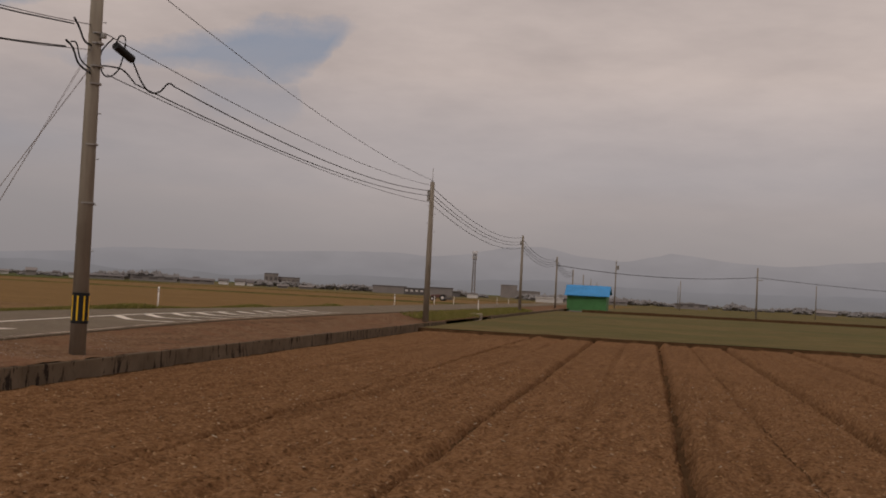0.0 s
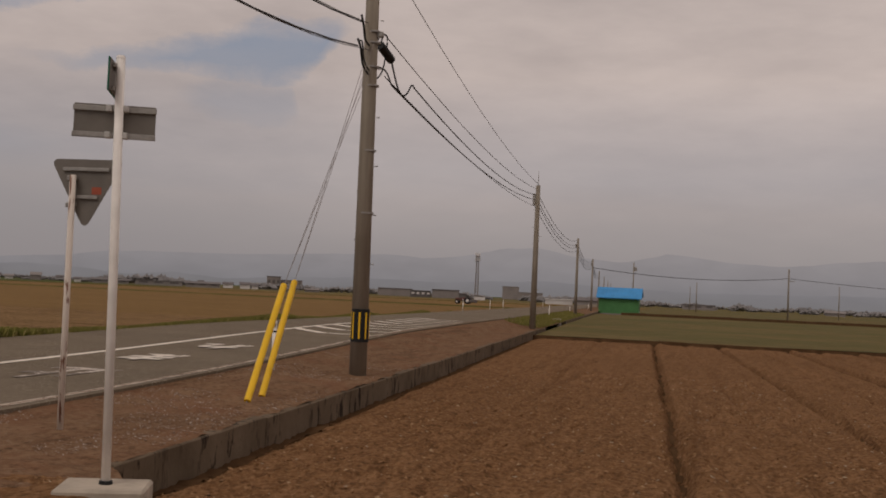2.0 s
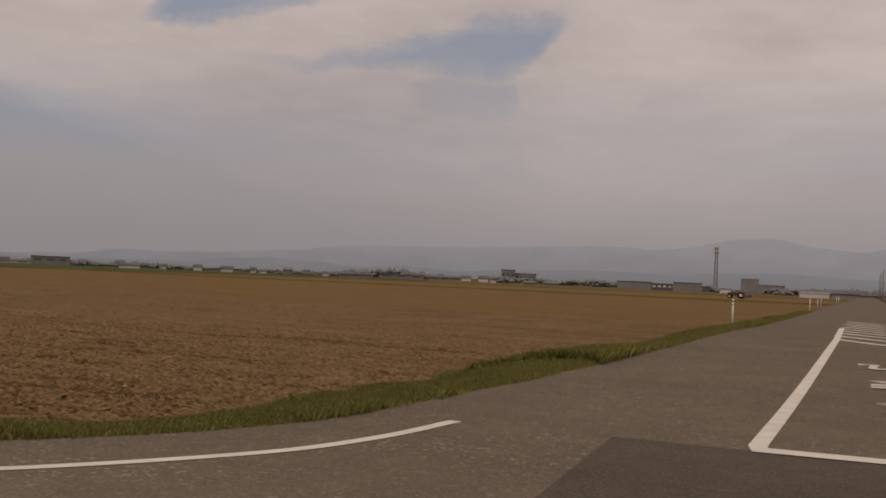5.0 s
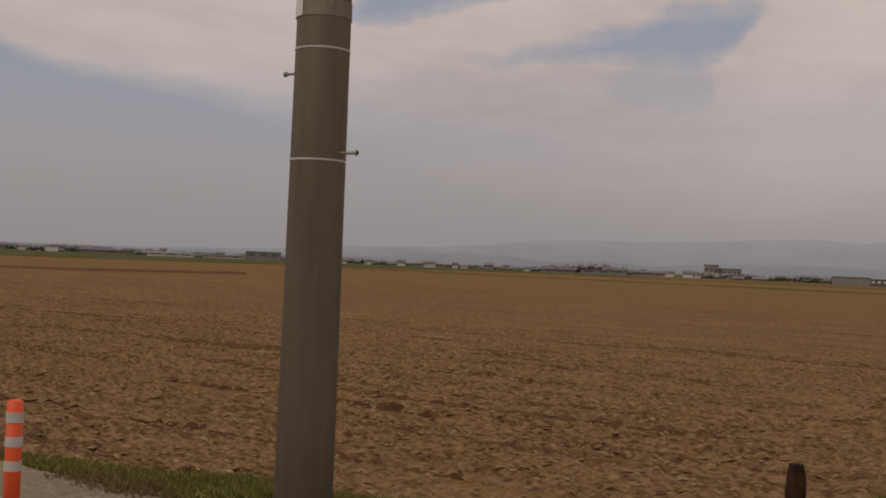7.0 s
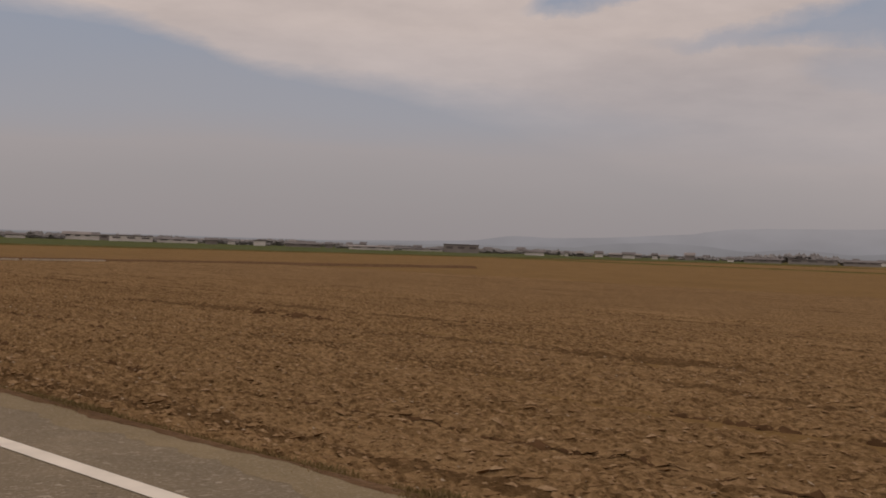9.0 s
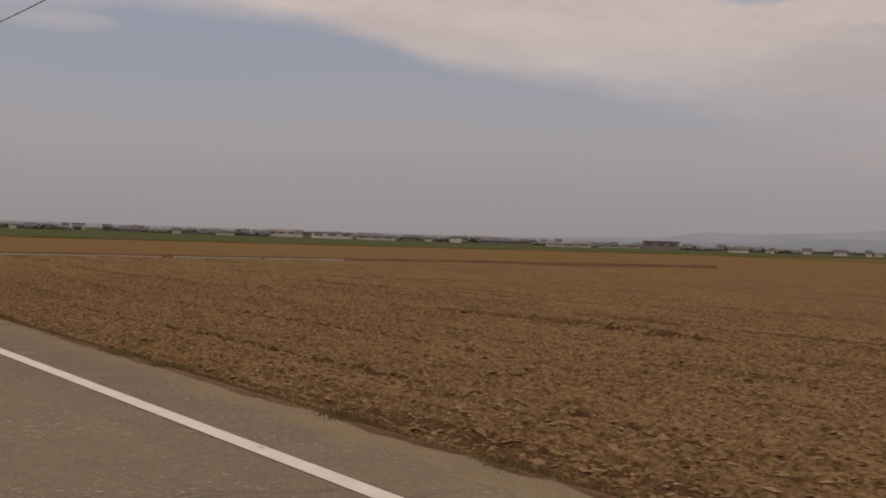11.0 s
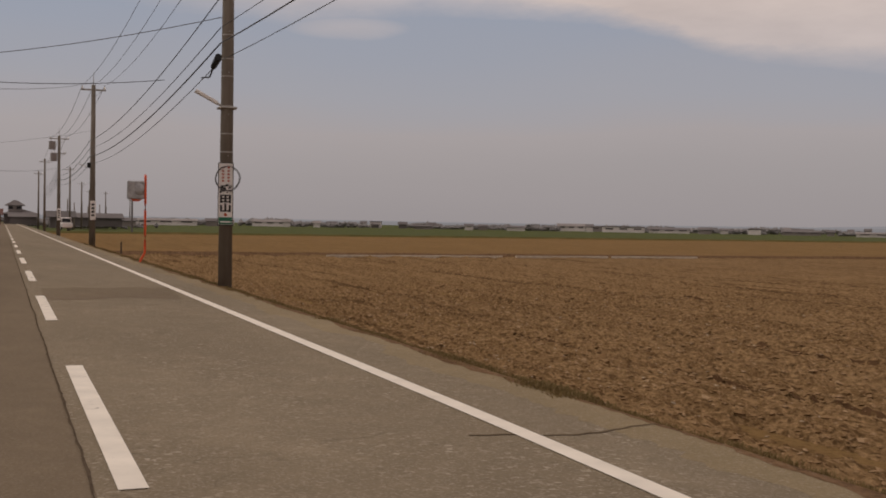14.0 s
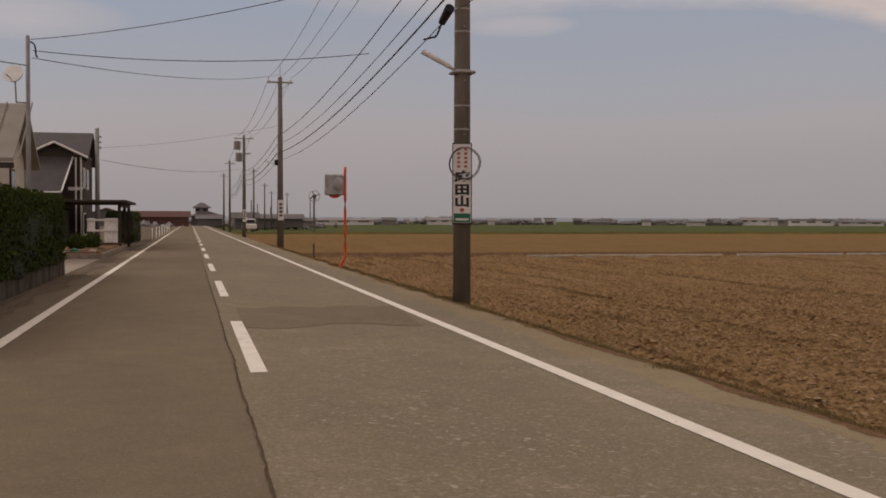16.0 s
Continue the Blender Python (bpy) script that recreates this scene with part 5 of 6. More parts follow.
sign_triangle()
sign_boards()


def delineator(at_, h, label, group="white roadside delineator posts"):
    d = thing("delineator_post", at_, 0, label, "delineator post", group)
    part("post", rod((0, 0, -0.2), (0, 0, h), 0.035, 0.035, 12), M_WHITE, d, smooth=True)
    part("cap", rod((0, 0, h), (0, 0, h + 0.02), 0.035, 0.02, 12), M_WHITE, d)
    part("band", rod((0, 0, h - 0.2), (0, 0, h - 0.17), 0.037, n=12), M_BLACK, d)
    lens = part("reflector", rod((0, -0.03, h - 0.07), (0, -0.045, h - 0.07), 0.04, n=10), M_FARGREY, d)
    return d


near_post = delineator((-12.9, 17.8, -0.02), 0.82, "white delineator post with a dark reflector head")
part("head", rod((0, 0, 0.84), (0, 0, 1.04), 0.045, 0.03, 10), M_FARDARK, near_post)
for x, y, z in ((-21.72, 41.5, 0.2), (-23.6, 84, 0.2), (-25.0, 103, 0.2), (-26.0, 116, 0.2), (-16.9, 84.0, 0.1), (-19.4, 120, 0.1), (-22.2, 170, 0.1), (-27.5, 150, 0.2), (-28.5, 165, 0.2)):
    delineator((x, y, z), 0.82, "white delineator post beside the side road")

# orange flexible bollard
boll = thing("bollard", (-25.2, 3.42, 0.004), 0, "orange plastic bollard with silver reflective bands", "bollard")
part("base", rod((0, 0, 0), (0, 0, 0.05), 0.11, 0.09, 20), M_BLACK, boll)
part("post", rod((0, 0, 0.05), (0, 0, 0.63), 0.041, 0.039, 20), M_ORANGE, boll, smooth=True)
part("cap", rod((0, 0, 0.63), (0, 0, 0.64), 0.039, 0.03, 20), M_ORANGE, boll)
for z in (0.53, 0.41, 0.29):
    part("reflective_band", rod((0, 0, z), (0, 0, z + 0.05), 0.0425, 0.0425, 20), M_SILVER, boll)

# weathered stake at the field corner
stake = thing("wooden_stake", (-22.2, 6.35, -0.05), 0, "short dark rotting wooden stake with moss", "stake")
bm = bmesh.new()
prev = None
for j in range(9):
    z = -0.2 + 0.62 * j / 8
    r = 0.056 + 0.014 * noise.noise((j * 0.8, 1, 4)) - 0.015 * (j > 7)
    row = [bm.verts.new((r * (1 + 0.25 * noise.noise((i * 1.3, j * 0.5, 2))) * math.cos(i * math.pi / 5), r * (1 + 0.25 * noise.noise((i * 1.3, j * 0.5, 8))) * math.sin(i * math.pi / 5), z + (0.05 * noise.noise((i, 9, 1)) if j == 8 else 0))) for i in range(10)]
    if prev:
        for i in range(10):
            bm.faces.new((prev[i], prev[(i + 1) % 10], row[(i + 1) % 10], row[i]))
    prev = row
bm.faces.new(prev)
part("stump", bm, M_ROT, stake)
part("moss", box((-0.038, -0.038, 0.38), (0.038, 0.038, 0.425), 0.018), M_HEDGE, stake, "dark green moss")
# board lying in the grass
plank = thing("plank", (-21.2, 15.8, -0.18), 62, "pale weathered plank lying in the grass", "plank")
part("board", box((-0.55, -0.09, -0.02), (0.55, 0.09, 0.02), 0.005, pose(0, 0, 0, 8, -6, 0)), M_SLAB, plank)

# curve mirror seen from behind
mir = thing("curve_mirror", (-79.95, 4.50, 0.0), 0, "convex traffic mirror on an orange post, seen from behind", "traffic mirror")
part("post", add_tube(bmesh.new(), smooth_path([(0.0, -0.16, -0.2), (0.0, -0.14, 0.05), (0, -0.02, 0.28), (0, 0.0, 0.5), (0, 0.0, 1.7), (0, 0.0, 2.92)], 5), 0.04, 10), M_ORANGEPOST, mir, smooth=True)
m = pose(0.05, -0.3, 2.4, 0, 3, 12)
hd_ = part("back_shell", box((-0.05, -0.31, -0.30), (0.02, 0.31, 0.30), 0.03, m), M_MIRRORBACK, mir)
bm = bmesh.new()
bmesh.ops.create_uvsphere(bm, u_segments=16, v_segments=8, radius=0.24)
bmesh.ops.transform(bm, matrix=m @ Matrix.Translation((0.0, 0.1, 0.02)) @ Matrix.Diagonal((0.3, 0.75, 0.9, 1)), verts=bm.verts)
part("dome", bm, M_MIRRORBACK, mir, smooth=True)
part("rim", rod(m @ Vector((-0.08, 0.03, -0.12)), m @ Vector((-0.12, 0.03, -0.12)), 0.27, n=24), M_ORANGEPOST, mir)
part("bracket", box((-0.04, -0.3, 2.30), (0.0, 0.04, 2.36), 0.008), M_STEEL, mir)
stub = thing("marker_stake", (-92.0, 4.9, -0.1), 0, "thin short marker stake at the road edge", "stake")
part("stick", rod((0, 0, -0.1), (0, 0, 0.55), 0.03, n=8), M_DARKWOOD, stub)

# green shed with a blue roof
shed = thing("farm_shed", (-21.65, 181.3, -0.6), 0, "small green farm shed with a bright blue roof", "shed")
walls = part("wall", box((0, 0, 0), (6.4, 4.5, 2.75), 0.02), M_SHEDGREEN, shed)
for i in range(22):
    part("rib", box((0.05 + i * 0.296, -0.035, 0.15), (0.11 + i * 0.296, 0.002, 2.7), 0), M_SHEDGREEN, walls)
bm = bmesh.new()
vs = [bm.verts.new(p) for p in ((-0.4, -0.55, 2.55), (6.9, -0.55, 2.55), (6.9, 1.9, 4.2), (-0.4, 1.9, 4.2), (-0.4, 5.0, 2.9), (6.9, 5.0, 2.9))]
bm.faces.new((vs[0], vs[1], vs[2], vs[3])), bm.faces.new((vs[3], vs[2], vs[5], vs[4]))
r = bmesh.ops.extrude_face_region(bm, geom=bm.faces[:])
bmesh.ops.translate(bm, vec=(0, 0, 0.12), verts=[v for v in r["geom"] if isinstance(v, bmesh.types.BMVert)])
roof = part("roof", bm, M_SHEDBLUE, shed)
for i in range(13):
    x = -0.35 + i * 0.6
    part("seam", rod((x, -0.56, 2.69), (x, 1.9, 4.34), 0.04, n=5), M_SHEDBLUE, roof)
part("base", box((-0.1, -0.1, -0.3), (6.5, 4.6, 0.12), 0.02), M_FARGREY, shed)

# far red tractor
tr = thing("tractor", (-50.5, 214, -0.35), 0, "distant dark red tractor standing in the field", "tractor")
part("body", box((-1.0, -0.5, 0.6), (0.9, 0.5, 1.25), 0.12), M_FARRED, tr)
part("hood", box((-2.0, -0.4, 0.7), (-1.0, 0.4, 1.15), 0.1), M_FARRED, tr)
for x, rr in ((0.5, 0.65), (-1.6, 0.4)):
    for y in (-0.7, 0.7):
        w = part("wheel", rod((x, y - 0.15, rr), (x, y + 0.15, rr), rr, n=18), M_BLACK, tr)
        part("hub", rod((x, y - 0.17, rr), (x, y + 0.17, rr), rr * 0.45, n=10), M_SIGNWHITE, w)
part("tiller", box((0.9, -0.9, 0.3), (2.2, 0.9, 0.9), 0.1), M_FARDARK, tr)

# ---- houses by the road ----


def gable(bm, x0, x1, y0, y1, z0, zr, over=0.0, thick=0.12):
    """A pitched roof, ridge along x, as two thick slabs."""
    ym = (y0 + y1) / 2
    k2 = (zr - z0) / (ym - y0)
    for a, b in (((y0 - over), -1), ((y1 + over), 1)):
        za = z0 - k2 * over
        v = [bm.verts.new(p) for p in ((x0 - over, a, za), (x1 + over, a, za), (x1 + over, ym, zr), (x0 - over, ym, zr), (x0 - over, a, za + thick), (x1 + over, a, za + thick), (x1 + over, ym, zr + thick), (x0 - over, ym, zr + thick))]
        for f in ((0, 1, 2, 3), (4, 5, 6, 7), (0, 1, 5, 4), (1, 2, 6, 5), (2, 3, 7, 6), (3, 0, 4, 7)):
            bm.faces.new([v[i] for i in f])
    return bm


def gable_body(x0, x1, y0, y1, z0, zr):
    bm = bmesh.new()
    ym = (y0 + y1) / 2
    prof = [(y0, 0), (y1, 0), (y1, z0), (ym, zr), (y0, z0)]
    a, b = [bm.verts.new((x0, y, z)) for y, z in prof], [bm.verts.new((x1, y, z)) for y, z in prof]
    bm.faces.new(a), bm.faces.new(b[::-1])
    for i in range(5):
        bm.faces.new((a[i], a[(i + 1) % 5], b[(i + 1) % 5], b[i]))
    return bm


def house(at_, size, eave, ridge_, wall, roof_, label, over=0.5, windows=(), rz=0):
    h = thing("house", at_, rz, label, "house", "roadside houses")
    sx, sy = size
    w = part("wall", gable_body(0, sx, 0, sy, eave, ridge_), wall, h)
    part("roof", gable(bmesh.new(), 0, sx, 0, sy, eave + 0.02, ridge_ + 0.02, over), roof_, h)
    for face, a, b, z0, z1 in windows:
        if face == "x":
            lo, hi, f = (sx - 0.04, a, z0), (sx + 0.02, b, z1), (0.05, 0.0, 0.0)
        else:
            lo, hi, f = (a, sy - 0.04, z0), (b, sy + 0.02, z1), (0, 0.05, 0)
        win = part("window", box([v - 0.06 for v in lo], [v + 0.06 if i != (0 if face == "x" else 1) else v for i, v in enumerate(hi)], 0.01), M_TRIM, h)
        part("pane", box(lo, [v + (0.012 if i == (0 if face == "x" else 1) else 0) for i, v in enumerate(hi)], 0), M_GLASS, win)
    return h


# low pale house: ridge along y, its roof slope faces the viewer
h1 = thing("house", (-90.9, -11.1, -0.4), 0, "cream rendered house with a pale metal roof", "house", "roadside houses")
sx, sy = 5.4, 5.3
bm = gable_body(0, sy, 0, sx, 3.9, 5.6)
bmesh.ops.transform(bm, matrix=Matrix.Translation((sx, 0, 0)) @ Matrix.Rotation(radians(90), 4, "Z"), verts=bm.verts)
part("wall", bm, M_WALLCREAM, h1)
bm = gable(bmesh.new(), 0, sy, 0, sx, 3.92, 5.62, 0.5)
bmesh.ops.transform(bm, matrix=Matrix.Translation((sx, 0, 0)) @ Matrix.Rotation(radians(90), 4, "Z"), verts=bm.verts)
r1 = part("roof", bm, M_ROOFLIGHT, h1)
for j in range(9):
    y = -0.6 + j * 0.82
    part("seam", rod((sx + 0.5, y, 3.73), (sx / 2, y, 5.78), 0.025, n=5), M_ROOFLIGHT, r1)
part("eave_board", box((sx + 0.36, -0.5, 3.40), (sx + 0.48, sy + 0.5, 3.58), 0.01), M_DARKWOOD, h1)
part("downpipe", rod((sx + 0.06, 4.3, 0), (sx + 0.06, 4.3, 3.6), 0.06, n=8), M_ROOFDARK, h1)
w = part("window", box((2.4, sy - 0.02, 2.3), (3.4, sy + 0.05, 3.5), 0.01), M_DARKWOOD, h1)
part("pane", box((2.48, sy + 0.04, 2.38), (3.32, sy + 0.06, 3.42), 0), M_GLASS, w)

# dark brown two storey house with white barge boards
h2 = thing("house", (-121, -11.7, -0.35), 0, "dark brown house with slate roof and white trim", "house", "roadside houses")
turn = Matrix.Translation((11.3, -2.0, 0)) @ Matrix.Rotation(radians(90), 4, "Z")
bm = gable_body(0, 8.2, 0, 6.6, 4.95, 6.42)
bmesh.ops.transform(bm, matrix=turn, verts=bm.verts)
part("wall", bm, M_WALLBROWN, h2)
bm = gable(bmesh.new(), 0, 8.2, 0, 6.6, 4.97, 6.46, 0.35)
bmesh.ops.transform(bm, matrix=turn, verts=bm.verts)
part("roof", bm, M_ROOFDARK, h2)
part("front_wall", gable_body(9.5, 12.0, 3.56, 6.3, 5.08, 5.74), M_WALLBROWN, h2)
part("front_roof", gable(bmesh.new(), 9.5, 12.0, 3.56, 6.3, 5.1, 5.76, 0.28), M_ROOFDARK, h2)
for s_ in (-1, 1):
    part("barge_board", rod((12.32, 4.93, 5.78), (12.32, 4.93 + s_ * 1.68, 4.98), 0.07, n=6), M_TRIM, h2)
bm = bmesh.new()
v = [bm.verts.new(p) for p in ((14.2, 1.2, 3.22), (14.2, 5.47, 3.22), (12.0, 5.81, 5.05), (12.0, 1.2, 5.05), (14.2, 1.2, 3.1), (14.2, 5.47, 3.1), (12.0, 5.81, 4.93), (12.0, 1.2, 4.93))]
for f in ((0, 1, 2, 3), (4, 5, 6, 7), (0, 1, 5, 4), (1, 2, 6, 5), (2, 3, 7, 6), (3, 0, 4, 7)):
    bm.faces.new([v[i] for i in f])
part("porch_roof", bm, M_ROOFDARK, h2)
part("verge_trim", rod((14.22, 5.49, 3.17), (12.0, 5.83, 5.0), 0.05, n=6), M_TRIM, h2)
part("gutter", rod((14.25, 1.2, 3.12), (14.25, 5.47, 3.12), 0.055, n=6), M_TRIM, h2)
part("porch_wall", box((12.0, 1.4, 0), (13.7, 5.3, 3.08), 0.01), M_WALLBROWN, h2)
for y in (5.98, 6.24):
    part("downpipe", rod((12.06, y, 0.2), (12.06, y, 5.0), 0.045, n=8), M_TRIM, h2)
part("string_course", box((12.0, 5.6, 3.27), (12.06, 6.32, 3.45), 0), M_TRIM, h2)
for lo, hi in (((10.6, 6.28, 3.4), (11.6, 6.34, 4.5)), ((10.4, 6.28, 0.9), (11.6, 6.34, 2.1)), ((7.5, 6.18, 3.4), (8.8, 6.24, 4.5))):
    w = part("window", box(lo, hi, 0.01), M_TRIM, h2)
    part("pane", box((lo[0] + 0.08, lo[1] + 0.05, lo[2] + 0.08), (hi[0] - 0.08, hi[1] + 0.012, hi[2] - 0.08)), M_GLASS, w)

# carport of dark timber
cp = thing("carport", (-108, -6.0, -0.05), 0, "flat dark timber carport with white boards", "carport")
part("roof", box((-0.3, -0.6, 2.20), (8.6, 3.35, 2.32), 0.02), M_DARKWOOD, cp)
for x in (0.1, 4.0, 8.0):
    for y in (0.0, 3.0):
        part("post", box((x - 0.07, y - 0.07, 0), (x + 0.07, y + 0.07, 2.2), 0.01), M_DARKWOOD, cp)
for y in (0, 3.0):
    part("beam", box((0, y - 0.06, 2.02), (8.2, y + 0.06, 2.2), 0.01), M_DARKWOOD, cp)
for z, y0, y1 in ((0.95, 1.6, 2.95), (1.42, 1.6, 2.95)):
    part("rail", box((8.05, y0, z - 0.04), (8.12, y1, z + 0.04), 0), M_TRIM, cp)
part("board", box((8.0, 2.35, 0.4), (8.06, 2.95, 1.5), 0.01), M_TRIM, cp)
part("board", box((8.0, 1.62, 0.9), (8.06, 1.95, 1.5), 0.01), M_TRIM, cp)
part("screen", box((0.1, -0.05, 0), (8.0, 0.02, 1.9), 0.01), M_DARKWOOD, cp)

# masonry planter with garden things
pl = thing("planter_bed", (-90.0, -5.2, -0.05), 0, "low concrete garden bed with shrubs and pots", "garden bed")
part("kerb", box((-14, 0.0, 0), (1.2, 2.3, 0.24), 0.02), M_PLANTER, pl)
part("earth", box((-13.9, 0.1, 0.2), (1.1, 2.2, 0.30), 0.02), M_VERGE, pl)
drive = structure(raw("driveway", [(-89, -6.5, -0.01), (-89, -2.96, -0.01), (-77, -2.96, -0.01), (-77, -6.5, -0.01)], [(0, 1, 2, 3)], M_DRIVE), "pale concrete driveway beside the road", "driveway")
for i, (x, y, z, r_, mat, lab) in enumerate(((-88.9, -4.4, 0.25, 0.26, M_SIGNWHITE, "white bag"), (-89.2, -3.9, 0.25, 0.2, M_GREEN, "dark green pot"), (-89.0, -4.9, 0.25, 0.3, M_STONE, "grey stone"), (-89.6, -3.3, 0.2, 0.17, M_SLAB, "pale stone"), (-92, -3.2, 0.2, 0.2, M_STONE, "grey stone"))):
    bm = bmesh.new()
    bmesh.ops.create_icosphere(bm, subdivisions=2, radius=r_)
    for v in bm.verts:
        v.co = v.co * (1 + 0.35 * noise.noise(v.co * 4 + Vector((i, 0, 0))))
        v.co.z = max(v.co.z * 0.7, -0.05)
    ob = part("garden_stone" if "stone" in lab else ("pot" if "pot" in lab else "bag"), bm, mat, None, "", True)
    ob.location = (x, y, z)
    tagged(ob, lab + " lying in the garden bed", lab.split()[-1])


def leaves_in(sample, n, size, name, parent, mat=None, up=0.0):
    """Many small leaf quads at sampled places with an outward way."""
    verts, faces = [], []
    for _ in range(n):
        p, out = sample()
        d = (Vector(out) + Vector((random.uniform(-1, 1), random.uniform(-1, 1), random.uniform(-1, 1) + up)) * 0.8).normalized()
        side = d.cross(Vector((0, 0, 1)) if abs(d.z) < 0.9 else Vector((1, 0, 0))).normalized()
        b = d.cross(side)
        s = size * random.uniform(0.6, 1.3)
        k0 = len(verts)
        p = Vector(p)
        verts += [p - side * s * 0.5, p + b * s * 0.7 + d * s * 0.2, p + side * s * 0.5, p - b * s * 0.7 + d * s * 0.2]
        faces.append((k0, k0 + 1, k0 + 2, k0 + 3))
    ob = raw(name, verts, faces, mat or M_LEAF, parent)
    return ob


def hedge(at_, lo, hi, n, label):
    h = thing("hedge", at_, 0, label, "hedge")
    bm = bmesh.new()
    bmesh.ops.create_cube(bm, size=1)
    bmesh.ops.subdivide_edges(bm, edges=bm.edges[:], cuts=10, use_grid_fill=True)
    L, H = Vector(lo), Vector(hi)
    for v in bm.verts:
        u = Vector((v.co.x + 0.5, v.co.y + 0.5, v.co.z + 0.5))
        c = Vector((L.x + (H.x - L.x) * u.x, L.y + (H.y - L.y) * u.y, L.z + (H.z - L.z) * u.z))
        rnd = 0.16 * noise.noise(c * 1.3) + 0.06 * noise.noise(c * 5)
        pull = (max(abs(v.co.y), 0) > 0.49) and v.co.z > 0.3
        c += Vector((v.co.x, v.co.y, v.co.z)).normalized() * rnd
        if v.co.z > 0.2:
            c.y -= (H.y - L.y) * 0.12 * v.co.y * 2 * (v.co.z - 0.2) * 3
        v.co = c
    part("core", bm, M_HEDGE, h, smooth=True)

    def sample():
        f = random.random()
        if f < 0.5:
            return (random.uniform(L.x, H.x), H.y + random.uniform(-0.08, 0.06), random.uniform(L.z, H.z)), (0, 1, 0.2)
        if f < 0.8:
            return (random.uniform(L.x, H.x), random.uniform(L.y, H.y), H.z + random.uniform(-0.08, 0.06)), (0, 0, 1)
        return (H.x + random.uniform(-0.06, 0.06), random.uniform(L.y, H.y), random.uniform(L.z, H.z)), (1, 0, 0.2)
    leaves_in(sample, n, 0.05, "foliage", h)
    return h


hedge((0, 0, 0), (-77.0, -5.2, 0.35), (-60.0, -2.95, 1.92), 38000, "tall clipped dark green hedge on a stone base")
x = -77.0
base = thing("stone_wall", (0, 0, 0), 0, "low wall of rough grey stones under the hedge", "wall")
while x < -60:
    L = random.uniform(0.35, 0.7)
    bm = box((x, -3.55, -0.15), (x + L - 0.03, -2.98 + random.uniform(-0.05, 0.04), 0.40 + random.uniform(-0.07, 0.04)), 0.05)
    for v in bm.verts:
        v.co += Vector((0, 1, 1)) * 0.03 * noise.noise(v.co * 3)
    part("stone", bm, M_STONE, base)
    x += L
hedge((0, 0, 0), (-130, -5.0, -0.05), (-119.0, -3.35, 1.9), 5000, "rounded dark hedge by the road")
for i, (x, y, z, r_) in enumerate(((-93, -4.2, 0.45, 0.35), (-95, -3.8, 0.4, 0.3), (-98, -4.0, 0.4, 0.35), (-115, -3.4, 0.3, 0.4), (-117.5, -3.7, 0.3, 0.5), (-104, -3.3, 0.3, 0.28))):
    sh = thing("shrub", (x, y, z - 0.3), 0, "small rounded garden shrub", "shrub", "garden shrubs")

    def sample(r_=r_):
        v = Vector((random.gauss(0, 1), random.gauss(0, 1), random.gauss(0, 1))).normalized()
        return v * r_ * random.uniform(0.6, 1.05) + Vector((0, 0, r_)), v
    leaves_in(sample, 700, 0.09, "foliage", sh)
    part("stem", rod((0, 0, -0.1), (0, 0, r_), 0.03, n=6), M_BARK, sh)

# service poles by the houses
sp = utility_pole((-74.9, -3.5, -0.05), 5.6, 0.062, 0.045, "slim steel service pole with a satellite dish", bolts=False, mat=M_GREYPOLE)
dish = part("dish", rod((0.1, -0.28, 4.72), (0.16, -0.30, 4.75), 0.2, 0.23, 24), M_SIGNWHITE, sp, "white satellite dish")
part("dish_arm", rod((0, -0.05, 4.1), (0.05, -0.25, 4.1), 0.02, n=6), M_STEEL, sp)
part("dish_mast", rod((0.05, -0.25, 4.1), (0.08, -0.27, 4.7), 0.02, n=6), M_STEEL, sp)
part("dish_feed", rod((0.14, -0.28, 4.55), (0.35, -0.42, 4.70), 0.012, n=6), M_STEEL, dish)
part("drop_hook", add_tube(bmesh.new(), smooth_path([(0, 0.06, 5.5), (0.05, 0.16, 5.4), (0.02, 0.18, 5.2), (0.05, 0.22, 5.15)]), 0.02, 5), M_BLACK, sp)
sp2 = utility_pole((-111, -4.80, -0.05), 6.38, 0.14, 0.11, "grey concrete service pole beside the carport", bolts=False, mat=M_GREYPOLE)
for z in (5.9, 5.6, 5.3):
    part("insulator", box((-0.05, 0.05, z), (0.05, 0.22, z + 0.1), 0.02), M_STEEL, sp2)
wire((-74.9, -3.44, 5.5), (-66.25, 4.5, 5.85), 0.22, 0.009, M_CABLE_GREY)
wire((-74.9, -3.40, 5.25), (-75.5, 4.5, 5.55), 0.22, 0.010, M_CABLE)
wire((-74.9, -3.40, 5.08), (-107.5, 4.75, 9.1), 0.35, 0.010, M_CABLE_GREY)
wire((-74.9, -3.5, 4.9), (-60, -9, 5.0), 0.3, 0.012, M_CABLE_GREY)
wire((-111, -4.6, 4.65), (-149, 4.7, 6.0), 0.45, 0.012, M_CABLE_GREY)
wire((-111, -4.6, 5.3), (-107.5, 4.7, 6.4), 0.2, 0.006, M_CABLE_GREY)

# white posts along the left edge far down the road
for i in range(8):
    delineator((-126 - i * 9.0, -2.4, -0.05), 0.85, "pale guide post along the road edge", "pale guide posts")

# ---- distance ----


def spot(az_, dist, x0=-15.0):
    return (x0 - dist * math.sin(radians(az_)), dist * math.cos(radians(az_)))


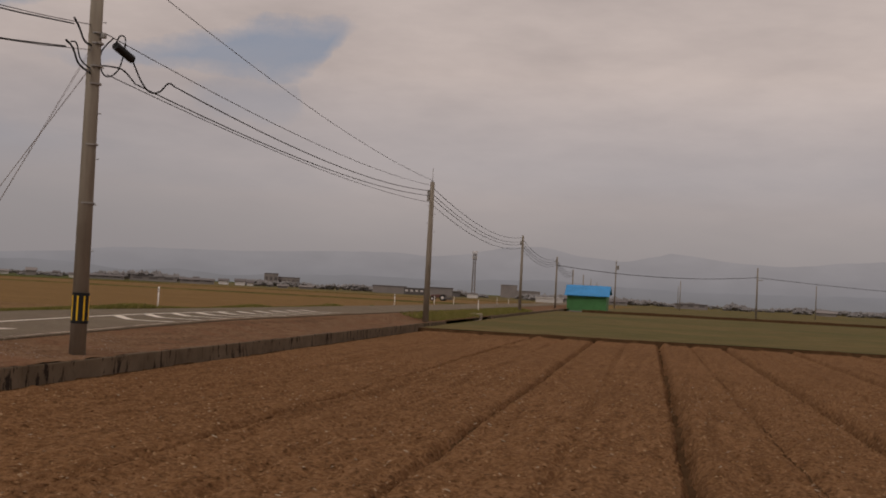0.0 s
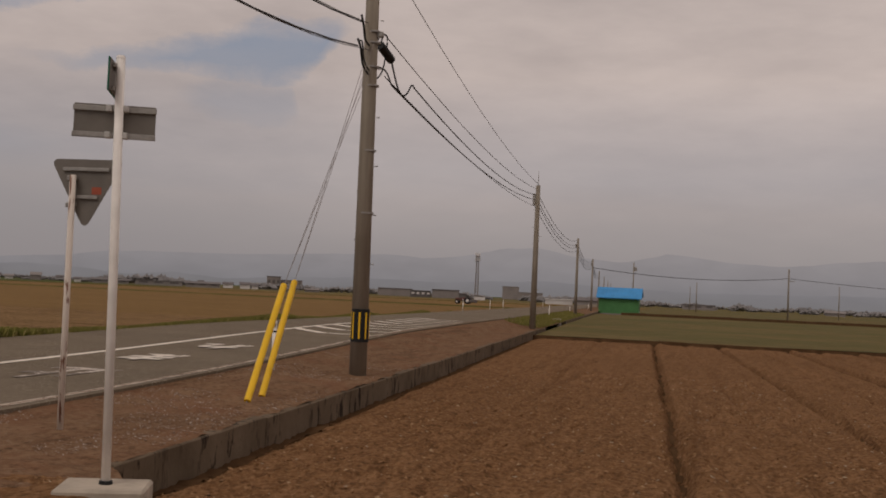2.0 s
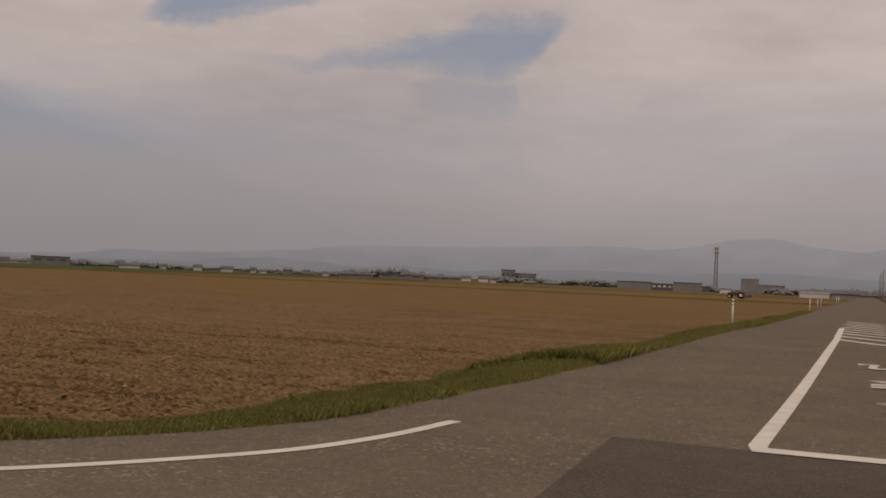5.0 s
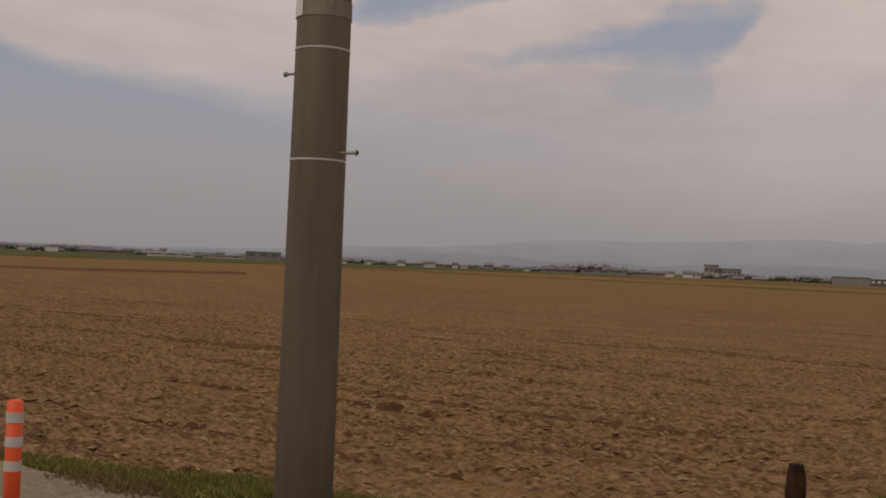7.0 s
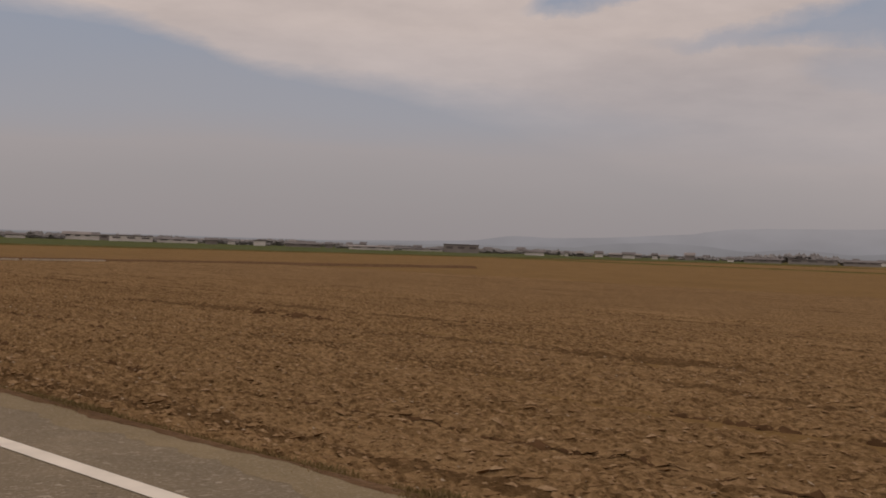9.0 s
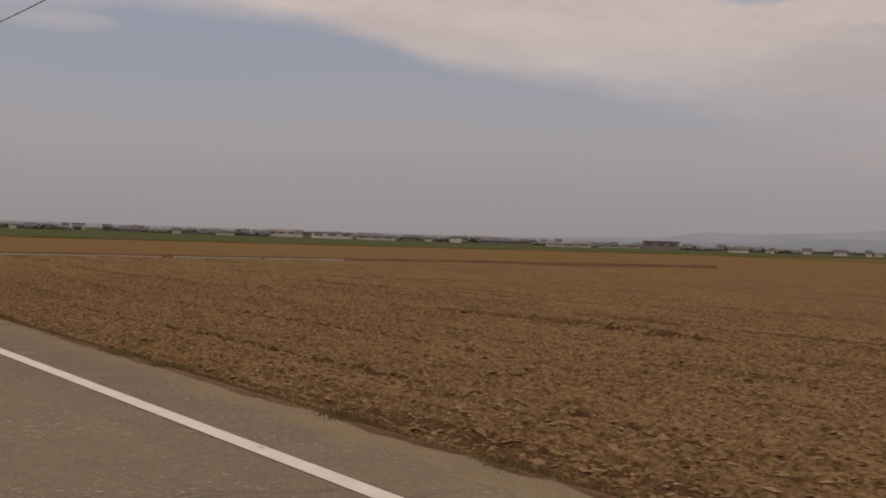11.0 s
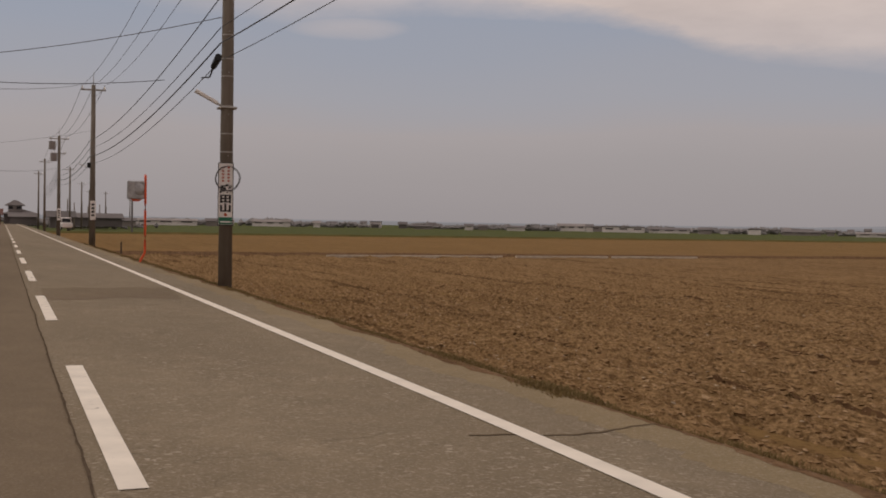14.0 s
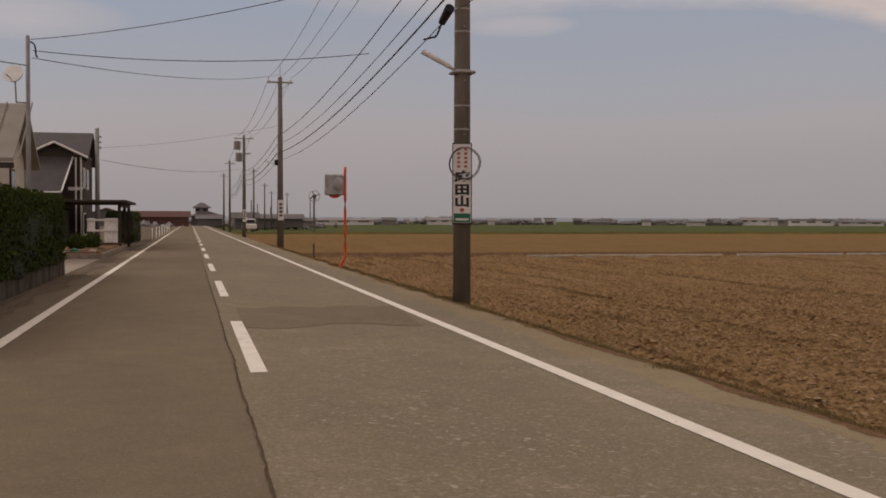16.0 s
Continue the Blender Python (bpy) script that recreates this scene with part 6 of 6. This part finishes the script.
def far_block(az0, az1, top, dist, wall, roof_, label, name="building", x0=-15.0, flat=True, windows=0, wmat=None, category="building"):
    """A distant building across a stretch of bearings, its height from the angle of its top."""
    a, b = spot(az0, dist, x0), spot(az1, dist, x0)
    w = math.hypot(b[0] - a[0], b[1] - a[1])
    rz = math.degrees(math.atan2(b[1] - a[1], b[0] - a[0]))
    h = dist * math.tan(radians(top)) + 1.4 + 0.85
    t = thing(name, (a[0], a[1], -0.85), rz, label, category, "distant buildings")
    d = max(6.0, min(18.0, w * 0.5))
    if flat:
        part("wall", box((0, 0, 0), (w, d, h - 0.5), 0.02), wall, t)
        part("roof", box((-0.3, -0.3, h - 0.5), (w + 0.3, d + 0.3, h), 0.05), roof_, t)
    else:
        part("wall", gable_body(0, w, 0, d, h * 0.66, h * 0.97), wall, t)
        part("roof", gable(bmesh.new(), 0, w, 0, d, h * 0.67, h * 0.98, 0.5, 0.25), roof_, t)
    n = windows
    for i in range(n):
        x = w * (i + 0.5) / n
        ww = w / n * 0.28
        part("window", box((x - ww, -0.08, h * 0.45), (x + ww, 0.02, h * 0.72)), wmat or M_FARDARK, t)
    return t


X4 = -11.7
tower = thing("radio_tower", (*spot(10.87, 880, X4), -0.85), 0, "grey lattice telecom tower with antenna cluster", "tower")
for dx in (-1.0, 1.0):
    for dy in (-1.0, 1.0):
        part("leg", rod((dx * 1.2, dy * 1.2, 0), (dx * 0.7, dy * 0.7, 34), 0.30, 0.24, 6), M_FARGREY, tower)
for j in range(11):
    z, s_ = 1 + 3.0 * j, 1.2 - 0.5 * j / 11
    part("brace", rod((-s_, -s_, z), (s_, -s_, z + 2.6), 0.14, n=5), M_FARGREY, tower)
    part("brace", rod((s_, s_, z), (-s_, s_, z + 2.6), 0.14, n=5), M_FARGREY, tower)
for z in (29.5, 33.2):
    ring_ = part("platform", rod((0, 0, z), (0, 0, z + 0.5), 1.9, 1.9, 14), M_FARGREY, tower)
    for j in range(8):
        a = j * math.pi / 4
        part("antenna", box((1.85 * math.cos(a) - 0.16, 1.85 * math.sin(a) - 0.16, z + 0.4), (1.85 * math.cos(a) + 0.16, 1.85 * math.sin(a) + 0.16, z + 3.0)), M_FARWHITE, ring_)

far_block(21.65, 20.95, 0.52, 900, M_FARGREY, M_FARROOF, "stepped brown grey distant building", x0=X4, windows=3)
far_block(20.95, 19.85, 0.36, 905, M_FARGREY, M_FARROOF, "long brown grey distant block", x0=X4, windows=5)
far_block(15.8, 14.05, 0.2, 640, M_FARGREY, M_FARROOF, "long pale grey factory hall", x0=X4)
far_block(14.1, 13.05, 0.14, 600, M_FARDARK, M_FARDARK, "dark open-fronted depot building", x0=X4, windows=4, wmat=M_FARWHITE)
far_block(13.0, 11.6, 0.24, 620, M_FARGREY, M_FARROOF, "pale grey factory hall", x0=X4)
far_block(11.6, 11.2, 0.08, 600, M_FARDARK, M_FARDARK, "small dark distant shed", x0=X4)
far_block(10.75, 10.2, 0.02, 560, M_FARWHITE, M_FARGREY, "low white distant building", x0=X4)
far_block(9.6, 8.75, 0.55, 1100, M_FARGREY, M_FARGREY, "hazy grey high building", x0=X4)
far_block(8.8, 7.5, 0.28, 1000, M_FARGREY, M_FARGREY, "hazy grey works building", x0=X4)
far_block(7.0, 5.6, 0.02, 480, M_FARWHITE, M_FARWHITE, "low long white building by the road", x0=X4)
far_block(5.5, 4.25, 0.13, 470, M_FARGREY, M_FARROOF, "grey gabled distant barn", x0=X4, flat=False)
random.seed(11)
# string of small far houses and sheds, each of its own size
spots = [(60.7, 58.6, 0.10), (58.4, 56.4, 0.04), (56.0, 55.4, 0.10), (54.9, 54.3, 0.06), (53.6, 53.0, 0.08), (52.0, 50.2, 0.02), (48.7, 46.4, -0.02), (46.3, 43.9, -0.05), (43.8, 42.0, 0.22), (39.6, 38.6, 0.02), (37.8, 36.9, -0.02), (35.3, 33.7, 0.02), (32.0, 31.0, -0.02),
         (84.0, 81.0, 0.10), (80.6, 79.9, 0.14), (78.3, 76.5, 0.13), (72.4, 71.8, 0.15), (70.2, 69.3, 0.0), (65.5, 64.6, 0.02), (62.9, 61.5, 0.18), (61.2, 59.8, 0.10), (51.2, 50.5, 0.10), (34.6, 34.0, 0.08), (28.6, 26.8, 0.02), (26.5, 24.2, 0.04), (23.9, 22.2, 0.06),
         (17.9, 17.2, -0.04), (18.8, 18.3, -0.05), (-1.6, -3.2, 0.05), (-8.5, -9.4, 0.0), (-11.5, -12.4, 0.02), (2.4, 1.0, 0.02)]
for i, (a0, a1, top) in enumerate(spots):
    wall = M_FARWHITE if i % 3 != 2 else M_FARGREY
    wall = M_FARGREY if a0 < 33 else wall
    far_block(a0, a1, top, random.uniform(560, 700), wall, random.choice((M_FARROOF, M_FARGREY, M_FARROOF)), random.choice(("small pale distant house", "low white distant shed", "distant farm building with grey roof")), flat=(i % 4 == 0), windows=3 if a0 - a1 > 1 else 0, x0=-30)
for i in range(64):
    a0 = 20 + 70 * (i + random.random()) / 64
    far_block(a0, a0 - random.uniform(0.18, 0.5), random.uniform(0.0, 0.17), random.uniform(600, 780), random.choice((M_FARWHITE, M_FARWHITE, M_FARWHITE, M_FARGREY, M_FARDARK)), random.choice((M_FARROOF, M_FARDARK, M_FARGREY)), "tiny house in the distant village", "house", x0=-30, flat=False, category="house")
# tree belts on the far edge, haze put into their grey


def tree_clump(az_, dist, width, height, x0=-25.0, mat=None):
    verts, faces = [], []
    cx, cy = spot(az_, dist, x0)
    dx, dy = math.cos(radians(az_)), math.sin(radians(az_))
    for _ in range(int(60 + width * 2.0)):
        u = random.uniform(-1, 1)
        hh = 0.62 * height * (1 - 0.55 * u * u) * random.uniform(0.35, 1.0)
        c = Vector((cx + dx * u * width / 2, cy + dy * u * width / 2 + random.uniform(-3, 3), -0.9 + hh * 0.75))
        r = height * random.uniform(0.13, 0.24)
        k0 = len(verts)
        for p in ((1, 0, 0), (-1, 0, 0), (0, 1, 0), (0, -1, 0), (0, 0, 1), (0, 0, -1)):
            verts.append(c + Vector(p) * r * random.uniform(0.7, 1.3))
        faces += [tuple(k0 + i for i in f) for f in ((0, 2, 4), (2, 1, 4), (1, 3, 4), (3, 0, 4), (2, 0, 5), (1, 2, 5), (3, 1, 5), (0, 3, 5))]
    t = thing("tree_clump", (cx, cy, -0.85), 0, "clump of trees on the horizon, greyed to stand for haze", "trees", "distant tree clumps")
    cr = raw("crown", [v - Vector((cx, cy, -0.85)) for v in verts], faces, mat or M_FARTREE_HAZE, t)
    part("trunk", rod((0, 0, -0.1), (0, 0, height * 0.5), height * 0.05, height * 0.03, 6), M_FARTREE_HAZE, t)


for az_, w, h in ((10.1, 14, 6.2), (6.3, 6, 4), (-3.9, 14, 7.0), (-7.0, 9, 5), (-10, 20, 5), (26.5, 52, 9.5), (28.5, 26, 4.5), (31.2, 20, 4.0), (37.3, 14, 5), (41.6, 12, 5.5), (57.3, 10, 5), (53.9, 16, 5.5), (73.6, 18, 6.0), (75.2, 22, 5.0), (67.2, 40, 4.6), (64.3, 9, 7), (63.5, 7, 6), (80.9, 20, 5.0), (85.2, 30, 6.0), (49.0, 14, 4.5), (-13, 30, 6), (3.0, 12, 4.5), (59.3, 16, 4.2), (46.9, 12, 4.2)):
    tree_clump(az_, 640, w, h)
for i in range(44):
    tree_clump(-12 + 102 * (i + random.random()) / 44, random.uniform(700, 880), random.uniform(18, 60), random.uniform(4.5, 8.5), mat=M_FARTREE_HAZE)

# village at the end of the road
house((-300, -11.2, -0.1), (11, 9), 2.2, 3.4, M_FARRED, M_FARRED, "long low building with dark red roof", 0.5, rz=90)
def hip(bm, x0, x1, y0, y1, z0, z1, over=0.7):
    """A hipped roof with thick eaves."""
    x0, x1, y0, y1 = x0 - over, x1 + over, y0 - over, y1 + over
    k = min(x1 - x0, y1 - y0) * 0.42
    lo = [bm.verts.new(p) for p in ((x0, y0, z0 - 0.15), (x1, y0, z0 - 0.15), (x1, y1, z0 - 0.15), (x0, y1, z0 - 0.15))]
    mid = [bm.verts.new(p) for p in ((x0, y0, z0), (x1, y0, z0), (x1, y1, z0), (x0, y1, z0))]
    top = [bm.verts.new(p) for p in ((x0 + k, y0 + k, z1), (x1 - k, y0 + k, z1), (x1 - k, y1 - k, z1), (x0 + k, y1 - k, z1))]
    bm.faces.new(lo), bm.faces.new(top)
    for a, b in ((lo, mid), (mid, top)):
        for i in range(4):
            bm.faces.new((a[i], a[(i + 1) % 4], b[(i + 1) % 4], b[i]))
    return bm


end_house = thing("house", (-330, 3.0, -0.1), 0, "dark tiled two-storey house at the road end", "house", "roadside houses")
part("wall", box((-9, -2.6, 0), (0, 5.0, 2.6), 0.02), M_FARDARK, end_house)
part("lower_roof", hip(bmesh.new(), -9, 0, -2.6, 5.0, 2.6, 3.7), M_FARROOF, end_house)
part("upper_wall", box((-7, -1.6, 3.2), (-1.2, 1.6, 4.7), 0.02), M_FARGREY, end_house)
part("upper_roof", hip(bmesh.new(), -7, -1.2, -1.6, 1.6, 4.7, 5.9), M_FARROOF, end_house)
for y in (-1.0, 0.8):
    part("window", box((-1.22, y - 0.5, 3.7), (-1.15, y + 0.5, 4.4), 0.01), M_GLASS, end_house)
# white van parked beside the far fields
van = thing("van", (-205, 8.2, -0.12), 8, "white van parked beside the road near the fields", "van", "")
part("body", box((-1.7, -0.75, 0.3), (1.7, 0.75, 1.0), 0.12), M_FARWHITE, van)
cab = part("cabin", box((-1.6, -0.70, 0.95), (1.0, 0.70, 1.75), 0.14), M_FARWHITE, van)
part("windscreen", box((0.96, -0.58, 1.08), (1.03, 0.58, 1.6), 0.02), M_GLASS, cab)
for x in (-1.1, -0.2, 0.6):
    part("window", box((x - 0.35, -0.73, 1.1), (x + 0.35, -0.68, 1.55), 0.02), M_GLASS, cab)
for x in (-1.1, 1.1):
    for y in (-0.7, 0.7):
        wh = part("wheel", rod((x, y - 0.08, 0.29), (x, y + 0.08, 0.29), 0.29, n=16), M_BLACK, van)
        part("rim", rod((x, y - 0.09, 0.29), (x, y + 0.09, 0.29), 0.16, n=12), M_SILVER, wh)
# row of dark tiled houses along the far roadside
for i in range(5):
    house((-320 - 16 * (i % 3), 10.5 + 4.4 * i, -0.1), (3.4 + 0.5 * (i % 3), 6), 1.3 + 0.2 * ((i * 3) % 4), 2.0 + 0.3 * ((i * 3) % 4), (M_FARDARK, M_FARGREY, M_FARDARK)[i % 3], M_FARDARK, "small dark tiled house in the roadside village", 0.5, rz=90)
house((-325, 1.8, -0.1), (6, 5), 1.9, 2.7, M_FARDARK, M_FARROOF, "low dark outbuilding at the road end", 0.5, rz=90)
house((-236, 7.4, -0.1), (3.6, 5), 1.9, 2.7, M_FARDARK, M_FARDARK, "dark tiled farmhouse beside the road", 0.6, rz=90)
house((-300, 13, -0.1), (12, 8), 1.9, 2.8, M_FARDARK, M_FARROOF, "dark tiled farmhouse beside the field", 0.6, rz=90)
house((-330, -24, -0.1), (12, 10), 2.6, 4.2, M_FARDARK, M_FARRED, "low house with red brown roof", 0.6)
for az_, d_, w, h in ((86.3, 300, 16, 3.6), (88.0, 330, 16, 4.0), (85.6, 280, 10, 3.2), (92.6, 250, 16, 3.6), (84.6, 330, 20, 3.2), (87.2, 360, 18, 3.6)):
    tree_clump(az_, d_, w, h, -48)
# wind machine over the fields
fan = thing("frost_fan", (-215, 18.3, -0.7), 0, "small frost fan on a pole in the fields", "fan")
part("pole", rod((0, 0, 0), (0, 0, 5.6), 0.16, 0.12, 8), M_FARDARK, fan)
hub = part("hub", rod((0.2, 0, 5.7), (0.7, 0, 5.7), 0.3, n=10), M_FARDARK, fan)
part("guard", add_tube(bmesh.new(), [(0.6, 0.8 * math.cos(a), 5.7 + 0.8 * math.sin(a)) for a in np.linspace(0, 2 * math.pi, 25)], 0.04, 5), M_FARGREY, fan)
for j in range(4):
    a = j * math.pi / 2 + 0.4
    part("blade", rod((0.6, 0, 5.7), (0.6, 0.72 * math.cos(a), 5.7 + 0.72 * math.sin(a)), 0.12, 0.08, 5), M_FARGREY, hub)

# ---- small ground detail ----
rng = np.random.default_rng(5)


def scatter(name, pts, sizes, material, label, category, flat=0.7, seed=1, long=1.0):
    """Crumbs: distorted octahedra at many places, one mesh of stuff."""
    r2 = np.random.default_rng(seed)
    n = len(pts)
    base_ = np.array([(1, 0, 0), (-1, 0, 0), (0, 1, 0), (0, -1, 0), (0, 0, 1), (0, 0, -1)], float)
    v = base_[None] * (sizes[:, None, None] * r2.uniform(0.55, 1.25, (n, 6, 1)))
    ang = r2.uniform(0, 6.283, n)
    c, s = np.cos(ang)[:, None], np.sin(ang)[:, None]
    x, y = v[..., 0] * c - v[..., 1] * s, v[..., 0] * s + v[..., 1] * c
    tilt = r2.uniform(-0.5, 0.5, n)[:, None]
    v = np.stack([x * long + pts[:, 0:1], y + pts[:, 1:2], v[..., 2] * flat + x * tilt + pts[:, 2:3]], -1).reshape(-1, 3)
    f = np.array([(0, 2, 4), (2, 1, 4), (1, 3, 4), (3, 0, 4), (2, 0, 5), (1, 2, 5), (3, 1, 5), (0, 3, 5)])
    faces = (f[None] + 6 * np.arange(n)[:, None, None]).reshape(-1, 3)
    ob = raw(name, v.tolist(), faces.tolist(), material)
    return tagged(ob, label, category, "", "stuff")


def west_points(n, ymax, rowed=-1.0):
    x = rng.uniform(-75, -20.8, n)
    y = 4.9 + (ymax - 4.9) * rng.uniform(0, 1, n) ** 1.7
    keep = (off_west(x, y) > 0.45) & (fbm(x * 0.16, y * 1.7, 5, 2) + 0.35 * rng.uniform(-1, 1, n) > rowed)
    x, y = x[keep], y[keep]
    return np.stack([x, y, west_height(x, y)], -1)


p = west_points(90000, 26) - np.array([0, 0, 0.010])
scatter("soil_clods", p, rng.uniform(0.012, 0.044, len(p)) * rng.uniform(0.5, 1, len(p)), M_CLOD, "loose clods of brown earth on the ploughed field", "clods", 0.55, 1, 1.7)
p = west_points(70000, 17, 0.50) - np.array([0, 0, 0.012])
scatter("soil_flakes", p, rng.uniform(0.02, 0.060, len(p)) * rng.uniform(0.6, 1, len(p)), M_CLOD, "flaky clods of dry earth on the ploughed field", "clods", 0.5, 7, 1.6)
p = west_points(20000, 11, 0.52) - np.array([0, 0, 0.022])
scatter("soil_lumps", p, rng.uniform(0.04, 0.095, len(p)) * rng.uniform(0.6, 1, len(p)), M_CLOD, "larger lumps of turned earth on the ploughed field", "clods", 0.45, 9, 1.5)
p = west_points(2500, 18)
scatter("straw_scraps", p + np.array([0, 0, 0.02]), rng.uniform(0.012, 0.035, len(p)), M_STRAW, "pale straw scraps on the ploughed field", "straw", 0.25, 2)
n = 26000
x, y = rng.uniform(-10.6, 14, n), 7.2 + 22 * rng.uniform(0, 1, n) ** 1.6
p = np.stack([x, y, east_height(x, y)], -1)
p = p[p[:, 2] > -0.8]
scatter("soil_crumbs", p, rng.uniform(0.010, 0.042, len(p)) * rng.uniform(0.5, 1, len(p)), M_CRUMB, "loose crumbs of earth on the harrowed field", "clods", 0.7, 3)
p2 = p[:1200] + np.array([0.05, 0.03, 0.015])
scatter("straw_bits", p2, rng.uniform(0.012, 0.04, len(p2)), M_STRAW, "pale straw bits on the harrowed field", "straw", 0.3, 4)
# gravel on the verge
n = 9000
y = 7.0 + 16 * rng.uniform(0, 1, n) ** 1.5
u = rng.uniform(0.03, 0.97, n)
keep = (value_noise(u * 3.0, y * 0.9, 21) > 0.52) | ((u < 0.2) & (y < 10.5) & (value_noise(u * 6, y * 1.5, 3) > 0.35))
y, u = y[keep], u[keep]
n = len(y)
a = np.array([mouth_right(v) for v in y]) - 0.12
b = wall_x(np.maximum(y, 8.6)) - 0.02
x = a + (b - a) * u
z = rise_of(y) * (1 - smoothstep(0.1, 0.75, u)) - 0.035 - 0.15 * u + (0.07 * (fbm(x * 2.1, y * 3.1, 51) - 0.5) + 0.022 * (fbm(x * 9, y * 11, 61) - 0.5)) * np.minimum(1, 8 * u)
p = np.stack([x, y, z + 0.001], -1)
scatter("gravel", p, rng.uniform(0.005, 0.015, n) * rng.uniform(0.6, 1.5, n), M_GRAVEL, "scattered gravel stones on the earth verge", "gravel", 0.7, 5)


def grass(name, pts, height, label, seed, blades=5, mat=None):
    """Tufts of thin bent blades."""
    r2 = np.random.default_rng(seed)
    verts, faces = [], []
    for (x, y, z), h in zip(pts, height):
        for _ in range(blades):
            a = r2.uniform(0, 6.283)
            lean_, w = r2.uniform(0.1, 0.8) * h, 0.003 + 0.013 * h
            bx, by = x + r2.normal(0, 0.045), y + r2.normal(0, 0.045)
            px_, py_ = -math.sin(a) * w, math.cos(a) * w
            hh = h * r2.uniform(0.6, 1.25)
            k0 = len(verts)
            verts += [(bx - px_, by - py_, z - 0.03), (bx + px_, by + py_, z - 0.03), (bx + math.cos(a) * lean_ * 0.35 + px_ * 0.7, by + math.sin(a) * lean_ * 0.35 + py_ * 0.7, z + hh * 0.6), (bx + math.cos(a) * lean_, by + math.sin(a) * lean_, z + hh)]
            faces += [(k0, k0 + 1, k0 + 2), (k0, k0 + 2, k0 + 3)]
    ob = raw(name, verts, faces, mat or M_GRASS)
    return tagged(ob, label, "grass", "", "stuff")


# corner and west side of the side road
x, y = rng.uniform(-28.5, -19.6, 110000), rng.uniform(4.5, 20, 110000)
d = off_west(x, y)
keep = (d > 0.02) & (d < np.interp(x, [-28.5, -26.8, -25.5, -24.3, -23.2, -21.5], [0.6, 1.3, 2.1, 2.6, 2.7, 1.7]) + 0.8 * (value_noise(x * 1.3, y * 1.3, 8) - 0.5)) & (y < 20)
x, y = x[keep], y[keep]
grass("grass_corner", np.stack([x, y, west_height(x, y)], -1), 0.035 + 0.11 * value_noise(x * 1.1, y * 1.1, 3) ** 1.5, "green grass at the corner of the field", 1, 7)
y = 18 + 90 * rng.uniform(0, 1, 30000) ** 1.8
x = side_left(y) - 0.03 - np.minimum(np.abs(rng.normal(0, 1.6, 30000)), rng.uniform(0.5, 3.0, 30000))
grass("grass_strip", np.stack([x, y, west_height(x, np.minimum(y, 58))], -1), 0.04 + 0.26 * value_noise(x * 0.5, y * 0.30, 9) ** 3, "grassy strip along the side road", 2, 5)
# thin fringe along the main road
x = rng.uniform(-110, -25, 24000)
x = x[value_noise(x * 0.8, x * 0, 14) > 0.12]
y = 4.33 + np.abs(rng.normal(0, 0.22, len(x)))
grass("grass_fringe", np.stack([x, y, west_height(x, y)], -1), 0.015 + 0.055 * value_noise(x * 2, y * 2, 4) ** 1.5, "thin brown green fringe at the asphalt edge", 3, 6, M_FRINGE)
x = rng.uniform(-9.4, 12, 5000)
y = rng.uniform(4.9, 6.9, 5000)
grass("grass_bank", np.stack([x, y, east_height(x, y)], -1), 0.04 + 0.08 * rng.uniform(0, 1, 5000), "short grass on the bank beside the road", 4, 4)
y = 56 + 60 * rng.uniform(0, 1, 5000)
u = rng.uniform(0.1, 1, 5000)
x = side_right(y) + (wall_x(y) - side_right(y)) * u
grass("grass_verge", np.stack([x, y, -0.03 - 0.1 * u + 0.2 * (1 - u)], -1), 0.08 + 0.1 * rng.uniform(0, 1, 5000), "olive grass on the verge beyond the second pole", 5, 4)
